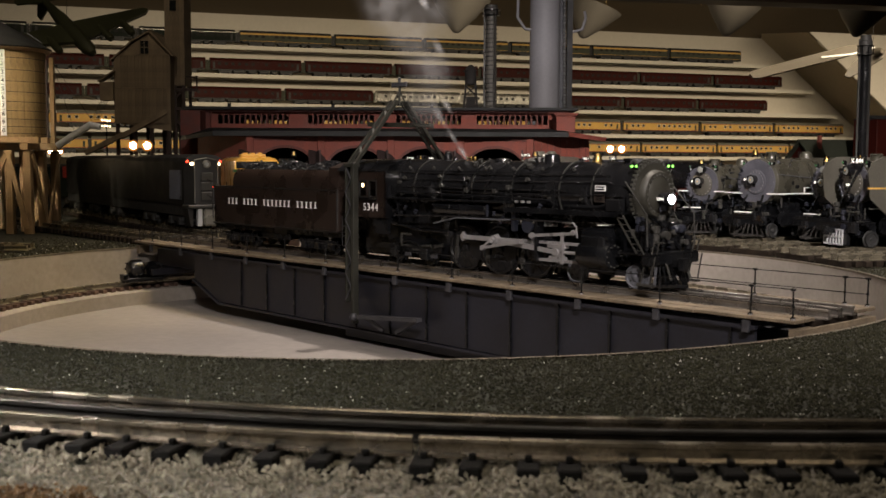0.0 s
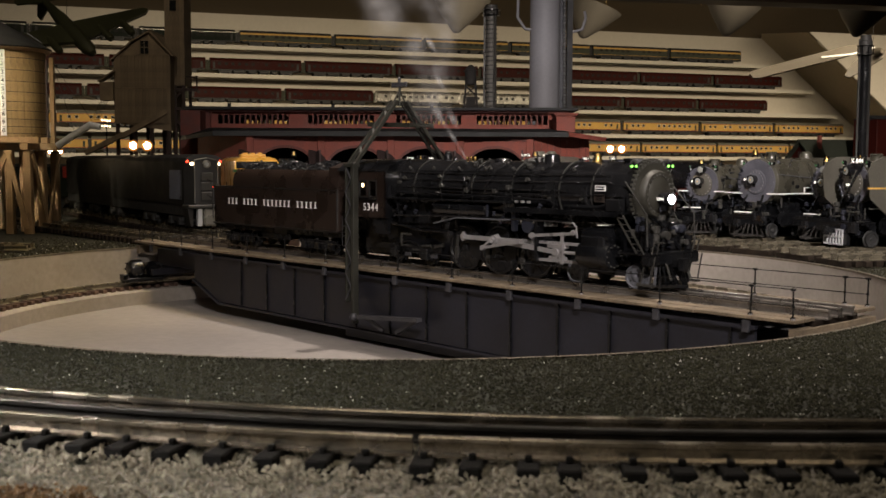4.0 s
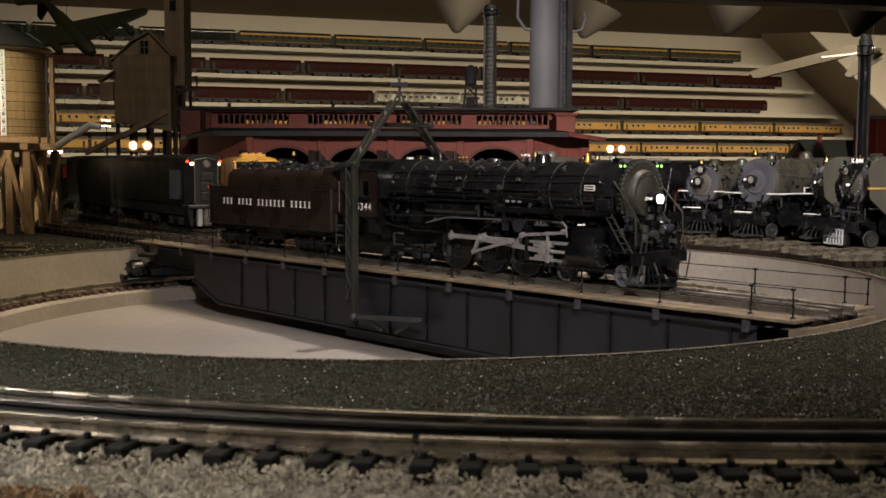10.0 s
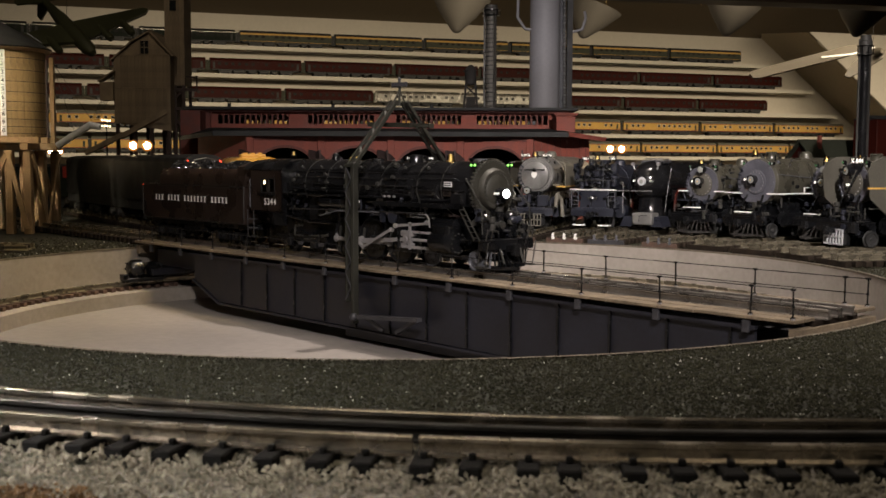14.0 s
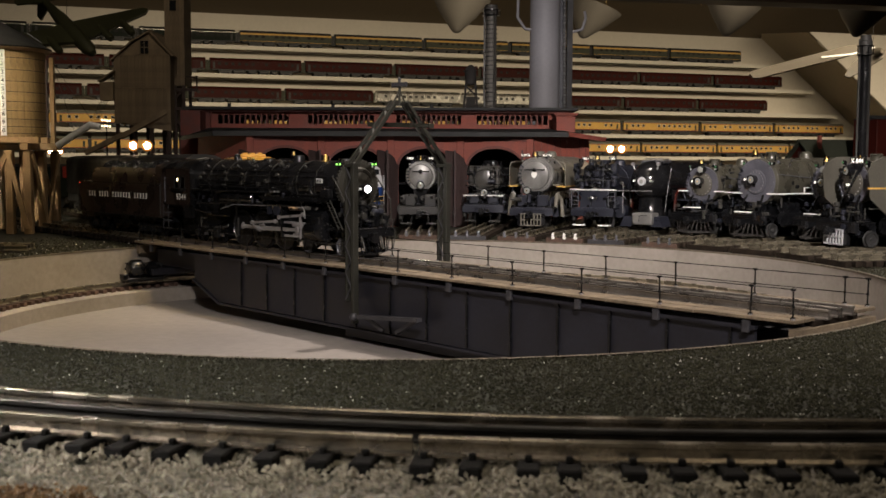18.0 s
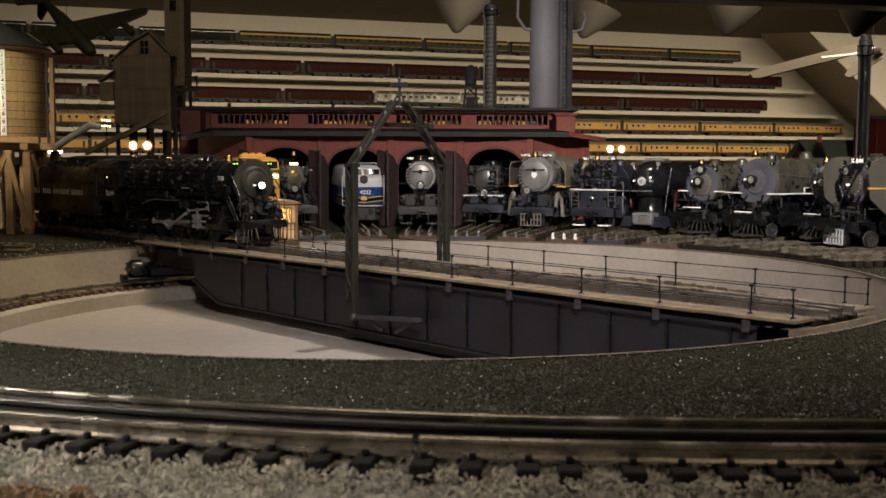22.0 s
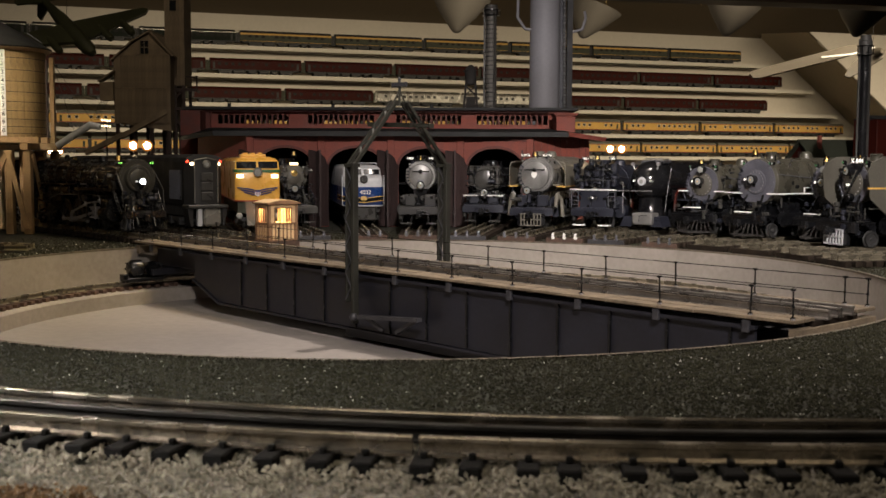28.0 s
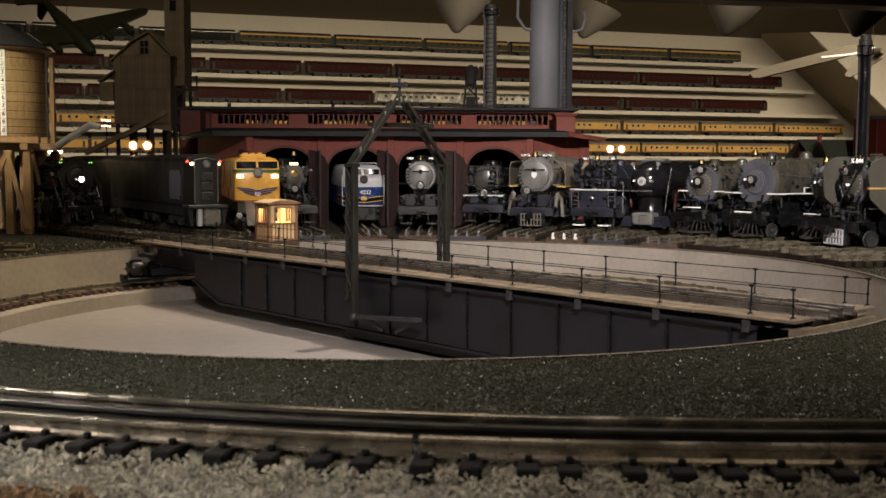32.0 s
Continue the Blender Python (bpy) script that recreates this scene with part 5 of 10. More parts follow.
def hero_tender():
    t = thing("tender", run_pose(0), "brown-black coal tender with white side lettering behind the engine", "tender")
    wheels = []
    bm = bmesh.new()
    x0, x1 = -0.443, -0.2065
    quadbox(bm, x0, x1, -0.0320, 0.0320, 0.0240, 0.0665, bevel=0.0018)
    part("tank", bm, "loco_brown", t)
    bm = bmesh.new()
    # coal bunker: sides lean in, open top
    side = [(-0.0312, 0.0660), (-0.0312, 0.0720), (-0.0303, 0.0775), (-0.0280, 0.0822), (-0.0245, 0.0856), (-0.0235, 0.0852), (-0.0268, 0.0815), (-0.0290, 0.0770), (-0.0298, 0.0715), (-0.0298, 0.0660)]
    prism(bm, side, -0.402, -0.2075, YZ)
    prism(bm, [(-a, b) for a, b in reversed(side)], -0.402, -0.2075, YZ)
    prism(bm, [(-0.0305, 0.0660), (0.0305, 0.0660), (0.0305, 0.0720), (0.0285, 0.0800), (0.0238, 0.0855), (-0.0238, 0.0855), (-0.0285, 0.0800), (-0.0305, 0.0720)], -0.4035, -0.4015, YZ)
    prism(bm, [(-0.0305, 0.0660), (0.0305, 0.0660), (0.0305, 0.0755), (0.0285, 0.0880), (0.012, 0.0935), (-0.012, 0.0935), (-0.0285, 0.0880), (-0.0305, 0.0755)], -0.2240, -0.2060, YZ)
    quadbox(bm, -0.402, -0.215, -0.0295, 0.0295, 0.0660, 0.0780)
    part("coal_bunker", bm, "loco_brown", t)
    bm = bmesh.new()
    coal_heap(bm, -0.398, -0.228, 0.0235, 0.0815, 0.0120, 1300, 0.0016)
    tagged(part("coal", bm, "coal", t, "glossy heap of coal", smooth=False), kind="stuff")
    bm = bmesh.new()
    lathe(bm, (-0.424, 0, 0.0660), (-0.424, 0, 1), [(0, 0.0085), (0.005, 0.0085), (0.0062, 0.0075), (0.0075, 0.002)], 20)
    part("water_hatch", bm, "loco_brown", t)
    bm = bmesh.new()
    for s in (-1, 1):
        quadbox(bm, x0, x1, s * 0.0324 - 0.0003, s * 0.0324 + 0.0003, 0.0650, 0.0665)
        quadbox(bm, x0, x1, s * 0.0325 - 0.0005, s * 0.0325 + 0.0005, 0.0240, 0.0255)
        wire(bm, [(x1 + 0.0006, s * 0.0326, 0.0290), (x1 + 0.0006, s * 0.0326, 0.0670)], 0.0007)
        wire(bm, [(x0 - 0.0006, s * 0.0326, 0.0290), (x0 - 0.0006, s * 0.0326, 0.0620)], 0.0007)
    part("beading", bm, "eng_grey", t)
    rv = bmesh.new()
    rme = None
    bm = bmesh.new()
    for i in range(58):
        x = x0 + 0.003 + i * 0.00403
        for z in (0.0280, 0.0640):
            quadbox(bm, x - 0.0003, x + 0.0003, -0.0324, -0.0319, z - 0.0003, z + 0.0003)
    rv.free()
    tagged(part("rivets", bm, "loco_brown", t, smooth=False), kind="stuff")
    bm = bmesh.new()
    quadbox(bm, x0 - 0.004, x1 + 0.006, -0.0270, 0.0270, 0.0185, 0.0240, bevel=0.0005)
    quadbox(bm, -0.352, -0.298, -0.0260, 0.0260, 0.0120, 0.0190, bevel=0.001)
    part("frame", bm, "loco_black", t)
    # company name: one plain white bar a letter
    words = (3, 4, 7, 5)
    x = -0.409
    bb = bmesh.new()
    quadbox(bb, -0.0008, 0.0008, -0.0003, 0.0003, -0.0033, 0.0033)
    me = mesh_of("letter_bar", bb, "white", False)
    bb = bmesh.new()
    quadbox(bb, -0.0021, 0.0021, -0.0003, 0.0003, -0.0033, -0.0026)
    quadbox(bb, -0.0021, 0.0021, -0.0003, 0.0003, 0.0026, 0.0033)
    me2 = mesh_of("letter_bar", bb, "white", False)
    for n in words:
        for i in range(n):
            p = piece("letter_bar", me, t, pose(x, -0.0324, 0.0502))
            piece("letter_foot", me2, p, I4)
            x += 0.0078
        x += 0.0085
    six_wheel_truck("front_truck", t, -0.250, wheels)
    six_wheel_truck("rear_truck", t, -0.398, wheels)
    bm = bmesh.new()
    quadbox(bm, -0.2065, -0.1960, -0.0190, 0.0190, 0.0380, 0.0400)
    quadbox(bm, -0.2065, -0.1880, -0.0040, 0.0040, 0.0185, 0.0230)
    part("drawbar", bm, "loco_black", t)
    bm = bmesh.new()
    quadbox(bm, x0 - 0.014, x0 - 0.003, -0.0035, 0.0035, 0.0150, 0.0215, bevel=0.0006)
    part("coupler", bm, "loco_satin", t)
    bm = bmesh.new()
    for s in (-1, 1):
        for d in (0.0, 0.008):
            bar(bm, (x0 - 0.0015, s * 0.022 + d * -s, 0.018), (x0 - 0.0015, s * 0.022 + d * -s, 0.070), 0.0008)
    part("ladder", bm, "loco_satin", t)
    bm = bmesh.new()
    tube(bm, (x0 - 0.001, -0.0290, 0.0655), (x0 - 0.004, -0.0290, 0.0655), 0.0016, seg=10)
    mk = part("marker_lamp", bm, "loco_black", t)
    bm = bmesh.new()
    tube(bm, (x0 - 0.0026, -0.0304, 0.0655), (x0 - 0.0026, -0.0312, 0.0655), 0.0009, seg=10)
    part("red_lens", bm, "red_glow", mk, "lit red marker lens")
    return t, wheels


ENGINE, PARTS = hero_engine()
TENDER, TENDER_WHEELS = hero_tender()

# ---- roundhouse ----
FACE_R = 0.78


def roundhouse():
    t = thing("roundhouse", I4, "red brick model roundhouse with arched engine doors and a clerestory", "building")
    ap, hw = FACE_R * math.cos(radians(PITCH / 2)), FACE_R * math.sin(radians(PITCH / 2))
    for k in range(3, 7):
        m = pose(CX, CY, 0, 0, 0, stall(k)) @ pose(ap, 0, 0)
        o, zs, zt = 0.0455, 0.100, 0.1315
        arch = [(o * math.cos(a), zs + (zt - zs) * math.sin(a)) for a in np.linspace(0, math.pi, 15)]
        poly = [(-hw, -0.002), (-o, -0.002)] + [(x, z) for x, z in reversed(arch)] + [(o, -0.002), (hw, -0.002), (hw, 0.157), (-hw, 0.157)]
        bm = bmesh.new()
        prism(bm, poly, 0, 0.007, YZ)
        w = part("front_wall", bm, "brick", t, smooth=False)
        w.matrix_basis = m
        bm = bmesh.new()
        arc2 = [((o + 0.0045) * math.cos(a), zs + (zt + 0.0045 - zs) * math.sin(a)) for a in np.linspace(0, math.pi, 15)]
        prism(bm, arch + arc2[::-1], -0.0016, 0.0, YZ)
        part("arch_ring", bm, "brick_dark", w, smooth=False)
        bm = bmesh.new()
        n = 14
        for i in range(n):
            y = -hw + 0.006 + (2 * hw - 0.012) * (i + 0.5) / n
            z = 0.1430 + 0.0016 * (i % 2)
            quadbox(bm, -0.0018, 0.0, y - 0.0040, y + 0.0040, z, z + 0.0026)
        quadbox(bm, -0.0022, 0.0, -hw, hw, 0.1475, 0.1500)
        part("corbel", bm, "brick_dark", w, smooth=False)
        for s in (-1, 1):
            bm = bmesh.new()
            half = [(0, 0.002)] + [(0.044 - 0.044 * math.cos(a) * 1.0, 0.098 + 0.030 * math.sin(a)) for a in np.linspace(0, math.pi / 2, 7)] + [(0.044, 0.002)]
            for i in range(6):
                x0, x1 = i * 0.0073, (i + 1) * 0.0073 - 0.0004
                zz = lambda x: 0.098 + 0.030 * math.sin(math.acos(max(0.0, min(1.0, 1 - x / 0.044))))
                prism(bm, [(x0, 0.002), (x1, 0.002), (x1, zz(x1)), (x0, zz(x0))], -0.0012, 0.0012, XZ)
            for z in (0.020, 0.060, 0.098):
                quadbox(bm, 0, 0.0438, -0.0022, 0.0022, z, z + 0.006)
            d = part("door_leaf", bm, "door_brown", t, "open dark plank door leaf", smooth=False)
            d.matrix_basis = m @ pose(-0.003, s * (o + 0.001), 0, 0, 0, 132 if s > 0 else 184)
        # bay post between the stalls
    for j in range(5):
        a = stall(2.5 + j)
        bm = bmesh.new()
        quadbox(bm, -0.005, 0.006, -0.0060, 0.0060, -0.002, 0.157, bevel=0.0008)
        quadbox(bm, -0.008, 0.006, -0.0085, 0.0085, -0.002, 0.012, bevel=0.0008)
        p = part("pilaster", bm, "brick", t)
        p.matrix_basis = pose(CX, CY, 0, 0, 0, a) @ pose(FACE_R, 0, 0)
    # side walls, back wall
    lc, rc = polar(FACE_R, stall(2.5)), polar(FACE_R, stall(6.5))
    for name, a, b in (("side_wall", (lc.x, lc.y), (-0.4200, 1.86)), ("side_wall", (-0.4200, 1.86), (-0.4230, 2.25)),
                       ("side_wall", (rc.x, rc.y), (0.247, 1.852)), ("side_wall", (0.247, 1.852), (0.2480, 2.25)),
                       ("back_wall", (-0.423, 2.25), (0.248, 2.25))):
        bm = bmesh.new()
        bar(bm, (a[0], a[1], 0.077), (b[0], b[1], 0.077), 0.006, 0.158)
        part(name, bm, "brick" if "side" in name else "dull_black", t, smooth=False)
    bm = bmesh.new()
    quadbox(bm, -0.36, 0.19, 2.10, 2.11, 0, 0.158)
    part("inner_wall", bm, "dull_black", t, smooth=False)
    # plank joints on the lit end wall
    bm = bmesh.new()
    d = Vector((0.247 - rc.x, 1.852 - rc.y, 0))
    for i in range(9):
        p = Vector((rc.x, rc.y, 0)) + d * ((i + 0.5) / 9)
        n = Vector((d.y, -d.x, 0)).normalized()
        bar(bm, p + n * 0.0035 + Vector((0, 0, 0.002)), p + n * 0.0035 + Vector((0, 0, 0.150)), 0.0012, 0.0010)
    part("end_wall_battens", bm, "brick_dark", t, smooth=False)
    # lower roof with a fascia
    bm = bmesh.new()
    v = [bm.verts.new(p) for p in ((-0.370, 1.745, 0.1577), (0.2045, 1.775, 0.1586), (0.275, 1.845, 0.1500), (0.270, 2.27, 0.1500), (-0.445, 2.27, 0.1500), (-0.445, 1.845, 0.1500),
                                   (-0.423, 1.95, 0.1690), (0.209, 1.95, 0.1690), (0.209, 2.27, 0.169), (-0.423, 2.27, 0.169), (-0.082, 1.795, 0.1592))]
    for f in ((0, 10, 6), (10, 7, 6), (10, 1, 7), (1, 2, 7), (2, 3, 8, 7), (5, 0, 6), (4, 5, 6, 9), (6, 7, 8, 9)):
        bm.faces.new([v[i] for i in f])
    geo = bmesh.ops.solidify(bm, geom=bm.faces[:], thickness=0.004)
    part("lower_roof", bm, "slate", t, smooth=False)
    bm = bmesh.new()
    bar(bm, (-0.371, 1.744, 0.1536), (-0.082, 1.794, 0.1550), 0.003, 0.0080)
    bar(bm, (-0.082, 1.794, 0.1550), (0.2055, 1.774, 0.1545), 0.003, 0.0080)
    bar(bm, (-0.371, 1.744, 0.1536), (-0.447, 1.844, 0.1480), 0.003, 0.007)
    part("eave_fascia", bm, "slate", t, smooth=False)
    bm = bmesh.new()
    bar(bm, (0.2055, 1.774, 0.1545), (0.277, 1.844, 0.1480), 0.003, 0.007)
    part("end_fascia", bm, "brick", t, smooth=False)
    bm = bmesh.new()
    quadbox(bm, 0.1945, 0.2270, 1.862, 1.926, 0.0, 0.1890, bevel=0.0008)
    part("end_tower", bm, "brick", t, "brick corner tower with a moulded cap", smooth=False)
    for z, o in ((0.1850, 0.0015), (0.1888, 0.0035), (0.1911, 0.0050)):
        bm = bmesh.new()
        quadbox(bm, 0.1945 - o, 0.2270 + o, 1.862 - o, 1.926, z, z + 0.0024, bevel=0.0005)
        part("tower_cap", bm, "brick", t, smooth=False)
    # clerestory, open windows front and back
    x0, x1 = -0.4226, 0.2086
    groups = ((-0.4060, -0.2790), (-0.2440, -0.1250), (-0.0850, 0.0320), (0.0600, 0.1880))
    for y, name in ((1.950, "clerestory_wall"), (2.210, "clerestory_wall")):
        bm = bmesh.new()
        quadbox(bm, x0, x1, y, y + 0.005, 0.164, 0.1765)
        quadbox(bm, x0, x1, y, y + 0.005, 0.1925, 0.200)
        edges = [x0] + [e for g in groups for e in g] + [x1]
        for a, b in zip(edges[::2], edges[1::2]):
            quadbox(bm, a, b, y, y + 0.005, 0.1765, 0.1925)
        cw = part(name, bm, "brick", t, smooth=False)
        mb = bmesh.new()
        quadbox(mb, -0.0016, 0.0016, -0.001, 0.004, 0.1765, 0.1925)
        mu = mesh_of("mullion", mb, "brick_dark", False)
        for g0, g1 in groups:
            n = 13
            for i in range(1, n):
                piece("mullion", mu, cw, pose(g0 + (g1 - g0) * i / n, y, 0))
    for x in (x0, x1 - 0.005):
        bm = bmesh.new()
        quadbox(bm, x, x + 0.005, 1.955, 2.215, 0.164, 0.200)
        part("clerestory_end", bm, "brick", t, smooth=False)
    bm = bmesh.new()
    quadbox(bm, -0.465, 0.240, 1.930, 2.235, 0.2005, 0.2060, bevel=0.001)
    part("upper_roof", bm, "slate", t, smooth=False)
    bm = bmesh.new()
    quadbox(bm, -0.455, 0.228, 1.938, 2.228, 0.1975, 0.2003)
    part("cornice", bm, "brick_dark", t, smooth=False)
    # corner blocks
    for x in (x0 - 0.012, x1 - 0.004):
        bm = bmesh.new()
        quadbox(bm, x, x + 0.016, 1.944, 1.960, 0.160, 0.1985, bevel=0.001)
        part("corner_block", bm, "brick_dark", t)
    # roof vents
    vb = bmesh.new()
    tube(vb, (0, 0, 0), (0, 0, 0.006), 0.0032, seg=10)
    tube(vb, (0, 0, 0.006), (0, 0, 0.008), 0.0048, 0.002, seg=10)
    vm = mesh_of("roof_vent", vb, "slate")
    for x in (-0.388, -0.200, -0.022):
        piece("roof_vent", vm, t, pose(x, 1.962, 0.206))
    # left wing, its shade put into the darker brick colour
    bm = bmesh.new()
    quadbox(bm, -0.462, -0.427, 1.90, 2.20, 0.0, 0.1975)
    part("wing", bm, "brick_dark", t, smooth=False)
    return t


roundhouse()


def iron_stack(x, y, z0, z1, r, label, name="chimney", rings=True):
    t = thing(name, pose(x, y, z0), label, "chimney")
    h = z1 - z0
    bm = bmesh.new()
    lathe(bm, (0, 0, 0), (0, 0, 1), [(0, r), (h * 0.96, r * 0.94), (h, r * 0.94)], 20)
    part("flue", bm, "stack_iron" if rings else "loco_satin", t)
    rb = bmesh.new()
    lathe(rb, (0, 0, 0), (0, 0, 1), [(0, r * 1.02), (0.0006, r * 1.12), (0.0018, r * 1.12), (0.0024, r * 1.02)], 20)
    me = mesh_of("ring", rb, "stack_ring")
    n = max(4, int(h / 0.008))
    for i in range(n if rings else 2):
        piece("ring", me, t, pose(0, 0, h * (i + 0.5) / n))
    for a in (60, 180, 300):
        bm = bmesh.new()
        quadbox(bm, r, r * 1.35, -0.0011, 0.0011, 0, h * 0.98)
        p = part("rib", bm, "stack_ring", t)
        p.matrix_basis = pose(0, 0, 0, 0, 0, a)
    bm = bmesh.new()
    lathe(bm, (0, 0, h * 0.90), (0, 0, 1), [(0, r), (h * 0.02, r * 1.25), (h * 0.07, r * 1.28), (h * 0.075, r * 1.05), (h * 0.10, r * 1.05)], 20)
    part("cap", bm, "stack_ring", t)
    bm = bmesh.new()
    for a in range(8):
        b = radians(a * 45)
        tube(bm, (math.cos(b) * r * 1.55, math.sin(b) * r * 1.55, h * 0.905), (math.cos(b) * r * 1.55, math.sin(b) * r * 1.55, h * 0.945), 0.0006, seg=5)
    lathe(bm, (0, 0, h * 0.90), (0, 0, 1), [(0, r * 1.2), (0, r * 1.65), (0.001, r * 1.65), (0.001, r * 1.2)], 16)
    lathe(bm, (0, 0, h * 0.945), (0, 0, 1), [(0, r * 1.5), (0, r * 1.65), (0.001, r * 1.65), (0.001, r * 1.5)], 16)
    part("gallery", bm, "loco_black", t)
    return t


iron_stack(0.0858, 1.975, 0.206, 0.392, 0.0102, "tall ribbed iron chimney standing on the roundhouse roof")
iron_stack(0.628, 1.62, 0.0, 0.299, 0.0075, "tall black iron chimney beside the parked engines", rings=False)


def small_tank():
    t = thing("roof_tank", pose(0.0494, 1.985, 0.206), "small black tank on lattice legs on the roof", "tank")
    bm = bmesh.new()
    lathe(bm, (0, 0, 0.043), (0, 0, 1), [(0, 0.009), (0.002, 0.0105), (0.026, 0.0105), (0.0265, 0.0125), (0.036, 0.004), (0.0375, 0.001)], 20)
    part("tank_body", bm, "dull_black", t)
    for sx in (-1, 1):
        for sy in (-1, 1):
            bm = bmesh.new()
            bar(bm, (sx * 0.0125, sy * 0.0125, 0), (sx * 0.0085, sy * 0.0085, 0.044), 0.0036)
            part("leg", bm, "dull_black", t)
    bm = bmesh.new()
    for s in (-1, 1):
        for z in (0.004, 0.024):
            bar(bm, (-0.011, s * 0.010, z), (0.010, s * 0.010, z + 0.018), 0.0018)
            bar(bm, (0.011, s * 0.010, z), (-0.010, s * 0.010, z + 0.018), 0.0018)
    quadbox(bm, -0.0085, 0.0085, -0.0085, 0.0085, 0.0, 0.022)
    part("brace", bm, "dull_black", t)


small_tank()


# ---- water tower ----
def water_tower():
    cx, cy, r = -0.668, 1.645, 0.0615
    t = thing("water_tower", pose(cx, cy, 0), "wooden water tower with iron bands on timber legs", "tower")
    z0, z1 = 0.1430, 0.2760
    sb = bmesh.new()
    n = 40
    w = 2 * r * math.sin(math.pi / n) * 0.97
    quadbox(sb, -0.003, 0.0, -w / 2, w / 2, 0, z1 - z0, bevel=0.0004)
    me = mesh_of("stave", sb, "tank_wood", False)
    for i in range(n):
        a = 360.0 * i / n
        piece("stave", me, t, pose(0, 0, z0, 0, 0, a) @ pose(r, 0, 0))
    bm = bmesh.new()
    lathe(bm, (0, 0, z0 + 0.002), (0, 0, 1), [(0, r - 0.003), (z1 - z0 - 0.004, r - 0.003)], n)
    part("tank_core", bm, "band", t)
    bb = bmesh.new()
    lathe(bb, (0, 0, 0), (0, 0, 1), [(0, r - 0.0004), (0, r + 0.0008), (0.0008, r + 0.0008), (0.0008, r - 0.0004)], 120)
    bme = mesh_of("hoop", bb, "band")
    z, step = z0 + 0.005, 0.0100
    while z < z1 - 0.004:
        piece("hoop", bme, t, pose(0, 0, z))
        z += step
        step += 0.0011
    bm = bmesh.new()
    lathe(bm, (0, 0, z1 - 0.002), (0, 0, 1), [(0, r + 0.008), (0.0025, r + 0.010), (0.036, 0.012), (0.042, 0.002)], 40)
    part("roof", bm, "slate", t)
    bm = bmesh.new()
    lathe(bm, (0, 0, z1 - 0.0055), (0, 0, 1), [(0, r + 0.0045), (0.0035, r + 0.0085), (0.0042, r + 0.0085)], 40)
    part("roof_edge", bm, "leg_wood", t)
    # platform beams and legs
    for y in (-0.056, -0.019, 0.019, 0.056):
        bm = bmesh.new()
        quadbox(bm, -0.074, 0.074, y - 0.005, y + 0.005, z0 - 0.0085, z0, bevel=0.0006)
        part("joist", bm, "leg_wood", t)
    for x in (-0.056, 0.0, 0.056):
        bm = bmesh.new()
        quadbox(bm, x - 0.006, x + 0.006, -0.070, 0.070, z0 - 0.019, z0 - 0.009, bevel=0.0006)
        part("cap_beam", bm, "leg_wood", t)
    lb = bmesh.new()
    quadbox(lb, -0.0058, 0.0058, -0.0058, 0.0058, 0, z0 - 0.0195, bevel=0.0008)
    lme = mesh_of("leg", lb, "leg_wood", False)
    for x in (-0.056, -0.028, 0.029, 0.056):
        for y in (-0.056, 0.0, 0.056):
            piece("leg", lme, t, pose(x, y, 0))
    for y in (-0.0635, 0.0635):
        bm = bmesh.new()
        bar(bm, (-0.056, y, 0.008), (-0.029, y, 0.118), 0.003, 0.007)
        part("brace", bm, "leg_wood", t)
        bm = bmesh.new()
        bar(bm, (0.056, y, 0.008), (0.030, y, 0.118), 0.003, 0.007)
        part("brace", bm, "leg_wood", t)
        bm = bmesh.new()
        bar(bm, (0.027, y, 0.118), (-0.026, y, 0.008), 0.003, 0.007)
        part("brace", bm, "leg_wood", t)
    for x in (-0.0635, 0.0635):
        for y0, y1 in ((-0.056, -0.002), (0.056, 0.002)):
            bm = bmesh.new()
            bar(bm, (x, y0, 0.118), (x, y1, 0.008), 0.003, 0.007)
            part("brace", bm, "leg_wood", t)
    # depth gauge with figures
    a0 = -68.5
    g = bmesh.new()
    quadbox(g, 0.0, 0.0016, -0.0040, 0.0040, 0.002, 0.127)
    gm = part("depth_gauge", g, "white", t, "white depth board with black figures")
    gm.matrix_basis = pose(0, 0, z0, 0, 0, a0) @ pose(r + 0.0014, 0, 0)
    for i in range(10):
        lettering(str((10 - i) % 10), 0.0088, "loco_black", gm, pose(0.0019, 0, 0.009 + i * 0.0122, 90, 0, 90), "figure")
        if i < 9:
            bm = bmesh.new()
            quadbox(bm, 0.0016, 0.0020, -0.0020, 0.0020, 0.0148 + i * 0.0122, 0.0154 + i * 0.0122)
            part("tick", bm, "loco_black", gm)
    # spout frame: post beside the tank
    bm = bmesh.new()
    quadbox(bm, 0.0775, 0.0835, -0.020, -0.013, 0.128, 0.262, bevel=0.0005)
    part("spout_post", bm, "leg_wood", t)
    bm = bmesh.new()
    quadbox(bm, 0.0710, 0.0738, -0.0180, -0.0150, 0.128, 0.258)
    part("float_rod", bm, "door_brown", t)
    bm = bmesh.new()
    quadbox(bm, 0.045, 0.0880, -0.024, -0.010, 0.1240, 0.1345, bevel=0.0005)
    part("spout_beam", bm, "leg_wood", t)
    sp = bmesh.new()
    wire(sp, [(0.1050, -0.070, 0.130), (0.1535, -0.070, 0.1605)], 0.0052, 16)
    ball(sp, (0.1535, -0.070, 0.1605), 0.0051, 14, 8)
    tube(sp, (0.1535, -0.070, 0.1605), (0.1690, -0.072, 0.1575), 0.0050, 0.0044, seg=16)
    part("spout", sp, "spout_silver", t, "raised silver metal spout")
    bm = bmesh.new()
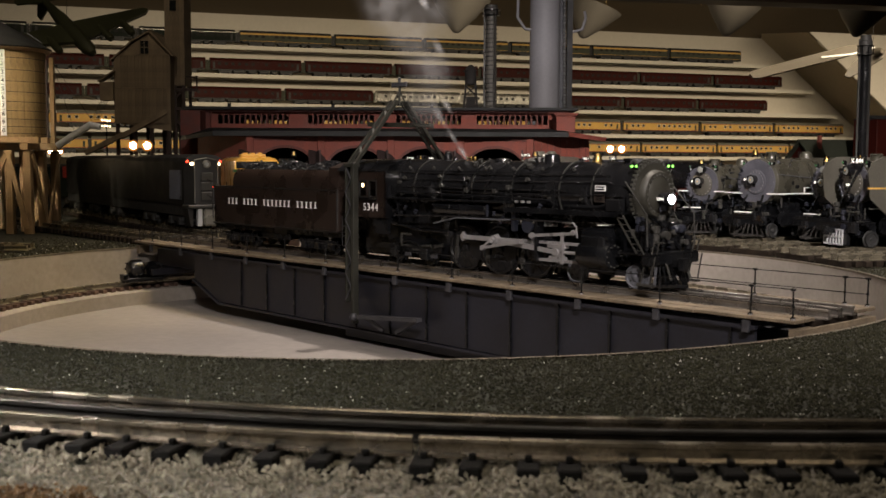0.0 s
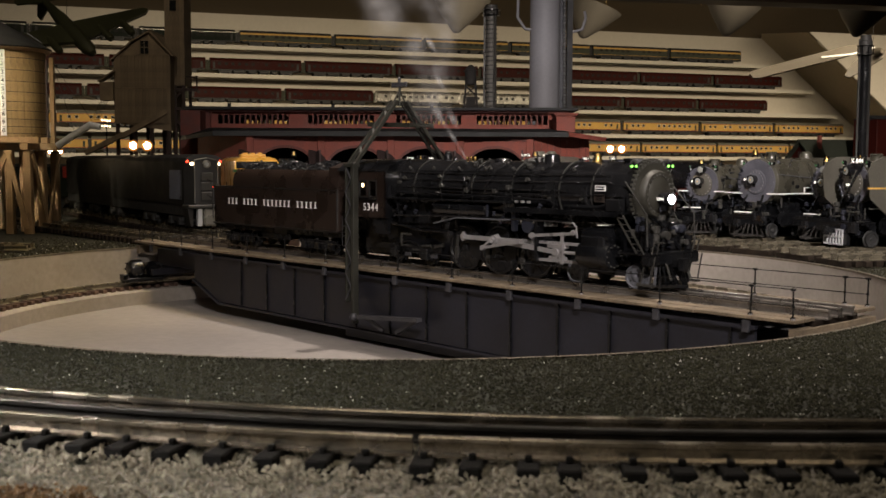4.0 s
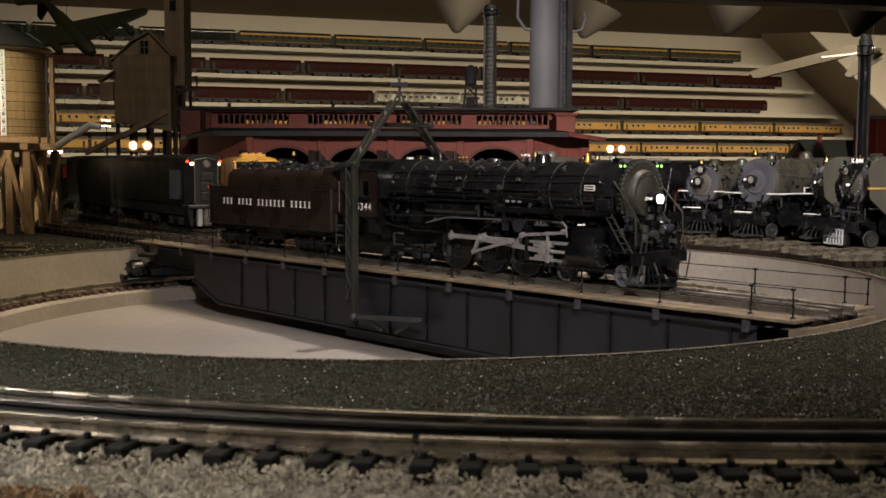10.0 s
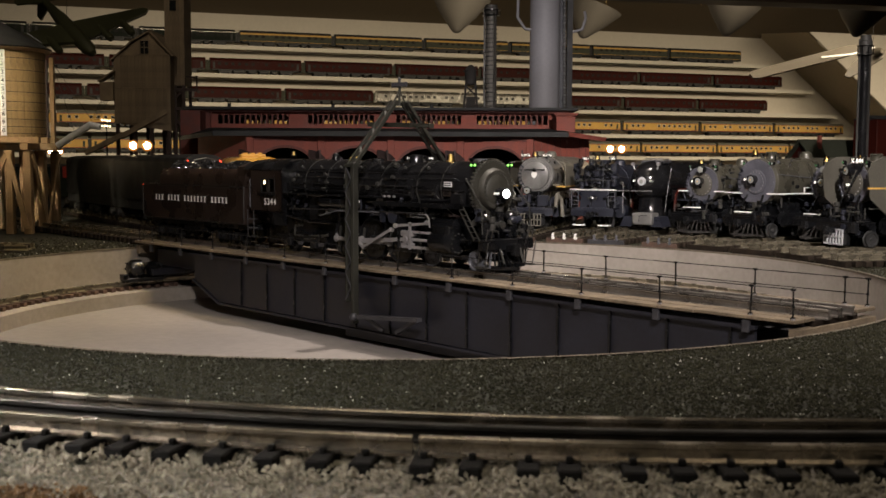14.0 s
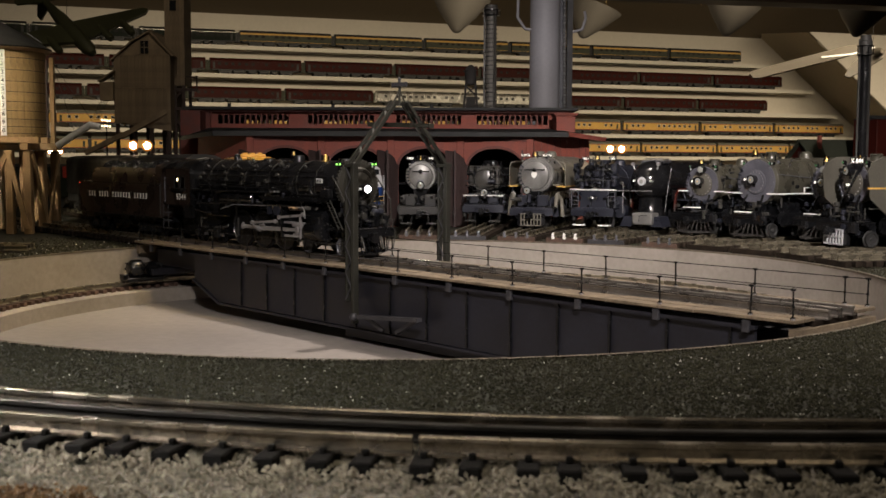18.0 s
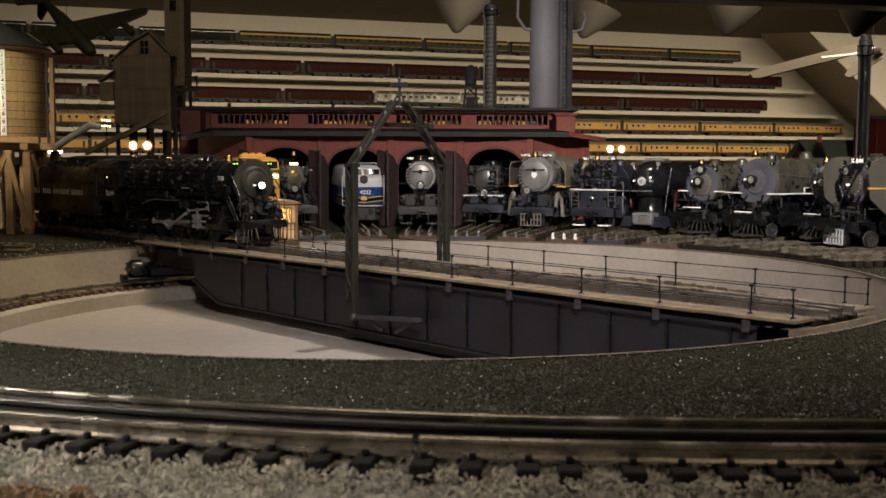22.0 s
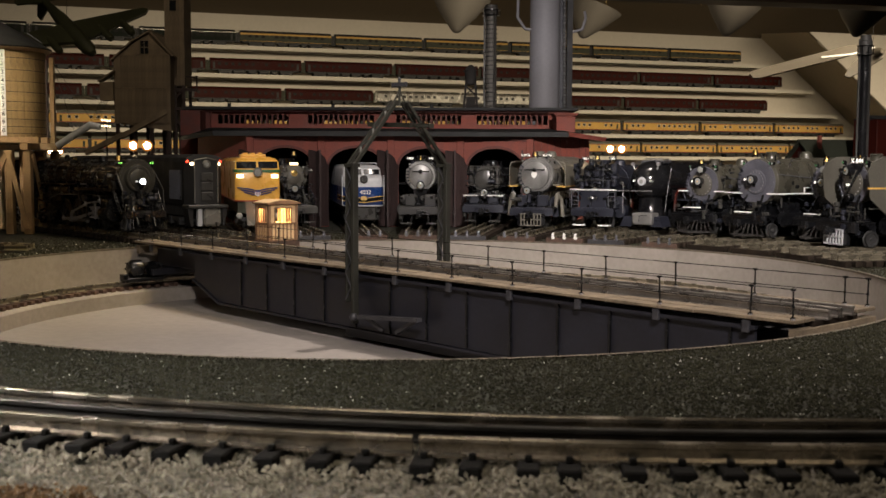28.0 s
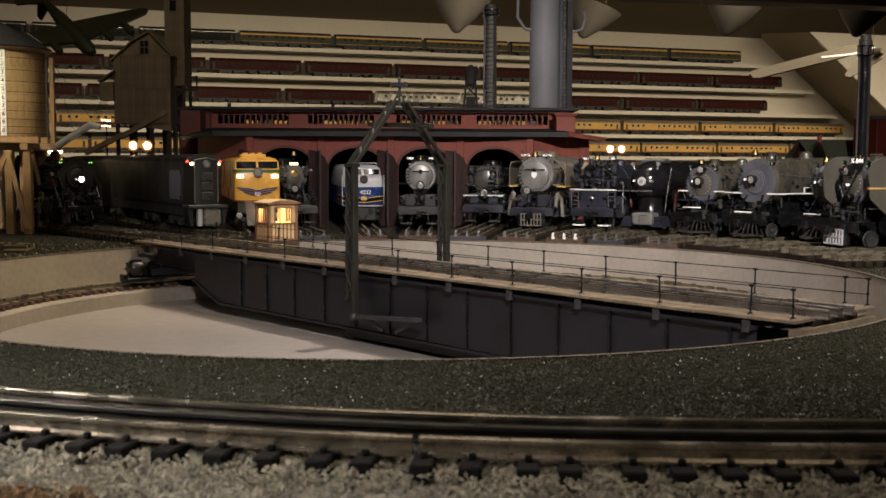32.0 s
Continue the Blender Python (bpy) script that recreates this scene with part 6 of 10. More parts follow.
    wire(bm, [(0.081, -0.0165, 0.256), (0.130, -0.066, 0.148)], 0.0003, 5)
    wire(bm, [(0.081, -0.0165, 0.256), (0.160, -0.071, 0.162)], 0.0003, 5)
    part("spout_chain", bm, "loco_black", t)
    # roof ladder
    bm = bmesh.new()
    for y in (-0.040, -0.034):
        wire(bm, [(0.046, y + 0.02, 0.298), (0.066, y + 0.02, 0.284)], 0.0006)
    part("roof_ladder", bm, "wheel_grey", t)


water_tower()


# ---- coaling tower ----
def coaling_tower():
    t = thing("coaling_tower", pose(-0.64, 2.36, 0), "weathered brown wooden coaling tower with a tall hoist shaft", "tower")
    body = bmesh.new()
    prism(body, [(-0.0600, 0.190), (0.0600, 0.172), (0.0600, 0.330), (0.018, 0.379), (-0.022, 0.355), (-0.0600, 0.322)], -0.055, 0.055, XZ)
    part("bin", body, "coal_board", t, smooth=False)
    pb = bmesh.new()
    quadbox(pb, -0.0036, 0.0036, -0.0008, 0.0008, 0, 0.0700)
    me = mesh_of("board", pb, "coal_board", False)
    for i in range(16):
        for z in (0.192, 0.264):
            x = -0.0562 + i * 0.0075
            piece("board", me, t, pose(x, -0.0561 - 0.0004 * (i % 2), z))
    for z in (0.190, 0.262, 0.3330):
        bm = bmesh.new()
        quadbox(bm, -0.0605, 0.0605, -0.0580, -0.0562, z - 0.0012, z + 0.0012)
        part("girt", bm, "coal_board", t)
    bm = bmesh.new()
    bar(bm, (-0.066, 0, 0.320), (-0.020, 0, 0.362), 0.122, 0.003)
    bar(bm, (-0.024, 0, 0.360), (0.020, 0, 0.384), 0.122, 0.003)
    bar(bm, (0.016, 0, 0.384), (0.066, 0, 0.330), 0.122, 0.003)
    part("roof", bm, "coal_board", t, smooth=False)
    bm = bmesh.new()
    quadbox(bm, -0.002, 0.016, -0.0585, -0.0562, 0.335, 0.362, bevel=0.0008)
    part("window", bm, "window_dark", t)
    bm = bmesh.new()
    for x in (-0.003, 0.0065, 0.016):
        quadbox(bm, x - 0.0008, x + 0.0008, -0.0592, -0.0580, 0.334, 0.363)
    for z in (0.334, 0.3485, 0.363):
        quadbox(bm, -0.003, 0.016, -0.0592, -0.0580, z - 0.0008, z + 0.0008)
    part("window_frame", bm, "coal_board", t)
    # hoist shaft
    bm = bmesh.new()
    quadbox(bm, 0.040, 0.082, -0.020, 0.045, 0.270, 0.62)
    part("hoist_shaft", bm, "coal_board", t, smooth=False)
    pb = bmesh.new()
    quadbox(pb, -0.0036, 0.0036, -0.0008, 0.0008, 0, 0.345)
    me = mesh_of("board", pb, "coal_board", False)
    for i in range(5):
        piece("board", me, t, pose(0.0452 + i * 0.0078, -0.0212 - 0.0004 * (i % 2), 0.272))
    bm = bmesh.new()
    quadbox(bm, 0.052, 0.066, -0.0232, -0.0210, 0.430, 0.452)
    part("shaft_window", bm, "window_dark", t)
    for x in (0.043, 0.061, 0.079):
        for y in (-0.018, 0.043):
            bm = bmesh.new()
            quadbox(bm, x - 0.003, x + 0.003, y - 0.003, y + 0.003, 0, 0.272)
            part("shaft_post", bm, "door_brown", t)
    for z in (0.222, 0.262):
        bm = bmesh.new()
        quadbox(bm, 0.040, 0.108, -0.024, -0.018, z - 0.003, z + 0.003)
        part("landing", bm, "door_brown", t)
    for a, b in (((0.044, -0.020, 0.225), (0.078, -0.020, 0.262)), ((0.078, -0.020, 0.180), (0.044, -0.020, 0.220))):
        bm = bmesh.new()
        bar(bm, a, b, 0.003, 0.004)
        part("brace", bm, "door_brown", t)
    bm = bmesh.new()
    wire(bm, [(0.108, -0.021, 0.258), (0.108, -0.021, 0.292)], 0.0018)
    wire(bm, [(0.084, -0.021, 0.290), (0.108, -0.021, 0.290)], 0.0015)
    part("landing_rail", bm, "door_brown", t)
    # legs below the bin and chute
    for x in (-0.055, -0.018, 0.018, 0.055):
        for y in (-0.050, 0.050):
            bm = bmesh.new()
            quadbox(bm, x - 0.0035, x + 0.0035, y - 0.0035, y + 0.0035, 0, 0.188)
            part("leg", bm, "door_brown", t)
    bm = bmesh.new()
    bar(bm, (-0.120, -0.065, 0.125), (-0.040, -0.062, 0.165), 0.020, 0.010)
    bar(bm, (-0.045, -0.060, 0.160), (0.050, -0.050, 0.215), 0.020, 0.010)
    part("chute", bm, "coal_board", t, "hanging coal chute")
    bm = bmesh.new()
    bar(bm, (-0.090, -0.056, 0.276), (-0.056, -0.056, 0.298), 0.030, 0.003)
    quadbox(bm, -0.086, -0.058, -0.070, -0.042, 0.236, 0.275)
    part("side_hood", bm, "coal_board", t)
    for i in range(5):
        bm = bmesh.new()
        bar(bm, (-0.105 + i * 0.003, -0.062, 0.195), (-0.060, -0.060, 0.300 - i * 0.01), 0.0008)
        part("stay_wire", bm, "loco_black", t)


coaling_tower()


# ---- operator's booth on the bridge ----
def booth():
    m = BRIDGE @ pose(-0.3500, 0.0900, 0.0095, 0, 0, 88)
    t = thing("operator_booth", m, "small varnished wooden booth with lit windows on the turntable bridge", "booth")
    a, b, h = 0.0195, 0.0148, 0.0465
    bm = bmesh.new()
    quadbox(bm, -a - 0.003, a + 0.003, -b - 0.003, b + 0.003, -0.0072, 0.0)
    part("base", bm, "tie_brown", t)
    posts = bmesh.new()
    quadbox(posts, -0.0016, 0.0016, -0.0016, 0.0016, 0, h)
    me = mesh_of("corner_post", posts, "booth_trim", False)
    for x in (-a, a):
        for y in (-b, b):
            piece("corner_post", me, t, pose(x, y, 0))
    for axis in range(4):
        w = a if axis % 2 == 0 else b
        o = b if axis % 2 == 0 else a
        mm = pose(0, 0, 0, 0, 0, 90 * axis)
        bm = bmesh.new()
        quadbox(bm, -w, w, -o - 0.0008, -o + 0.0008, 0, 0.0225)
        quadbox(bm, -w, w, -o - 0.0008, -o + 0.0008, 0.0415, h)
        quadbox(bm, -w, -w * 0.62, -o - 0.0008, -o + 0.0008, 0.0225, 0.0415)
        quadbox(bm, w * 0.62, w, -o - 0.0008, -o + 0.0008, 0.0225, 0.0415)
        wl = part("wall", bm, "booth_wood", t, smooth=False)
        wl.matrix_basis = mm
        sb = bmesh.new()
        quadbox(sb, -0.0007, 0.0007, -0.0010, 0, 0.0010, 0.0205)
        sm = mesh_of("batten", sb, "booth_trim", False)
        n = 7 if axis % 2 == 0 else 6
        for i in range(n):
            piece("batten", sm, wl, pose(-w + 0.003 + (2 * w - 0.006) * i / (n - 1), -o - 0.0008, 0))
        bm = bmesh.new()
        quadbox(bm, -w, w, -o - 0.0022, -o - 0.0008, 0.0205, 0.0228)
        for x in (-w * 0.62, w * 0.62):
            quadbox(bm, x - 0.0007, x + 0.0007, -o - 0.0016, -o + 0.0010, 0.0228, 0.0415)
        quadbox(bm, -w * 0.62, w * 0.62, -o - 0.0016, -o + 0.0010, 0.0405, 0.0422)
        part("window_frame", bm, "booth_trim", wl)
        bm = bmesh.new()
        quadbox(bm, -w, w, -o - 0.0018, -o - 0.0008, 0.0445, h)
        quadbox(bm, -w, w, -o - 0.0018, -o - 0.0008, 0.0, 0.0014)
        part("trim_rail", bm, "booth_trim", wl)
        for x in (-w * 0.2, w * 0.25):
            bm = bmesh.new()
            quadbox(bm, x - 0.0008, x + 0.0008, -o - 0.0012, -o + 0.0004, 0.0228, 0.0410)
            part("glazing_bar", bm, "booth_trim", wl)
    bm = bmesh.new()
    quadbox(bm, -a * 0.45, a * 0.45, -b * 0.35, b * 0.45, 0.0440, 0.0455)
    part("inside_lamp", bm, glow("booth_lamp_strong", (1.0, 0.70, 0.33), 150.0), t, "lit lamp under the ceiling")
    bm = bmesh.new()
    prism(bm, [(-a - 0.0035, h), (a + 0.0035, h), (a + 0.0035, h + 0.0016), (0.006, h + 0.0050), (-0.006, h + 0.0050), (-a - 0.0035, h + 0.0016)], -b - 0.0035, b + 0.0035, XZ)
    rf = part("roof", bm, "booth_wood", t)
    for y in (-b - 0.0045, b + 0.0035):
        bm = bmesh.new()
        prism(bm, [(-a - 0.004, h - 0.0006), (a + 0.004, h - 0.0006), (a + 0.004, h + 0.0012), (0.006, h + 0.0042), (-0.006, h + 0.0042), (-a - 0.004, h + 0.0012)], y, y + 0.0010, XZ)
        part("fascia", bm, "booth_trim", rf, "brown edge board")
    for x in (-a - 0.0045, a + 0.0035):
        bm = bmesh.new()
        quadbox(bm, x, x + 0.0010, -b - 0.0035, b + 0.0035, h - 0.0006, h + 0.0012)
        part("fascia", bm, "booth_trim", rf, "brown edge board")


booth()


# ---- lamp posts with paired globes ----
def twin_lamp(x, y, z, gap, bracket=0.004, r=0.0098, label="street lamp with two glowing globes"):
    t = thing("street_lamp", pose(x, y, 0), label, "lamp", "twin street lamps")
    bm = bmesh.new()
    lathe(bm, (0, 0, 0), (0, 0, 1), [(0, 0.006), (0.006, 0.0045), (0.010, 0.0018), (z - 0.012, 0.0012), (z - 0.010, 0.0012)], 12)
    part("post", bm, "loco_black", t)
    bm = bmesh.new()
    wire(bm, [(-gap / 2, 0, z - r), (-gap / 2, 0, z - r - 0.003), (gap / 2, 0, z - r - 0.003), (gap / 2, 0, z - r)], 0.0010)
    part("arm", bm, "loco_black", t)
    for s in (-1, 1):
        bm = bmesh.new()
        ball(bm, (s * gap / 2, 0, z), r, 18, 12)
        g = part("globe", bm, "globe", t, "lamp globe with the bulb's amber glare put into its glass")
        bm = bmesh.new()
        ball(bm, (s * gap / 2, 0, z), r * 0.62, 16, 10)
        part("bulb", bm, "lamp_on", g, "white-hot bulb")
    return t


twin_lamp(-0.5335, 1.90, 0.1355, 0.0248)
twin_lamp(0.3035, 1.90, 0.1328, 0.0205, r=0.0085)
twin_lamp(-0.683, 1.90, 0.1245, 0.0165, r=0.0062)


def floodlight():
    t = thing("floodlight_mast", pose(-0.810, 2.60, 0), "slim mast with a bank of small lit floodlights", "lamp")
    bm = bmesh.new()
    tube(bm, (0, 0, 0), (0, 0, 0.190), 0.0022, 0.0016, seg=8)
    part("mast", bm, "loco_black", t)
    bm = bmesh.new()
    for z in (0.1895, 0.2030):
        bar(bm, (-0.011, 0, z), (0.011, 0, z - 0.0015), 0.0030, 0.0016)
    bar(bm, (0, 0, 0.186), (0, 0, 0.204), 0.0020)
    part("lamp_frame", bm, "loco_black", t)
    for z in (0.1925, 0.2060):
        for i in range(4):
            x = -0.009 + 0.006 * i
            bm = bmesh.new()
            lathe(bm, (x, 0.001, z - i * 0.0005), (x, -1, z - i * 0.0005), [(0, 0.001), (0.001, 0.0022), (0.004, 0.0025)], 10)
            lm = part("lamp_housing", bm, "loco_black", t)
            bm = bmesh.new()
            ball(bm, (x, -0.0030, z - i * 0.0005), 0.0021, 8, 6)
            part("bulb", bm, "warm_glow", lm, "lit warm bulb")


floodlight()

# ---- shelves with trains on the wall ----
SHELF_Z = (0.690, 0.548, 0.404, 0.271, 0.147)
SHELF_END = (3.44, 3.69, 3.87, 4.05, 4.12)


def shelves():
    for z, e in zip(SHELF_Z, SHELF_END):
        bm = bmesh.new()
        quadbox(bm, -2.4, e, -0.125, -0.002, z - 0.020, z, WALL)
        setting("shelf", bm, "shelf_paint", "long cream painted wall shelf")


shelves()

COACH_MESH = {}
COACH_LENGTH = {"yellow": 0.484, "two_tone": 0.466, "green": 0.466, "maroon": 0.460, "silver": 0.460}


def coach_parts(style):
    """Meshes of one coach: body, roof, stripes, window, truck."""
    if style in COACH_MESH:
        return COACH_MESH[style]
    body, roof, stripe, under = {"yellow": ("car_yellow", "car_roof", "red", "car_grey"), "two_tone": ("car_grey", "slate", "car_yellow", "car_grey"),
                                 "maroon": ("car_maroon", "car_maroon", "car_maroon", "truck_black"), "silver": ("car_silver", "car_silver", "car_maroon", "car_silver"),
                                 "green": ("car_green", "slate", "car_silver", "truck_black")}[style]
    L = COACH_LENGTH[style]
    w = 0.031
    out = {}
    bm = bmesh.new()
    prism(bm, [(-w, 0.026), (w, 0.026), (w, 0.068), (-w, 0.068)], -L / 2, L / 2, YZ)
    out["body"] = mesh_of("body", bm, body, False)
    bm = bmesh.new()
    prism(bm, [(-w - 0.0005, 0.068), (w + 0.0005, 0.068), (w * 0.92, 0.075), (w * 0.6, 0.081), (0, 0.083), (-w * 0.6, 0.081), (-w * 0.92, 0.075)], -L / 2, L / 2, YZ)
    out["roof"] = mesh_of("roof", bm, roof)
    bm = bmesh.new()
    z0, z1 = (0.0590, 0.0678) if style == "two_tone" else (0.0655, 0.0675)
    quadbox(bm, -L / 2, L / 2, -w - 0.0006, -w, z0, z1)
    if style == "yellow":
        quadbox(bm, -L / 2, L / 2, -w - 0.0006, -w, 0.0262, 0.0285)
    if style == "two_tone":
        quadbox(bm, -L / 2, L / 2, -w - 0.0006, -w, 0.0275, 0.0290)
    out["stripe"] = mesh_of("stripe", bm, stripe, False)
    bm = bmesh.new()
    quadbox(bm, -L / 2 + 0.01, L / 2 - 0.01, -0.024, 0.024, 0.020, 0.0262)
    for x, d in ((-0.085, 0.030), (-0.020, 0.022), (0.040, 0.026), (0.092, 0.014)):
        quadbox(bm, x - d, x + d, -0.028, 0.026, 0.007, 0.0205, bevel=0.002)
    out["underframe"] = mesh_of("underframe", bm, "truck_black", False)
    bm = bmesh.new()
    quadbox(bm, -0.034, 0.034, -0.027, 0.027, 0.008, 0.0205, bevel=0.002)
    for x in (-0.021, 0.0, 0.021):
        for s in (-1, 1):
            tube(bm, (x, s * 0.019, 0.0085), (x, s * 0.0285, 0.0085), 0.0085, seg=14)
    out["truck"] = mesh_of("truck", bm, "truck_black")
    bm = bmesh.new()
    quadbox(bm, -0.0075, 0.0075, -w - 0.0010, -w + 0.001, 0.0455, 0.0585)
    out["window"] = mesh_of("window", bm, "coach_glass", False)
    bm = bmesh.new()
    quadbox(bm, -0.0088, 0.0088, -w - 0.0007, -w + 0.001, 0.0442, 0.0598)
    out["frame"] = mesh_of("window_frame", bm, {"yellow": "shelf_paint", "silver": "car_silver"}.get(style, body), False)
    bm = bmesh.new()
    quadbox(bm, -0.0055, 0.0055, -w - 0.0008, -w + 0.001, 0.0290, 0.0590)
    out["door"] = mesh_of("coach_door", bm, under, False)
    bm = bmesh.new()
    quadbox(bm, -0.006, 0.006, -0.017, 0.017, 0.020, 0.070)
    out["vestibule"] = mesh_of("vestibule", bm, {"maroon": "car_grey", "silver": "car_silver"}.get(style, "truck_black"), False)
    COACH_MESH[style] = out
    return out


COACH_LABEL = {"yellow": "yellow streamlined model coach with grey roof on the wall shelf",
               "two_tone": "grey model coach with a yellow window band on the top shelf",
               "maroon": "dark maroon model coach on the wall shelf",
               "silver": "silver fluted model coach on the wall shelf",
               "green": "dark green model coach on the wall shelf"}


def coach(style, t_mid, row, rnd):
    me = coach_parts(style)
    c = thing("model_coach", WALL @ pose(t_mid, -0.062, SHELF_Z[row]), COACH_LABEL[style], "train car", "coaches on the shelves")
    for k in ("body", "roof", "stripe", "underframe"):
        piece(k, me[k], c, I4)
    for x in (-0.155, 0.155):
        piece("truck", me["truck"], c, pose(x, 0, 0))
    for s in (-1, 1):
        piece("vestibule", me["vestibule"], c, pose(s * (COACH_LENGTH[style] / 2 + 0.0055), 0, 0))
        piece("coach_door", me["door"], c, pose(s * (COACH_LENGTH[style] / 2 - 0.018), 0, 0))
    n = 12
    skip = set(rnd.sample(range(n), 2))
    for i in range(n):
        if i not in skip:
            w = piece("window", me["window"], c, pose(-0.185 + i * 0.370 / (n - 1), 0, 0))
            piece("window_frame", me["frame"], w, I4)


def shelf_trains():
    rnd = random.Random(8)
    rows = ((0, 0.4917, 0.270, ("green",) * 4 + ("two_tone",) * 6), (1, 0.484, 0.119, ("maroon",) * 11), (2, 0.485, 0.015, ("maroon",) * 6 + ("silver",) * 2 + ("maroon",) * 3),
            (3, 0.508, -0.105, ("yellow",) * 12), (4, 0.502, 0.047, ("yellow",) * 12))
    for row, pitch, start, styles in rows:
        for i, s in enumerate(styles):
            tm = start + pitch * (i - 4) + COACH_LENGTH[s] / 2
            if tm + 0.20 > SHELF_END[row]:
                continue
            coach(s, tm, row, rnd)


shelf_trains()


# ---- column, ceiling beams, lamps, hanging aircraft ----
def column():
    t = thing("round_column", pose(0.297, 3.2, 0), "pale grey round column with a cable beside it", "column")
    bm = bmesh.new()
    lathe(bm, (0, 0, -0.05), (0, 0, 1), [(0, 0.047), (0.30, 0.047), (0.302, 0.0445), (1.65, 0.042)], 32)
    part("shaft", bm, "post_grey", t)
    bm = bmesh.new()
    quadbox(bm, 0.044, 0.060, 0.012, 0.030, -0.05, 1.6)
    part("side_board", bm, "bluegrey", t)
    bm = bmesh.new()
    quadbox(bm, 0.066, 0.082, 0.0, 0.030, -0.05, 1.6)
    part("side_post", bm, "eng_grey", t)
    cb = bmesh.new()
    ball(cb, (0, 0, 0), 0.0058, 8, 6, (0.9, 0.8, 1.0))
    me = mesh_of("chain_link", cb, "silver")
    for i in range(70):
        z = 0.16 + i * 0.0105
        piece("chain_link", me, t, pose(0.0605 - 0.010 * (z - 0.16), -0.006, z, 0, 0, 90 * (i % 2)))
    for pts in ([(-0.042, -0.02, 0.350), (-0.060, -0.02, 0.352), (-0.082, -0.02, 0.385), (-0.080, -0.02, 0.47)], [(0.080, -0.01, 0.345), (0.108, -0.01, 0.352), (0.118, -0.01, 0.385), (0.114, -0.01, 0.405)]):
        bm = bmesh.new()
        wire(bm, [Vector(p) + Vector((0, 0, 0.145)) for p in pts], 0.0042, 10)
        part("hook", bm, "post_grey", t)


column()


def ceiling_at(x, y):
    """Height of the ceiling's underside over a point."""
    d = -(WALL.inverted() @ Vector((x, y, 0))).y
    return ROOF_Z + 0.89 * min(1.0, max(0.0, d / 2.6))


def uplight(x, y, z, r, h, lean):
    t = thing("pendant_lamp", pose(x, y, z), "frosted cone pendant lamp hanging from the ceiling, unlit", "lamp", "pendant cones")
    bm = bmesh.new()
    lathe(bm, (0, 0, 0), (0, 0, 1), [(0, 0.002), (0.003, 0.012), (0.012, 0.022), (h * 0.5, r * 0.60), (h, r), (h, r - 0.004), (h * 0.5, r * 0.60 - 0.004), (0.016, 0.016)], 28)
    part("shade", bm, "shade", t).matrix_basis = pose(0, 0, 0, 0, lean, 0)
    bm = bmesh.new()
    for a in range(3):
        b = radians(120 * a + 20)
        tube(bm, (math.cos(b) * r * 0.95, math.sin(b) * r * 0.95, h), (0, 0, ceiling_at(x, y) - z + 0.01), 0.0012, seg=5)
    part("chain", bm, "brass", t)


uplight(0.045, 4.2, 0.605, 0.118, 0.138, 8)
uplight(0.570, 4.5, 0.622, 0.120, 0.140, 20)
uplight(1.085, 4.2, 0.597, 0.108, 0.128, 12)
uplight(1.586, 4.2, 0.596, 0.108, 0.128, 12)


def beam(name, a, b, w, h, mat="beam_wood", label="dark ceiling beam"):
    bm = bmesh.new()
    bar(bm, a, b, w, h)
    setting(name, bm, mat, label)


beam("trim", (-0.6, 3.3, 0.665), (2.2, 3.6, 0.620), 0.10, 0.05)


def attic_slope():
    """The sloping roof that cuts off the wall on the right, and the white dormer face before it."""
    a, b, c, d = (WALL @ Vector(p) for p in ((3.36, -0.002, 0.886), (4.9, -0.002, -0.265), (3.317, -0.55, 0.832), (4.9, -0.55, -0.402)))
    e, f = (WALL @ Vector(p) for p in ((4.9, -0.55, 0.95), (3.25, -0.55, 0.95)))
    bm = bmesh.new()
    v = [bm.verts.new(p) for p in (a, b, d, c)]
    bm.faces.new(v)
    bmesh.ops.solidify(bm, geom=bm.faces[:], thickness=0.01)
    setting("sloped_ceiling", bm, "slope_paint", "sloping olive-shaded attic ceiling")
    bm = bmesh.new()
    prism(bm, [(3.320, 0.834), (4.9, -0.400), (4.9, 0.834)], 0.551, 0.561, WALL @ XZ)
    setting("trim", bm, "wall_paint", "cream dormer wall")


attic_slope()


def bomber_pose():
    nose = Vector((0.62, -0.45, -0.56)).normalized()
    span = Vector((0.86, 0.42, 0.08))
    span = (span - nose * span.dot(nose)).normalized()
    m = Matrix((span, (-nose).cross(span), -nose)).transposed().to_4x4()
    m.translation = (-1.045, 3.0, 0.488)
    return m @ Matrix.Scale(0.88, 4)


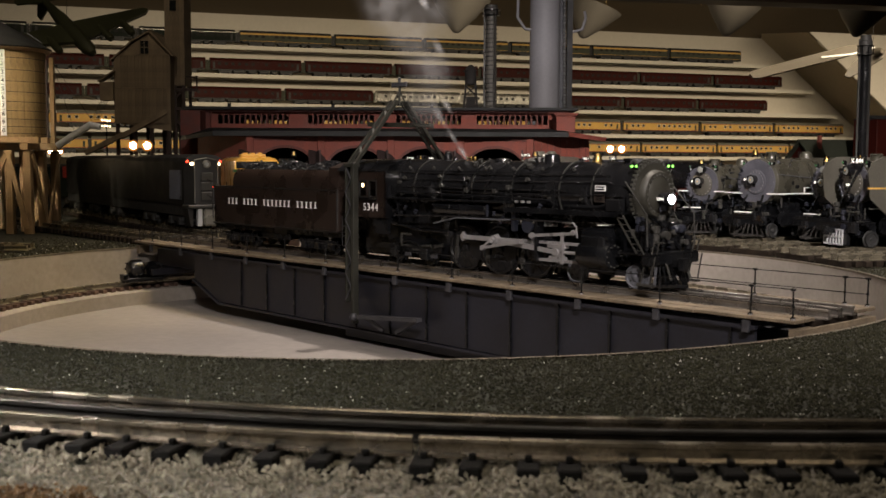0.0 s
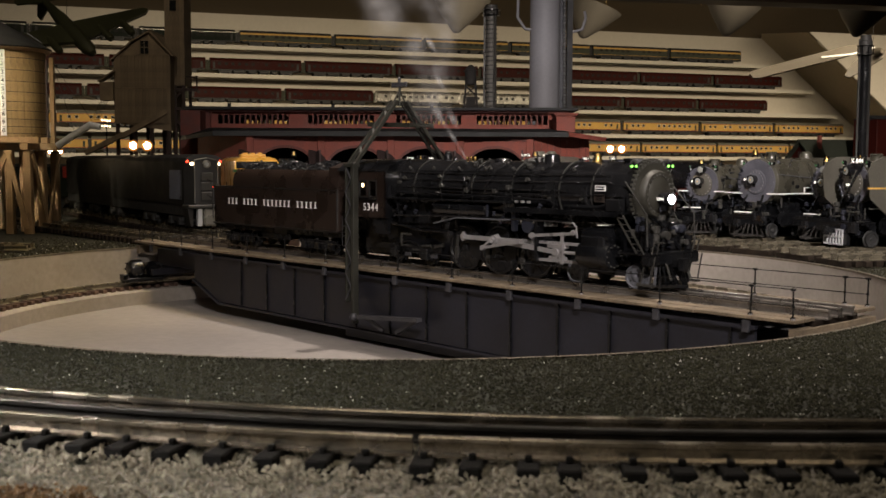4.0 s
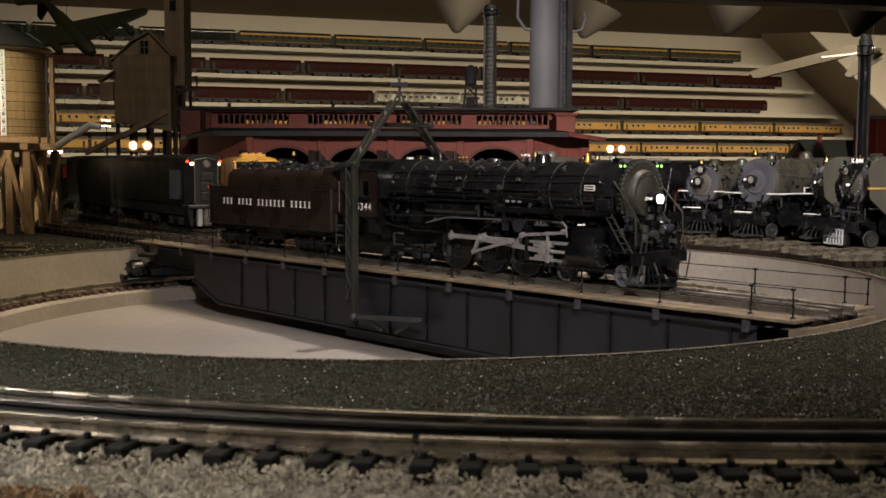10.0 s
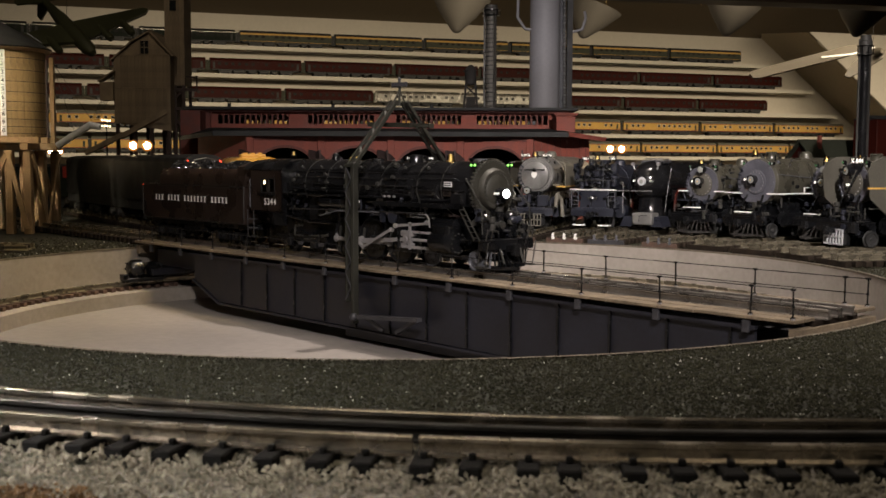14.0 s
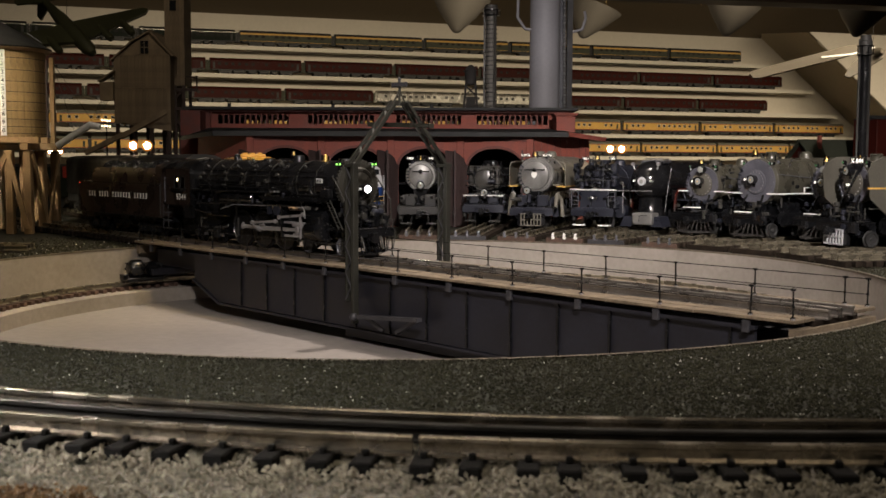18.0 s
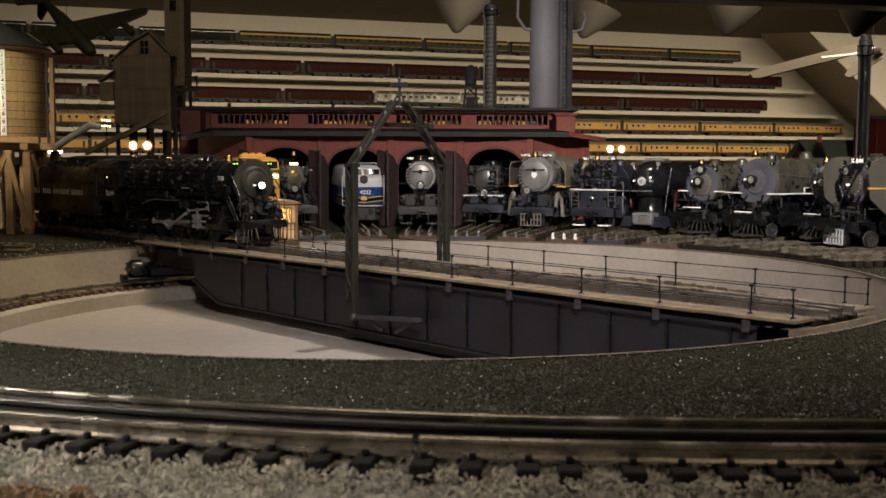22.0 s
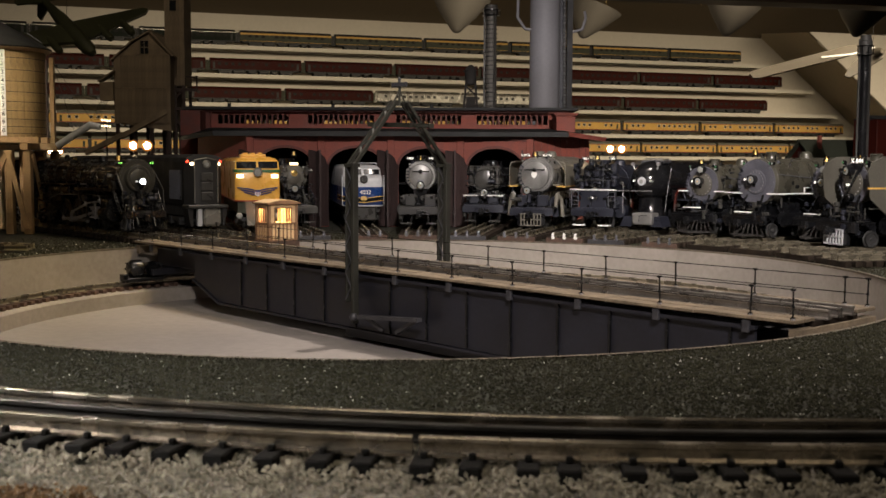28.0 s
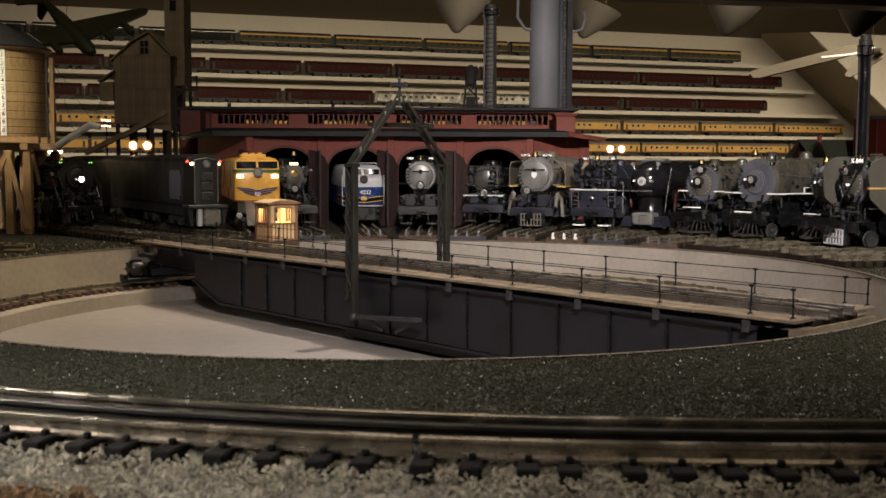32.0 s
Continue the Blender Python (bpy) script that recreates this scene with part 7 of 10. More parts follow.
def bomber():
    # nose points down to the right and towards the camera
    t = thing("model_aircraft", bomber_pose(), "dark olive four-engined model bomber hanging from the ceiling", "model aircraft")
    # local: -z is the nose, x the span, y up
    bm = bmesh.new()
    lathe(bm, (0, 0, 0.16), (0, 0, -1), [(0, 0.004), (0.06, 0.012), (0.14, 0.021), (0.24, 0.024), (0.31, 0.022), (0.335, 0.012), (0.34, 0.002)], 18)
    part("fuselage", bm, "olive", t)
    for s in (-1, 1):
        bm = bmesh.new()
        pts = [(0.015 * s, -0.110), (0.26 * s, -0.050), (0.275 * s, -0.035), (0.262 * s, -0.021), (0.015 * s, -0.010)]
        m = Matrix(((1, 0, 0, 0), (0, 0, 1, 0), (0, 1, 0, 0), (0, 0, 0, 1))) @ Matrix.Translation((0, 0, 0))
        prism(bm, pts, -0.006, 0.004, m)
        part("wing", bm, "olive", t)
        for d in (0.085, 0.160):
            bm = bmesh.new()
            lathe(bm, (d * s, -0.004, -0.055), (d * s, -0.004, -1), [(0, 0.004), (0.02, 0.011), (0.07, 0.012), (0.08, 0.010), (0.084, 0.003)], 14)
            part("engine", bm, "olive", t)
        bm = bmesh.new()
        prism(bm, [(0, 0.12), (0.085 * s, 0.135), (0.085 * s, 0.155), (0, 0.165)], -0.003, 0.003, m)
        part("tailplane", bm, "olive", t)
        bm = bmesh.new()
        tube(bm, (0.19 * s, 0.0045, -0.058), (0.19 * s, 0.0052, -0.058), 0.010, seg=5)
        part("roundel", bm, "lavender", t)
    bm = bmesh.new()
    prism(bm, [(0.10, 0.01), (0.165, 0.01), (0.17, 0.085), (0.145, 0.085)], -0.003, 0.003, Matrix(((0, 0, 1, 0), (0, 1, 0, 0), (1, 0, 0, 0), (0, 0, 0, 1))))
    part("fin", bm, "olive", t)
    bm = bmesh.new()
    inv = t.matrix_basis.inverted()
    wire(bm, [(0, 0.02, -0.02), inv @ Vector((-1.045, 3.0, ceiling_at(-1.045, 3.0) + 0.02))], 0.0008, 5)
    part("hanging_wire", bm, "loco_black", t)


bomber()


def glider():
    t = thing("model_aircraft", pose(1.560, 4.6, 0.545, 0, -13, 0), "tan model aeroplane with a long wing hanging from the ceiling", "model aircraft")
    edge = Matrix.Rotation(radians(62), 4, "X")
    bm = bmesh.new()
    prism(bm, [(-0.272, 0.000), (-0.262, -0.022), (-0.235, -0.028), (0.120, -0.020), (0.255, -0.008), (0.262, 0.010), (0.165, 0.030), (-0.20, 0.016), (-0.262, 0.012)], -0.005, 0.005, edge)
    part("wing", bm, "beige", t)
    bm = bmesh.new()
    bar(bm, (0.035, -0.012, 0.004), (0.165, -0.012, -0.012), 0.006, 0.007)
    bar(bm, (0.165, -0.012, -0.012), (0.262, -0.012, -0.004), 0.006, 0.007)
    part("leading_edge", bm, "white", t, "bright white leading edge")
    bm = bmesh.new()
    prism(bm, [(0.10, -0.105), (0.115, -0.120), (0.18, -0.105), (0.28, -0.065), (0.28, -0.035), (0.16, -0.050)], -0.004, 0.004, edge)
    part("lower_wing", bm, "beige", t)
    bm = bmesh.new()
    lathe(bm, (0.26, 0.17, -0.030), (0.26, -1, -0.030), [(0, 0.004), (0.10, 0.018), (0.22, 0.020), (0.26, 0.010)], 14)
    part("fuselage", bm, "beige", t)
    bm = bmesh.new()
    wire(bm, [(0.26, 0, 0), t.matrix_basis.inverted() @ Vector((1.813, 4.6, ceiling_at(1.813, 4.6) + 0.02))], 0.0008, 5)
    part("hanging_wire", bm, "loco_black", t)


glider()


# ---- far right: red hut and tank car behind the engines ----
def right_corner():
    t = thing("station_house", pose(0.752, 2.12, 0, 0, 0, 16), "dark red station house with green gabled roof and red chimney", "building")
    bm = bmesh.new()
    prism(bm, [(-0.040, 0), (0.040, 0), (0.040, 0.118), (0, 0.150), (-0.040, 0.118)], -0.055, 0.075, YZ)
    part("wall", bm, "car_maroon", t, smooth=False)
    for s in (-1, 1):
        bm = bmesh.new()
        bar(bm, (0.010, s * 0.052, 0.1110), (0.010, 0.0, 0.1545), 0.148, 0.003)
        part("roof", bm, "roof_green", t, "dull green shingle roof slope", smooth=False)
    bm = bmesh.new()
    quadbox(bm, -0.034, -0.027, -0.0235, -0.0165, 0.120, 0.163, bevel=0.0006)
    part("chimney", bm, "brick", t)
    bm = bmesh.new()
    quadbox(bm, -0.0565, -0.055, -0.012, 0.012, 0.112, 0.132)
    part("gable_window", bm, "door_brown", t)
    t = thing("freight_car", pose(0.92, 2.05, 0.0, 0, 0, 20), "dark red model box car behind the engines", "train car")
    bm = bmesh.new()
    quadbox(bm, -0.15, 0.15, -0.031, 0.031, 0.10, 0.19, bevel=0.001)
    part("body", bm, "car_maroon", t)
    bm = bmesh.new()
    prism(bm, [(-0.033, 0.19), (0.033, 0.19), (0, 0.198)], -0.152, 0.152, YZ)
    part("roof", bm, "slate", t)
    bm = bmesh.new()
    for x in (-0.09, -0.06, -0.03, 0.03, 0.06, 0.09):
        quadbox(bm, x - 0.001, x + 0.001, -0.0325, -0.031, 0.102, 0.188)
    part("rib", bm, "car_maroon", t)
    bm = bmesh.new()
    quadbox(bm, -0.12, 0.12, -0.024, 0.024, 0, 0.10)
    part("underframe", bm, "truck_black", t)
    bm = bmesh.new()
    for x, w in ((-0.10, 0.03), (-0.055, 0.04)):
        quadbox(bm, x, x + w, -0.0325, -0.0312, 0.160, 0.168)
    part("lettering_bar", bm, "lavender", t)


right_corner()


def back_left_filler():
    # box car added as a dark stand-in for unclear scenery here
    t = thing("freight_car", pose(-0.955, 2.48, 0, 0, 0, 6), "dark green box car added for the dark scenery behind the water tower", "train car")
    bm = bmesh.new()
    quadbox(bm, -0.130, 0.100, -0.031, 0.031, 0.026, 0.094, bevel=0.001)
    part("body", bm, "car_green", t)
    bm = bmesh.new()
    prism(bm, [(-0.033, 0.094), (0.033, 0.094), (0, 0.101)], -0.132, 0.102, YZ)
    part("roof", bm, "slate", t)
    for x in (-0.10, -0.06, -0.02, 0.02, 0.06):
        bm = bmesh.new()
        quadbox(bm, x - 0.001, x + 0.001, -0.0325, -0.031, 0.028, 0.092)
        part("rib", bm, "car_green", t)
    bm = bmesh.new()
    quadbox(bm, 0.085, 0.102, -0.0335, -0.0311, 0.070, 0.096)
    part("door", bm, "red", t, "red end door panel")
    for x in (-0.090, 0.060):
        bm = bmesh.new()
        quadbox(bm, x - 0.026, x + 0.026, -0.024, 0.024, 0.006, 0.026, bevel=0.002)
        tr = part("truck", bm, "truck_black", t)
        for d in (-0.016, 0.016):
            bm = bmesh.new()
            tube(bm, (x + d, -0.026, 0.0088), (x + d, 0.026, 0.0088), 0.0088, seg=14)
            part("wheel_set", bm, "truck_black", tr)


back_left_filler()

# ---- parked engines: x forward to the pit, origin at the pilot on the rail head ----
SHARED = {}


def shared(key, build, material, smooth=True):
    if key not in SHARED:
        bm = bmesh.new()
        build(bm)
        SHARED[key] = mesh_of(key.split(":")[0], bm, material, smooth)
    return SHARED[key]


def at_stall(k, r):
    return pose(CX, CY, RAIL_Z, 0, 0, stall(k)) @ pose(r, 0, 0, 0, 0, 180)


def simple_driver(bm):
    r = 0.019
    lathe(bm, (0, 0, 0), (0, -1, 0), [(-0.0035, r * 0.84), (-0.0035, r * 1.06), (-0.002, r * 1.06), (-0.0014, r), (0.002, r * 0.99), (0.002, r * 0.88), (0, r * 0.84)], 24)


def driver_spokes(bm):
    r = 0.019
    for i in range(12):
        a = 2 * math.pi * i / 12
        bar(bm, (0, 0, 0), (math.cos(a) * r * 0.88, 0, math.sin(a) * r * 0.88), 0.0014, 0.0016, (0, 1, 0))
    tube(bm, (0, -0.003, 0), (0, 0.002, 0), 0.003, seg=10)


def driver(t, m):
    w = piece("driving_wheel", shared("driving_wheel", simple_driver, "loco_satin"), t, m)
    piece("spokes", shared("spokes", driver_spokes, "loco_black"), w, I4)


def simple_pony(bm):
    r = 0.0090
    lathe(bm, (0, 0, 0), (0, -1, 0), [(-0.003, 0.002), (-0.003, r * 1.1), (-0.0018, r * 1.1), (-0.0012, r), (0.0018, r), (0.0018, r * 0.8), (0.0006, r * 0.7), (0.0006, r * 0.3), (0.002, r * 0.2)], 18)


def number_board(t, text, m, w=0.0125, h=0.0052, size=0.0050):
    bm = bmesh.new()
    quadbox(bm, -0.0008, 0.0, -w / 2, w / 2, -h / 2, h / 2, bevel=0.0003)
    b = part("number_board", bm, "loco_black", t, "black number board with white figures")
    b.matrix_basis = m
    lettering(text, size, "board_lit", b, pose(0.0003, 0, 0, 90, 0, 90), "figures")
    return b


def parked_steam(k, r, label, c=0.071, rad=0.0255, front="silver", shell="loco_satin", face_x=-0.030, headlight=(0.0, 0.094), lit=False,
                 boards=None, boards_z=0.0975, boards_y=0.016, pilot="bars", pilot_mat="loco_black", rail=None, deck="bluegrey", ring=None, bell=None,
                 hub=0.45, pumps=False, length=0.30, bolts=26, stack=True, plate=None, tubes=True, door_bar=False, flat=False, seed=1, steps="white"):
    t = thing("steam_locomotive", at_stall(k, r), label, "locomotive", "engines parked round the turntable")
    fx = face_x
    bm = bmesh.new()
    lathe(bm, (fx - 0.070, 0, c), (1, 0, c), [(0, rad), (0.066, rad), (0.0665, rad * 0.985), (0.070, rad * 0.96), (0.0702, rad * 0.80)], 40)
    part("smokebox", bm, front if ring is None else ring, t)
    bm = bmesh.new()
    lathe(bm, (fx - length, 0, c), (1, 0, c), [(0, rad * 1.06), (length - 0.12, rad * 1.05), (length - 0.0695, rad * 1.01)], 36)
    part("boiler", bm, shell, t)
    for i in range(5):
        x = fx - 0.072 - i * 0.040
        bm = bmesh.new()
        q = rad * (1.018 + 0.012 * min(i, 2))
        lathe(bm, (x, 0, c), (1, 0, c), [(0, q), (0, q + 0.0007), (0.0012, q + 0.0007), (0.0012, q)], 36)
        part("boiler_band", bm, shell, t)
    bm = bmesh.new()
    lathe(bm, (fx, 0, c), (1, 0, c), [(0, rad * 0.955), (0.0014, rad * 0.95), (0.0016, rad * 0.52), (0.0030, rad * 0.50), (0.0040, rad * 0.40), (0.0046, rad * 0.20), (0.0048, 0.001)] if flat else
          [(0, rad * 0.955), (0.0014, rad * 0.95), (0.0016, rad * 0.80), (0.0036, rad * 0.74), (0.0052, rad * 0.5), (0.0060, rad * 0.25), (0.0062, 0.001)], 40)
    d = part("smokebox_door", bm, front, t)
    if bolts:
        me = shared("bolt:" + front, lambda b: ball(b, (0, 0, 0), 0.0011, 6, 4), front)
        for i in range(bolts):
            a = 2 * math.pi * i / bolts
            piece("bolt", me, d, Matrix.Translation((fx + 0.0018, math.cos(a) * rad * 0.875, c + math.sin(a) * rad * 0.875)))
    if door_bar:
        bm = bmesh.new()
        bar(bm, (fx + 0.0065, -rad * 0.55, c + rad * 0.30), (fx + 0.0065, rad * 0.55, c + rad * 0.30), 0.0016, 0.0016)
        tube(bm, (fx + 0.004, 0, c + rad * 0.30), (fx + 0.0085, 0, c + rad * 0.30), 0.0030, seg=12)
        part("door_bar", bm, "loco_black", d)
    # hinges and grabs on the door edge
    bm = bmesh.new()
    for i in range(6):
        a = -0.6 + i * 0.24
        bar(bm, (fx + 0.0020, -math.cos(a) * rad * 0.98, c + math.sin(a) * rad * 0.98), (fx + 0.0034, -math.cos(a) * rad * 0.78, c + math.sin(a) * rad * 0.78), 0.0016, 0.0014)
    part("door_hinges", bm, "bluegrey", d)
    if hub:
        hy, hz = headlight
        bm = bmesh.new()
        lathe(bm, (fx + 0.003, hy, hz), (1, hy, hz), [(0, 0.0040), (0.001, 0.0056), (0.008, 0.0058), (0.0095, 0.0060), (0.0105, 0.0060), (0.0105, 0.0050), (0.0085, 0.0046)], 20)
        quadbox(bm, fx - 0.002, fx + 0.006, hy - 0.002, hy + 0.002, hz - 0.009, hz - 0.004)
        h = part("headlight", bm, "loco_black", t)
        bm = bmesh.new()
        lathe(bm, (fx + 0.0118, hy, hz), (1, hy, hz), [(0, 0.0047), (0.0008, 0.0044), (0.0014, 0.0020)], 18)
        part("lens", bm, "warm_glow" if lit else "lens", h, "lit lens" if lit else "clear glass lens")
        bm = bmesh.new()
        tube(bm, (fx + 0.0119, hy, hz), (fx + 0.0136, hy, hz), 0.0016, 0.0010, seg=8)
        part("bulb", bm, "brass", h)
    if plate:
        pt, py, pz = plate
        number_board(t, pt, pose(fx + 0.0085, py, pz), 0.0110, 0.0050, 0.0046)
    if boards:
        for s in (-1, 1):
            number_board(t, boards, pose(fx - 0.004, s * boards_y, boards_z, 0, 0, -s * 8))
    if bell:
        by, bz = bell
        bm = bmesh.new()
        lathe(bm, (fx + 0.004, by, bz), (fx + 0.004, by, 9), [(0, 0.0028), (0.001, 0.0025), (0.003, 0.0018), (0.0050, 0.0014), (0.0060, 0.0006)], 14)
        part("bell", bm, "brass", t, "polished brass bell")
        bm = bmesh.new()
        for s in (-1, 1):
            bar(bm, (fx + 0.004, by + s * 0.0036, bz - 0.003), (fx + 0.004, by + s * 0.0030, bz + 0.006), 0.0010)
        part("bell_yoke", bm, "loco_black", t)
    if stack:
        bm = bmesh.new()
        lathe(bm, (fx - 0.030, 0, c + rad - 0.003), (fx - 0.030, 0, 9), [(0, 0.0085), (0.003, 0.0068), (0.0085, 0.0066), (0.0105, 0.0074), (0.0115, 0.0060), (0.006, 0.0054)], 20)
        part("chimney", bm, shell, t)
        bm = bmesh.new()
        lathe(bm, (fx - 0.105, 0, c + rad - 0.002), (fx - 0.105, 0, 9), [(0, 0.0100), (0.004, 0.0085), (0.009, 0.0075), (0.0115, 0.004)], 20)
        part("steam_dome", bm, shell, t)
    # class lamps
    for s in (-1, 1):
        bm = bmesh.new()
        y, z = s * rad * 0.72, c + rad * 0.78
        tube(bm, (fx - 0.006, y, z), (fx - 0.001, y, z), 0.0019, seg=10)
        cl = part("class_lamp", bm, "loco_black", t)
        bm = bmesh.new()
        tube(bm, (fx - 0.001, y, z), (fx - 0.0002, y, z), 0.0014, seg=10)
        part("class_lens", bm, "lens", cl)
    # running boards, deck, cylinders
    for s in (-1, 1):
        bm = bmesh.new()
        ya, yb = sorted((s * 0.0330, s * 0.0190))
        quadbox(bm, fx - length, fx - 0.015, ya, yb, c - rad * 0.55, c - rad * 0.55 + 0.0018)
        part("running_board", bm, shell, t)
        bm = bmesh.new()
        lathe(bm, (fx - 0.052, s * 0.0265, 0.0235), (1, s * 0.0265, 0.0235), [(0, 0.007), (0.001, 0.0102), (0.030, 0.0102), (0.032, 0.0092), (0.033, 0.004)], 22)
        lathe(bm, (fx - 0.050, s * 0.0262, 0.0390), (1, s * 0.0262, 0.0390), [(0, 0.0055), (0.028, 0.0062), (0.029, 0.003)], 18)
        quadbox(bm, fx - 0.048, fx - 0.024, s * 0.0230 - 0.0085, s * 0.0230 + 0.0085, 0.0230, 0.0420, bevel=0.001)
        part("cylinder", bm, deck, t)
        bm = bmesh.new()
        wire(bm, [(fx - length + 0.02, s * rad * 1.06, c + 0.006), (fx - 0.06, s * rad * 1.03, c + 0.006), (fx - 0.004, s * rad * 0.96, c + 0.010)], 0.0006)
        part("side_handrail", bm, "wheel_grey", t)
        for i in range(4):
            driver(t, pose(fx - 0.085 - i * 0.041, s * 0.0185, 0.019, 0, 0, 0 if s < 0 else 180))
        piece("pony_wheel", shared("pony_wheel", simple_pony, "truck_black"), t, pose(fx - 0.010, s * 0.0185, 0.009, 0, 0, 0 if s < 0 else 180))
        piece("pony_wheel", SHARED["pony_wheel"], t, pose(fx - 0.062, s * 0.0185, 0.009, 0, 0, 0 if s < 0 else 180))
        bm = bmesh.new()
        quadbox(bm, fx - 0.210, fx - 0.085, s * 0.0240 - 0.0009, s * 0.0240 + 0.0009, 0.0105, 0.0140)
        quadbox(bm, fx - 0.130, fx - 0.060, s * 0.0268 - 0.0009, s * 0.0268 + 0.0009, 0.0195, 0.0230)
        part("side_rod", bm, "steel", t)
    bm = bmesh.new()
    quadbox(bm, fx - length, fx + 0.004, -0.0100, 0.0100, 0.0110, c - rad + 0.004)
    part("frame", bm, "loco_black", t)
    bm = bmesh.new()
    quadbox(bm, fx - 0.006, -0.006, -0.0300, 0.0300, 0.0270, 0.0295, bevel=0.0004)
    quadbox(bm, -0.011, -0.005, -0.0320, 0.0320, 0.0175, 0.0275, bevel=0.0006)
    part("pilot_deck", bm, deck, t)
    if pumps:
        for s in (-1, 1):
            bm = bmesh.new()
            quadbox(bm, fx + 0.004, fx + 0.016, s * 0.0145 - 0.0085, s * 0.0145 + 0.0085, 0.0300, 0.0470, bevel=0.001)
            quadbox(bm, fx + 0.016, fx + 0.0172, s * 0.0145 - 0.0065, s * 0.0145 + 0.0065, 0.0325, 0.0440, bevel=0.0004)
            part("pump_shield", bm, deck, t)
    else:
        bm = bmesh.new()
        for s in (-1, 1):
            bar(bm, (fx + 0.002, s * 0.012, c - rad * 0.55), (-0.012, s * 0.016, 0.0295), 0.0022, 0.0018)
        part("brace", bm, deck, t)
    rnd = random.Random(seed)
    mats = ("loco_black", "loco_black", "graphite", "graphite", "bluegrey", "bluegrey")
    for i in range(44):
        kind = rnd.choice(("pipe", "pipe", "bracket", "valve", "pump"))
        piece(kind, FIT[kind, rnd.choice(mats)], t, pose(rnd.uniform(fx, -0.006), rnd.uniform(-0.030, 0.030), rnd.uniform(0.016, 0.046), rnd.choice((0, 0, 90)), rnd.choice((0, 0, 90)), rnd.choice((0, 90))))
    for i in range(16):
        a = rnd.uniform(-0.3, math.pi + 0.3)
        kind = rnd.choice(("valve", "bracket", "pipe"))
        piece(kind, FIT[kind, rnd.choice(mats)], t, pose(fx - rnd.uniform(0.002, 0.060), math.cos(a) * rad * 1.03, c + math.sin(a) * rad * 1.03, 0, rnd.choice((0, 90)), rnd.uniform(0, 90)))
    for i in range(16):
        s = rnd.choice((-1, 1))
        piece("pipe", FIT["pipe", rnd.choice(mats)], t, pose(fx - rnd.uniform(0.0, 0.10), s * rnd.uniform(0.026, 0.034), rnd.uniform(0.012, 0.055), rnd.choice((0, 30)), rnd.choice((0, 90, 60)), 0))
    # coupler and hose
    bm = bmesh.new()
    quadbox(bm, -0.008, 0.006, -0.0034, 0.0034, 0.0165, 0.0230, bevel=0.0006)
    quadbox(bm, 0.004, 0.009, -0.0046, 0.0026, 0.0145, 0.0245, bevel=0.0008)
    part("coupler", bm, "loco_black", t)
    if pilot == "bars":
        bm = bmesh.new()
        prism(bm, [(0.010, -0.004), (0.010, 0.004), (-0.012, 0.0260), (-0.014, 0.0260), (-0.014, -0.0260), (-0.012, -0.0260)], 0.0030, 0.0050)
        p = part("pilot", bm, pilot_mat, t, "slatted pilot")
        for i in range(11):
            f = (i - 5) / 5
            bm = bmesh.new()
            bar(bm, (-0.006, f * 0.022, 0.0190), (0.009 - 0.021 * abs(f), f * 0.0255, 0.0040), 0.0012, 0.0016)
            part("pilot_bar", bm, pilot_mat, p)
    elif pilot == "grille":
        bm = bmesh.new()
        for z in (0.0030, 0.0110, 0.0195):
            quadbox(bm, -0.004, -0.002, -0.0150, 0.0150, z, z + 0.0016)
        p = part("pilot", bm, pilot_mat, t, "pale cast pilot with slots")
        g = shared("pilot_slat:" + pilot_mat, lambda b: quadbox(b, -0.0040, -0.0022, -0.0008, 0.0008, 0.003, 0.0205), pilot_mat, False)
        for i in range(7):
            piece("pilot_slat", g, p, pose(0, -0.0145 + i * 0.00483, 0))
        bm = bmesh.new()
        quadbox(bm, -0.009, -0.0045, -0.0200, 0.0200, 0.0030, 0.0205)
        part("pilot_backing", bm, "loco_black", p)
    elif pilot == "steps":
        for s in (-1, 1):
            bm = bmesh.new()
            quadbox(bm, -0.010, 0.000, s * 0.0190 - 0.0085, s * 0.0190 + 0.0085, 0.0040, 0.0058)
            part("footboard", bm, steps, t, "white-edged footboard" if steps == "white" else "")
            bm = bmesh.new()
            for d in (-0.007, 0.007):
                bar(bm, (-0.006, s * 0.0190 + d, 0.005), (-0.007, s * 0.0190 + d, 0.0200), 0.0012)
            part("hanger", bm, "loco_black", t)
    if rail:
        zz, wdt = rail
        bm = bmesh.new()
        wire(bm, [(-0.008, -wdt, 0.0290), (-0.008, -wdt, zz), (-0.008, wdt, zz), (-0.008, wdt, 0.0290)], 0.0005)
        part("deck_rail_post", bm, deck, t)
        bm = bmesh.new()
        quadbox(bm, -0.0092, -0.0076, -wdt, wdt, zz - 0.0009, zz + 0.0009)
        part("deck_rail", bm, "white", t, "white deck handrail")
    # cab
    bm = bmesh.new()
    o = [(-0.0325, 0.042), (-0.0325, 0.086), (-0.020, 0.0955), (0, 0.099), (0.020, 0.0955), (0.0325, 0.086), (0.0325, 0.042)]
    prism(bm, o, fx - length - 0.050, fx - length + 0.004, YZ)
    part("cab", bm, shell, t)
    return t


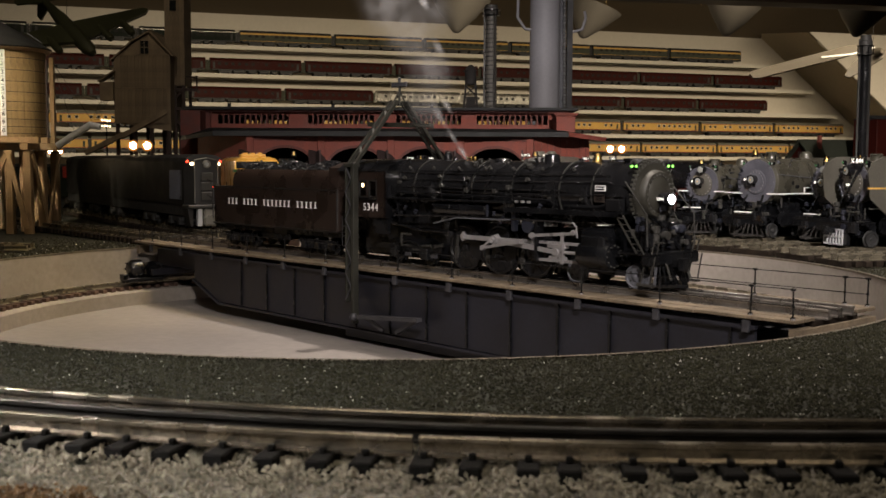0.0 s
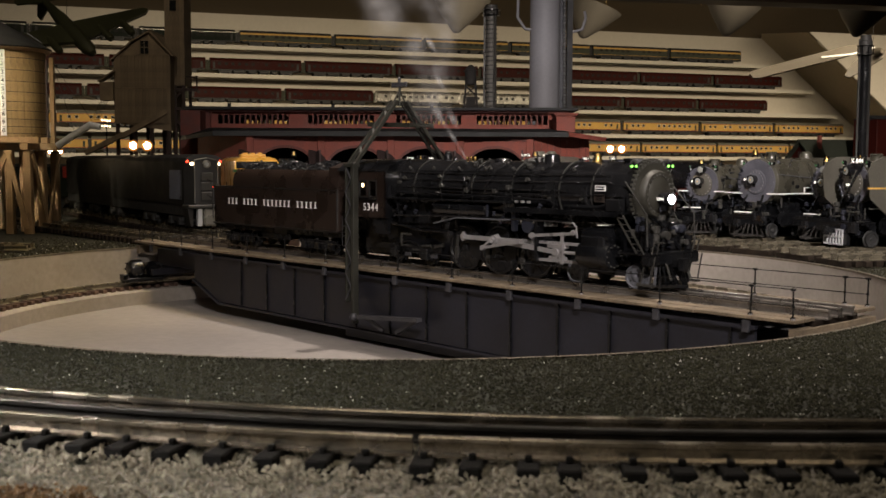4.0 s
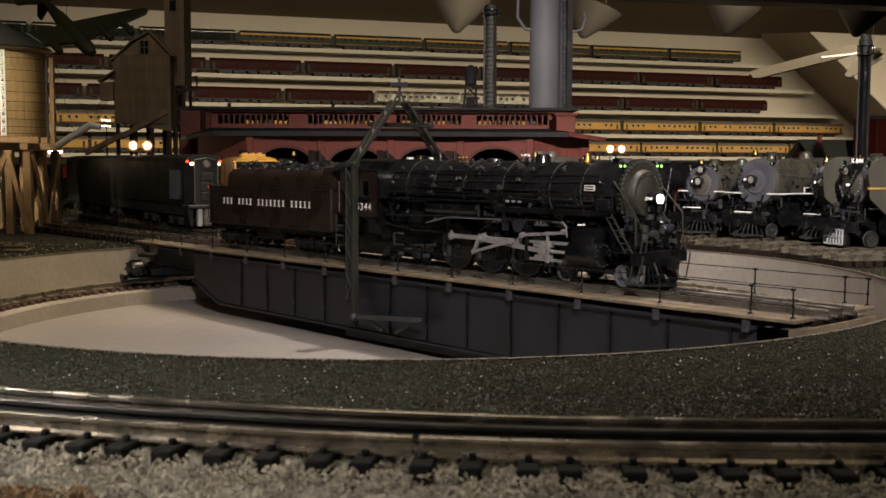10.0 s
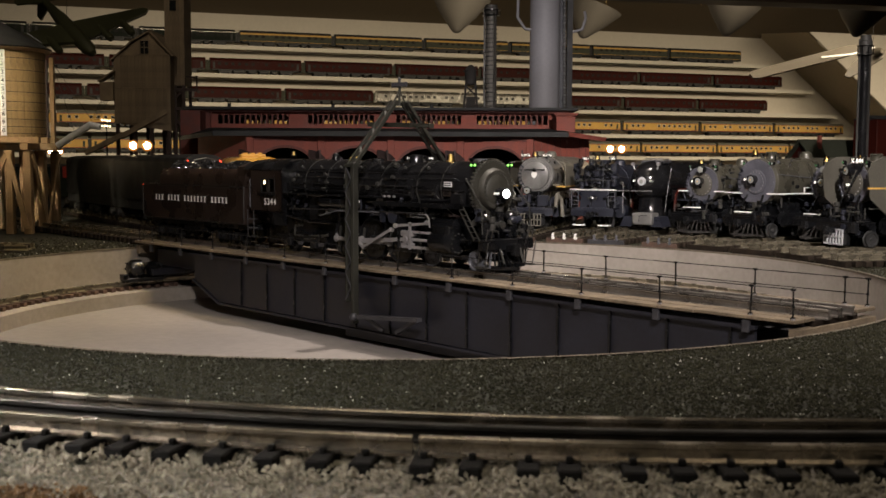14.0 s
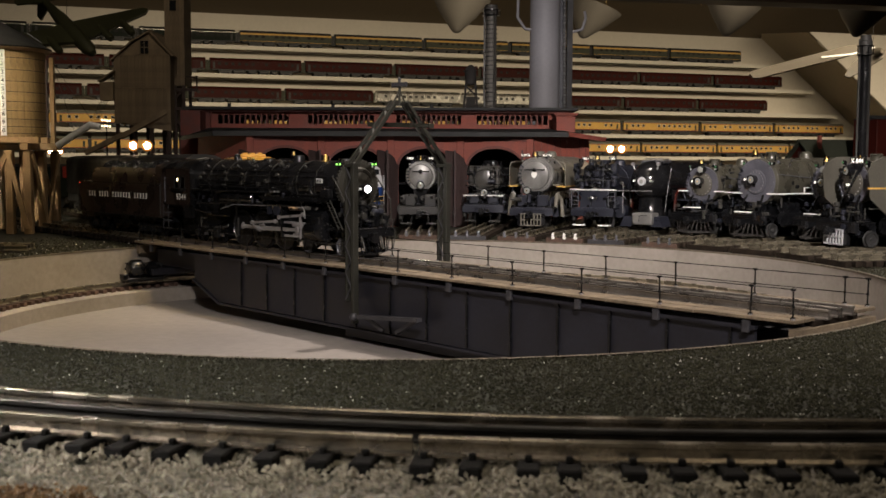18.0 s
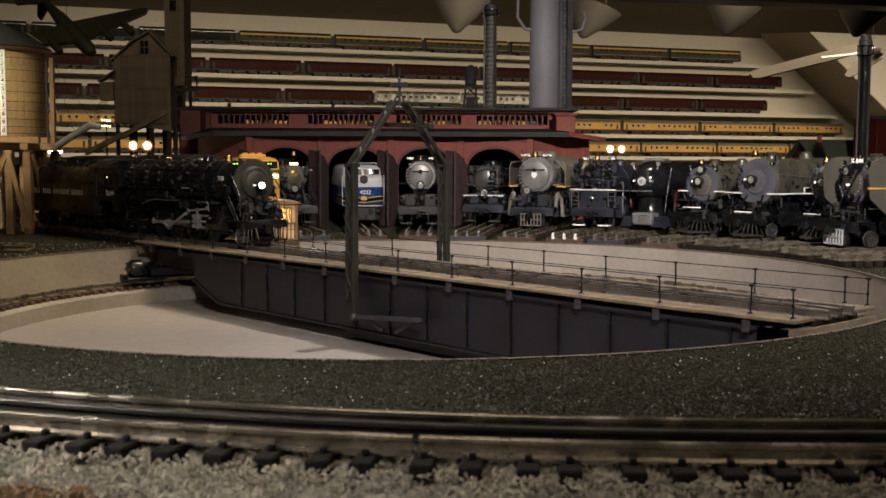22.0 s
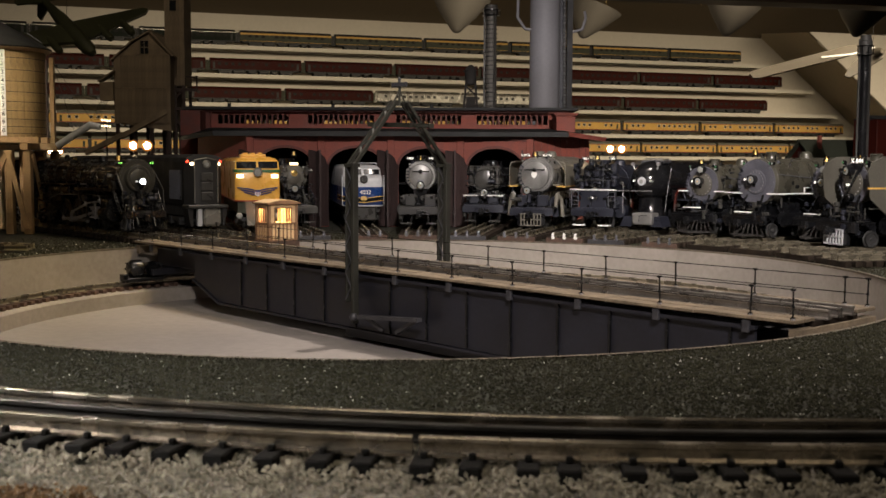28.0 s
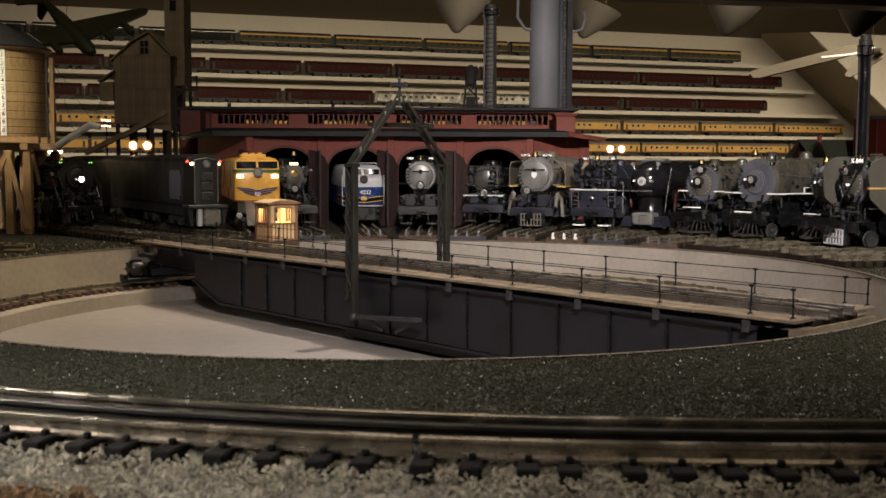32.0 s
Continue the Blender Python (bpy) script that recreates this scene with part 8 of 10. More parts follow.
e3 = parked_steam(2.86, 0.574, "small black steam locomotive with a grey front in a roundhouse door", c=0.070, rad=0.0205, flat=True, front="deflector", headlight=(0.0, 0.0540),
             bell=(0.0, 0.1035), pilot="steps", steps="graphite", deck="graphite", hub=0.4)
e5 = parked_steam(5, 0.529, "steam locomotive with a silver smokebox front in a roundhouse door", c=0.0735, rad=0.0225, front="silver", headlight=(0.0, 0.0600), boards="1484", boards_z=0.0995,
                  boards_y=0.0160, bell=(0.0, 0.0975), deck="eng_grey", pilot="steps", steps="graphite", door_bar=True, pumps=True)
e6 = parked_steam(6, 0.618, "dark steam locomotive with a white deck rail in a roundhouse door", c=0.068, rad=0.0205, front="graphite", shell="loco_satin", headlight=(0.0, 0.0480), deck="bluegrey", rail=(0.0435, 0.0310),
             pilot="steps", steps="graphite", bell=(0.010, 0.0330), stack=True, pumps=True)
e7 = parked_steam(7, 0.539, "large steam locomotive with bolted silver front and slotted pilot", c=0.0755, rad=0.0270, front="silver", shell="greyman", seed=7, headlight=(-0.010, 0.0535), boards="X3976", boards_z=0.1045,
                  boards_y=0.0160, bell=(0.0, 0.1040), deck="bluegrey", pilot="grille", pilot_mat="greyman", bolts=36, pumps=True, door_bar=True)
e8 = parked_steam(8, 0.563, "blue-grey steam locomotive with front-hung pumps and white deck rail", c=0.066, rad=0.0240, front="bluegrey", shell="bluegrey", headlight=(0.0, 0.0590), boards="1001", boards_z=0.1000,
                  boards_y=0.0205, bell=(0.0, 0.0990), deck="bluegrey", pilot="steps", rail=(0.0555, 0.0350), pumps=False)
# near-black pilots on 10 to 12: the dimness down there is in the colour
e10 = parked_steam(10, 0.529, "steam locomotive with a silver-grey front and a brass bell", c=0.066, rad=0.0255, front="lavender", shell="boiler_olive", ring="boiler_olive", flat=True, seed=10, headlight=(0.0, 0.0700), boards=None, plate=("843", -0.008, 0.0700),
                   bell=(0.0, 0.0935), deck="loco_black", pilot="bars", pilot_mat="dull_black", rail=None)
e11 = parked_steam(11, 0.526, "large steam locomotive with a broad lavender-grey smokebox front", c=0.0705, rad=0.0300, front="lavender", shell="boiler_olive", ring="boiler_olive", flat=True, seed=11, headlight=(0.0, 0.0735), plate=("843", -0.010, 0.0735), bell=(0.0, 0.1050),
                   deck="loco_black", pilot="bars", pilot_mat="dull_black")
e12 = parked_steam(12, 0.555, "steam locomotive with a silver-grey front and twin lamps", c=0.068, rad=0.0260, front="lavender", shell="boiler_olive", ring="boiler_olive", flat=True, seed=12, headlight=(0.0, 0.0710), plate=("8401", -0.009, 0.0710), bell=(0.0, 0.0965),
                   deck="loco_black", pilot="bars", pilot_mat="dull_black")
e13 = parked_steam(13, 0.512, "two-tone grey steam locomotive with tall smoke deflectors and a slotted pilot", c=0.072, rad=0.0250, front="lavender", shell="boiler_olive", ring="boiler_olive", flat=True, seed=13, headlight=(0.0, 0.0860), bell=(0.012, 0.0975), deck="loco_black",
                   pilot="grille", pilot_mat="eng_white", hub=0.4, plate=("844", 0.0, 0.0700))


def white_bars(t, rows):
    """White-edged running-board lips across the front."""
    for y0, y1, x, z in rows:
        bm = bmesh.new()
        quadbox(bm, x - 0.0015, x, y0, y1, z - 0.0008, z + 0.0008)
        part("white_edge", bm, "white", t, "white running-board edge")


white_bars(e10, ((-0.034, -0.020, -0.026, 0.0570), (0.020, 0.034, -0.026, 0.0570), (-0.013, 0.013, -0.004, 0.0360)))
white_bars(e11, ((-0.034, -0.019, -0.026, 0.0560), (0.019, 0.034, -0.026, 0.0560), (-0.014, 0.014, -0.004, 0.0330)))
white_bars(e12, ((-0.034, -0.020, -0.026, 0.0570), (0.020, 0.034, -0.026, 0.0570), (-0.013, 0.013, -0.004, 0.0330)))


def stepped_edge(t, y):
    """White edge of a running board that steps up behind the cylinders."""
    for x0, x1, z0, z1 in ((-0.082, -0.027, 0.0552, 0.0568), (-0.0836, -0.082, 0.0552, 0.0640), (-0.125, -0.082, 0.0624, 0.0640)):
        bm = bmesh.new()
        quadbox(bm, x0, x1, y - 0.0008, y + 0.0008, z0, z1)
        part("white_edge", bm, "white", t, "white running-board edge")


stepped_edge(e11, 0.0345)
stepped_edge(e12, 0.0345)
stepped_edge(e10, 0.0345)


def extra_pieces():
    # curved smoke deflectors with a yellow lower edge
    for s in (-1, 1):
        outer = [(0.0425, 0.0600), (0.0425, 0.0880), (0.0410, 0.0930), (0.0380, 0.0957), (0.0335, 0.0962)]
        inner = [(0.0335, 0.0950), (0.0375, 0.0945), (0.0400, 0.0922), (0.0413, 0.0878), (0.0413, 0.0600)]
        bm = bmesh.new()
        prism(bm, [(s * y, z) for y, z in outer + inner], -0.108, -0.041, YZ)
        p = part("smoke_deflector", bm, "greyman", e7, "curved grey smoke deflector")
        bm = bmesh.new()
        ya, yb = sorted((s * 0.0290, s * 0.0432))
        quadbox(bm, -0.108, -0.0395, ya, yb, 0.0585, 0.0600)
        part("yellow_edge", bm, "car_yellow", p, "yellow lower edge")
        bm = bmesh.new()
        wire(bm, [(-0.028, s * 0.031, 0.030), (-0.028, s * 0.033, 0.050), (-0.034, s * 0.038, 0.040), (-0.034, s * 0.040, 0.016)], 0.0030, 10)
        part("steam_pipe", bm, "greyman", e7)
    # front-hung pumps, ladders and tanks of the blue-grey engine
    for s in (-1, 1):
        bm = bmesh.new()
        quadbox(bm, -0.028, -0.016, s * 0.0285 - 0.0042, s * 0.0285 + 0.0042, 0.0780, 0.0930, bevel=0.001)
        lathe(bm, (-0.022, s * 0.0270, 0.0595), (-0.022, s * 0.0270, 9), [(0, 0.004), (0.002, 0.0058), (0.016, 0.0058), (0.0175, 0.003)], 14)
        part("air_pump", bm, "bluegrey", e8)
        lb = bmesh.new()
        for d in (-0.005, 0.005):
            bar(lb, (-0.010, s * 0.0275 + d, 0.0300), (-0.010, s * 0.0275 + d, 0.0550), 0.0010)
        for i in range(4):
            bar(lb, (-0.010, s * 0.0275 - 0.005, 0.034 + i * 0.006), (-0.010, s * 0.0275 + 0.005, 0.034 + i * 0.006), 0.0008)
        part("ladder", lb, "wheel_grey", e8)
    bm = bmesh.new()
    prism(bm, [(-0.0240, 0.0540), (0.0240, 0.0540), (0.0185, 0.0440), (0.0210, 0.0240), (-0.0210, 0.0240), (-0.0185, 0.0440)], -0.0120, -0.0100, YZ)
    part("front_sheet", bm, "bluegrey", e8)
    number_board(e8, "1001", pose(-0.0095, 0.0, 0.0440), 0.0105, 0.0046, 0.0042)
    # pipes, valves and pumps hung in front of the smokebox
    rnd = random.Random(88)
    for e, count, half, z0, z1, x0, x1 in ((e8, 70, 0.0300, 0.0570, 0.0970, -0.020, -0.008), (e6, 60, 0.0270, 0.0460, 0.0930, -0.026, -0.012), (e3, 36, 0.0230, 0.0480, 0.0960, -0.028, -0.020)):
        for i in range(count):
            y, z = rnd.uniform(-half, half), rnd.uniform(z0, z1)
            if e is not e8 and abs(y) < 0.010 and z > 0.056:
                continue
            kind = rnd.choice(("pipe", "pipe", "pipe", "bracket", "valve", "pump"))
            piece(kind, FIT[kind, rnd.choice(("loco_black", "loco_black", "graphite", "bluegrey"))], e, pose(rnd.uniform(x0, x1), y, z, rnd.choice((0, 0, 90)), rnd.choice((0, 0, 90)), rnd.choice((0, 90))))
    for s in (-1, 1):
        for e, y, z in ((e6, 0.0205, 0.0600), (e8, 0.0120, 0.0600)):
            bm = bmesh.new()
            lathe(bm, (-0.019, s * y, z), (-0.019, s * y, 9), [(0, 0.003), (0.001, 0.0050), (0.011, 0.0050), (0.0115, 0.0036), (0.0150, 0.0036), (0.0155, 0.0054), (0.027, 0.0054), (0.028, 0.003)], 14)
            part("air_pump", bm, "bluegrey" if e is e8 else "graphite", e)
    for e, z, wdt in ((e8, 0.0690, 0.0290), (e8, 0.0840, 0.0270), (e6, 0.0585, 0.0250), (e6, 0.0880, 0.0235)):
        bm = bmesh.new()
        wire(bm, [(-0.024, -wdt, z - 0.006), (-0.009, -wdt, z), (-0.009, wdt, z), (-0.024, wdt, z - 0.006)], 0.0007, 6)
        part("front_pipe", bm, "graphite", e)
    # smoke deflectors
    for s in (-1, 1):
        bm = bmesh.new()
        m = XZ.copy()
        m.translation = (0, s * 0.0370 + 0.0008, 0)
        prism(bm, [(-0.085, 0.030), (-0.052, 0.030), (-0.020, 0.055), (-0.016, 0.085), (-0.022, 0.096), (-0.036, 0.1020), (-0.085, 0.1020)], 0, 0.0016, m)
        p = part("smoke_deflector", bm, "deflector", e13, "tall grey smoke deflector sheet")
        if s > 0:
            bm = bmesh.new()
            quadbox(bm, -0.084, -0.017, s * 0.0370 - 0.0014, s * 0.0370 + 0.0014, 0.0660, 0.0680)
            part("yellow_stripe", bm, "car_yellow", p)
    number_board(e13, "X-844", pose(-0.020, 0.0150, 0.0970), 0.0250, 0.0078, 0.0078)
    bm = bmesh.new()
    lathe(bm, (-0.028, 0, 0.0560), (1, 0, 0.0560), [(0, 0.003), (0.001, 0.0045), (0.008, 0.0048), (0.009, 0.004)], 16)
    part("lower_headlight", bm, "loco_black", e13)
    bm = bmesh.new()
    for i in range(4):
        wire(bm, [(-0.020, 0.028 - i * 0.004, 0.0960 - i * 0.003), (-0.010, 0.016 - i * 0.002, 0.0700 - i * 0.004)], 0.0007)
    part("front_stays", bm, "loco_black", e13)
    # dark inner discs and bolts on the flat grey fronts
    for e, c, q, mat in ((e10, 0.0660, 0.0158, "deflector"), (e11, 0.0705, 0.0145, "lavender"), (e12, 0.0680, 0.0160, "deflector"), (e13, 0.0720, 0.0155, "deflector")):
        bm = bmesh.new()
        lathe(bm, (-0.0286, 0, c), (1, 0, c), [(0, q), (0.0016, q - 0.0004), (0.0022, q - 0.0030), (0.0034, q - 0.0045), (0.0040, 0.004), (0.0041, 0.001)], 32)
        disc = part("inner_door", bm, mat, e, "dark dished inner door")
        me = shared("bolt:steel", lambda b: ball(b, (0, 0, 0), 0.0008, 6, 4), "steel")
        for i in range(18):
            a = 2 * math.pi * i / 18
            piece("bolt", me, disc, Matrix.Translation((-0.0264, math.cos(a) * (q - 0.0018), c + math.sin(a) * (q - 0.0018))))
        # green marker lamps beside the bell
        for s in (-1, 1):
            bm = bmesh.new()
            lathe(bm, (-0.034, s * 0.0190, c + 0.0235), (1, s * 0.0190, c + 0.0235), [(0, 0.0016), (0.001, 0.0024), (0.004, 0.0024), (0.0048, 0.0016)], 10)
            tube(bm, (-0.032, s * 0.0190, c + 0.0235), (-0.032, s * 0.0180, c + 0.0180), 0.0008, seg=6)
            mk = part("marker_lamp", bm, "loco_black", e)
            bm = bmesh.new()
            ball(bm, (-0.0292, s * 0.0190, c + 0.0235), 0.0014, 8, 6)
            part("marker_lens", bm, "green", mk, "green glass marker lens")
    # small lamps over the plates
    for e, z in ((e10, 0.0855), (e12, 0.0865)):
        bm = bmesh.new()
        lathe(bm, (-0.026, 0.004, z), (1, 0.004, z), [(0, 0.003), (0.001, 0.0048), (0.009, 0.0050), (0.0095, 0.004)], 16)
        q = part("upper_headlight", bm, "loco_black", e)
        bm = bmesh.new()
        lathe(bm, (-0.0165, 0.004, z), (1, 0.004, z), [(0, 0.0042), (0.0012, 0.0036), (0.0016, 0.001)], 16)
        part("lens", bm, "lens", q)
    # lit plate and brass disc of the small black engine
    bm = bmesh.new()
    quadbox(bm, -0.026, -0.024, -0.0058, 0.0058, 0.0895, 0.0925)
    part("number_board", bm, "warm_glow", e3, "lit number board")
    bm = bmesh.new()
    lathe(bm, (-0.024, 0, 0.0770), (1, 0, 0.0770), [(0, 0.0050), (0.001, 0.0048), (0.0015, 0.002)], 16)
    part("emblem", bm, "brass", e3)
    # emblem plates in plain shapes
    for e, z, mat in ((e7, 0.0760, "white"), (e5, 0.0640, "wheel_grey")):
        bm = bmesh.new()
        prism(bm, [(-0.004, 0.004), (0.004, 0.004), (0.004, -0.001), (0.0, -0.005), (-0.004, -0.001)], 0, 0.001, pose(-0.0215, 0, z) @ YZ)
        part("emblem", bm, mat, e)


extra_pieces()


def black_streamliner():
    t = thing("steam_locomotive", at_stall(8.86, 0.540), "black streamlined steam locomotive with a bullet nose and grey skirt", "locomotive", "engines parked round the turntable")
    c, r = 0.0685, 0.0285
    bm = bmesh.new()
    prof = [(0, r)] + [(0.255 + 0.034 * math.sin(a), r * math.cos(a) + 0.0001) for a in np.linspace(0, math.pi / 2 * 0.99, 14)]
    lathe(bm, (-0.320, 0, c), (1, 0, c), prof, 48)
    part("shell", bm, "loco_satin", t)
    for i in range(7):
        z = c + r - 0.0025 + i * 0.0010
        bm = bmesh.new()
        bar(bm, (-0.075 - i * 0.002, -0.020 + i * 0.0012, z), (-0.075 - i * 0.002, 0.020 - i * 0.0012, z), 0.0300, 0.0005)
        part("stack_fin", bm, "wheel_grey", t)
    bm = bmesh.new()
    lathe(bm, (-0.0325, 0.0, c), (1, 0, c), [(0, 0.0058), (0.003, 0.0060), (0.005, 0.0053), (0.005, 0.0038)], 22)
    h = part("headlight", bm, "eng_white", t)
    bm = bmesh.new()
    lathe(bm, (-0.0285, 0.0, c), (1, 0, c), [(0, 0.0042), (0.001, 0.0030), (0.0014, 0.001)], 18)
    part("lens", bm, "lens", h)
    for y in (-0.0125, 0.0125):
        number_board(t, "611", pose(-0.0330, y, c + 0.0004, 0, 0, y * 2000), 0.0080, 0.0036, 0.0034)
    # tapering chin under the nose, flared foot, coupler hatch
    bm = bmesh.new()
    lathe(bm, (-0.0620, 0, 0.0060), (-0.0620, 0, 1), [(0, 0.0300), (0.003, 0.0290), (0.010, 0.0235), (0.020, 0.0188), (0.030, 0.0165), (0.042, 0.0165), (0.052, 0.0170)], 36)
    part("chin", bm, "loco_satin", t)
    for s in (-1, 1):
        bm = bmesh.new()
        prism(bm, [(s * 0.0120, 0.0200), (s * 0.0265, 0.0190), (s * 0.0320, 0.0050), (s * 0.0120, 0.0050)], -0.062, -0.0300, YZ)
        part("skirt", bm, "bluegrey", t)
    bm = bmesh.new()
    quadbox(bm, -0.0480, -0.0225, -0.0110, 0.0190, 0.0080, 0.0245, bevel=0.0016)
    hatch = part("coupler_hatch", bm, "silver", t, "dull silver coupler hatch")
    bm = bmesh.new()
    wire(bm, [(-0.0225, 0.0, 0.0120), (-0.0225, 0.0, 0.0195), (-0.0225, 0.0020, 0.0212), (-0.0225, 0.0120, 0.0212)], 0.0004)
    part("hatch_seam", bm, "loco_black", hatch)
    for pts in ([(-0.034, -0.0300, 0.0240), (-0.034, -0.0300, 0.0665)],
                [(-0.036, -0.0365, 0.0545), (-0.0290, -0.0130, 0.0548), (-0.0270, 0.0, 0.0550), (-0.0290, 0.0150, 0.0555)],
                [(-0.045, 0.0290, 0.0270), (-0.048, 0.0300, 0.0480), (-0.055, 0.0330, 0.0850)]):
        bm = bmesh.new()
        wire(bm, pts, 0.00045, 8)
        for p in pts:
            ball(bm, p, 0.0010, 8, 6)
        part("front_rail", bm, "steel", t, "bright front handrail")
    bm = bmesh.new()
    wire(bm, [(-0.070, -0.0335, 0.0300), (-0.068, -0.0335, 0.0480), (-0.072, -0.0335, 0.0640), (-0.080, -0.0330, 0.0760), (-0.110, -0.0330, 0.0770), (-0.220, -0.0330, 0.0770)], 0.0008, 8)
    part("side_rail", bm, "car_silver", t)
    for s in (-1, 1):
        bm = bmesh.new()
        quadbox(bm, -0.300, -0.062, s * 0.0320 - 0.0006, s * 0.0320 + 0.0006, 0.0430, 0.0560)
        p = part("side_skirt", bm, "loco_satin", t)
        bm = bmesh.new()
        wire(bm, [(-0.300, s * 0.0330, 0.0560), (-0.085, s * 0.0330, 0.0560), (-0.073, s * 0.0330, 0.0500), (-0.070, s * 0.0330, 0.0300)], 0.0022, 8)
        part("red_band", bm, "car_maroon", p, "dark red skirt band")
        for i in range(4):
            driver(t, pose(-0.110 - i * 0.041, s * 0.0185, 0.019, 0, 0, 0 if s < 0 else 180))
        bm = bmesh.new()
        tube(bm, (-0.045, s * 0.0190, 0.0925), (-0.040, s * 0.0190, 0.0925), 0.0026, seg=12)
        tube(bm, (-0.043, s * 0.0190, 0.0925), (-0.043, s * 0.0170, 0.0850), 0.0012, seg=8)
        part("class_lamp", bm, "steel", t)
    bm = bmesh.new()
    quadbox(bm, -0.32, -0.075, -0.010, 0.010, 0.008, 0.045)
    part("frame", bm, "loco_black", t)


black_streamliner()


def plan_loft(bm, layers, L, e=0.6, n=9):
    """Car body with a rounded nose, skinned through level outlines of (height, nose, half width, nose depth)."""
    rings = []
    for z, x1, w, d in layers:
        pts = [(-L, -w)]
        for i in range(n + 1):
            a = math.pi * (i / n - 0.5)
            pts.append((x1 - d + d * max(0.0, math.cos(a)) ** e, w * math.copysign(abs(math.sin(a)) ** e, math.sin(a))))
        pts.append((-L, w))
        rings.append([bm.verts.new((x, y, z)) for x, y in pts])
    for p, q in zip(rings, rings[1:]):
        for i in range(len(p)):
            j = (i + 1) % len(p)
            bm.faces.new((p[i], p[j], q[j], q[i]))
    bm.faces.new(rings[0][::-1])
    bm.faces.new(rings[-1])


def nose_x(y, x1, w, d, e):
    """Where the rounded nose of plan_loft lies at y."""
    q = min(1.0, abs(y) / w) ** (1 / e)
    return x1 - d + d * max(0.0, 1 - q * q) ** (e / 2)


def sloped_pane(bm, low, high, y0, y1, e, n=6):
    """Thin pane on a leaning nose, between two outlines (height, nose, half width, nose depth)."""
    cols = []
    for i in range(n + 1):
        y = y0 + (y1 - y0) * i / n
        col = []
        for z, x1, w, d in (low, high):
            x = nose_x(y, x1, w, d, e) + 0.0007
            col += [bm.verts.new((x, y, z)), bm.verts.new((x - 0.0016, y, z))]
        cols.append(col)
    for p, q in zip(cols, cols[1:]):
        for i, j in ((0, 2), (2, 3), (3, 1), (1, 0)):
            bm.faces.new((p[i], p[j], q[j], q[i]))
    bm.faces.new((cols[0][0], cols[0][1], cols[0][3], cols[0][2]))
    bm.faces.new((cols[-1][0], cols[-1][2], cols[-1][3], cols[-1][1]))
    bmesh.ops.recalc_face_normals(bm, faces=bm.faces[:])


def diesel_trucks(t, xs):
    for x in xs:
        bm = bmesh.new()
        quadbox(bm, x - 0.032, x + 0.032, -0.0255, 0.0255, 0.0085, 0.0160, bevel=0.001)
        for d in (-0.020, 0.020):
            quadbox(bm, x + d - 0.006, x + d + 0.006, -0.0275, 0.0275, 0.0045, 0.0150, bevel=0.001)
        tr = part("truck", bm, "truck_black", t)
        for d in (-0.020, 0.020):
            for s in (-1, 1):
                piece("wheel", SHARED["pony_wheel"], tr, pose(x + d, s * 0.0185, 0.009, 0, 0, 0 if s < 0 else 180))


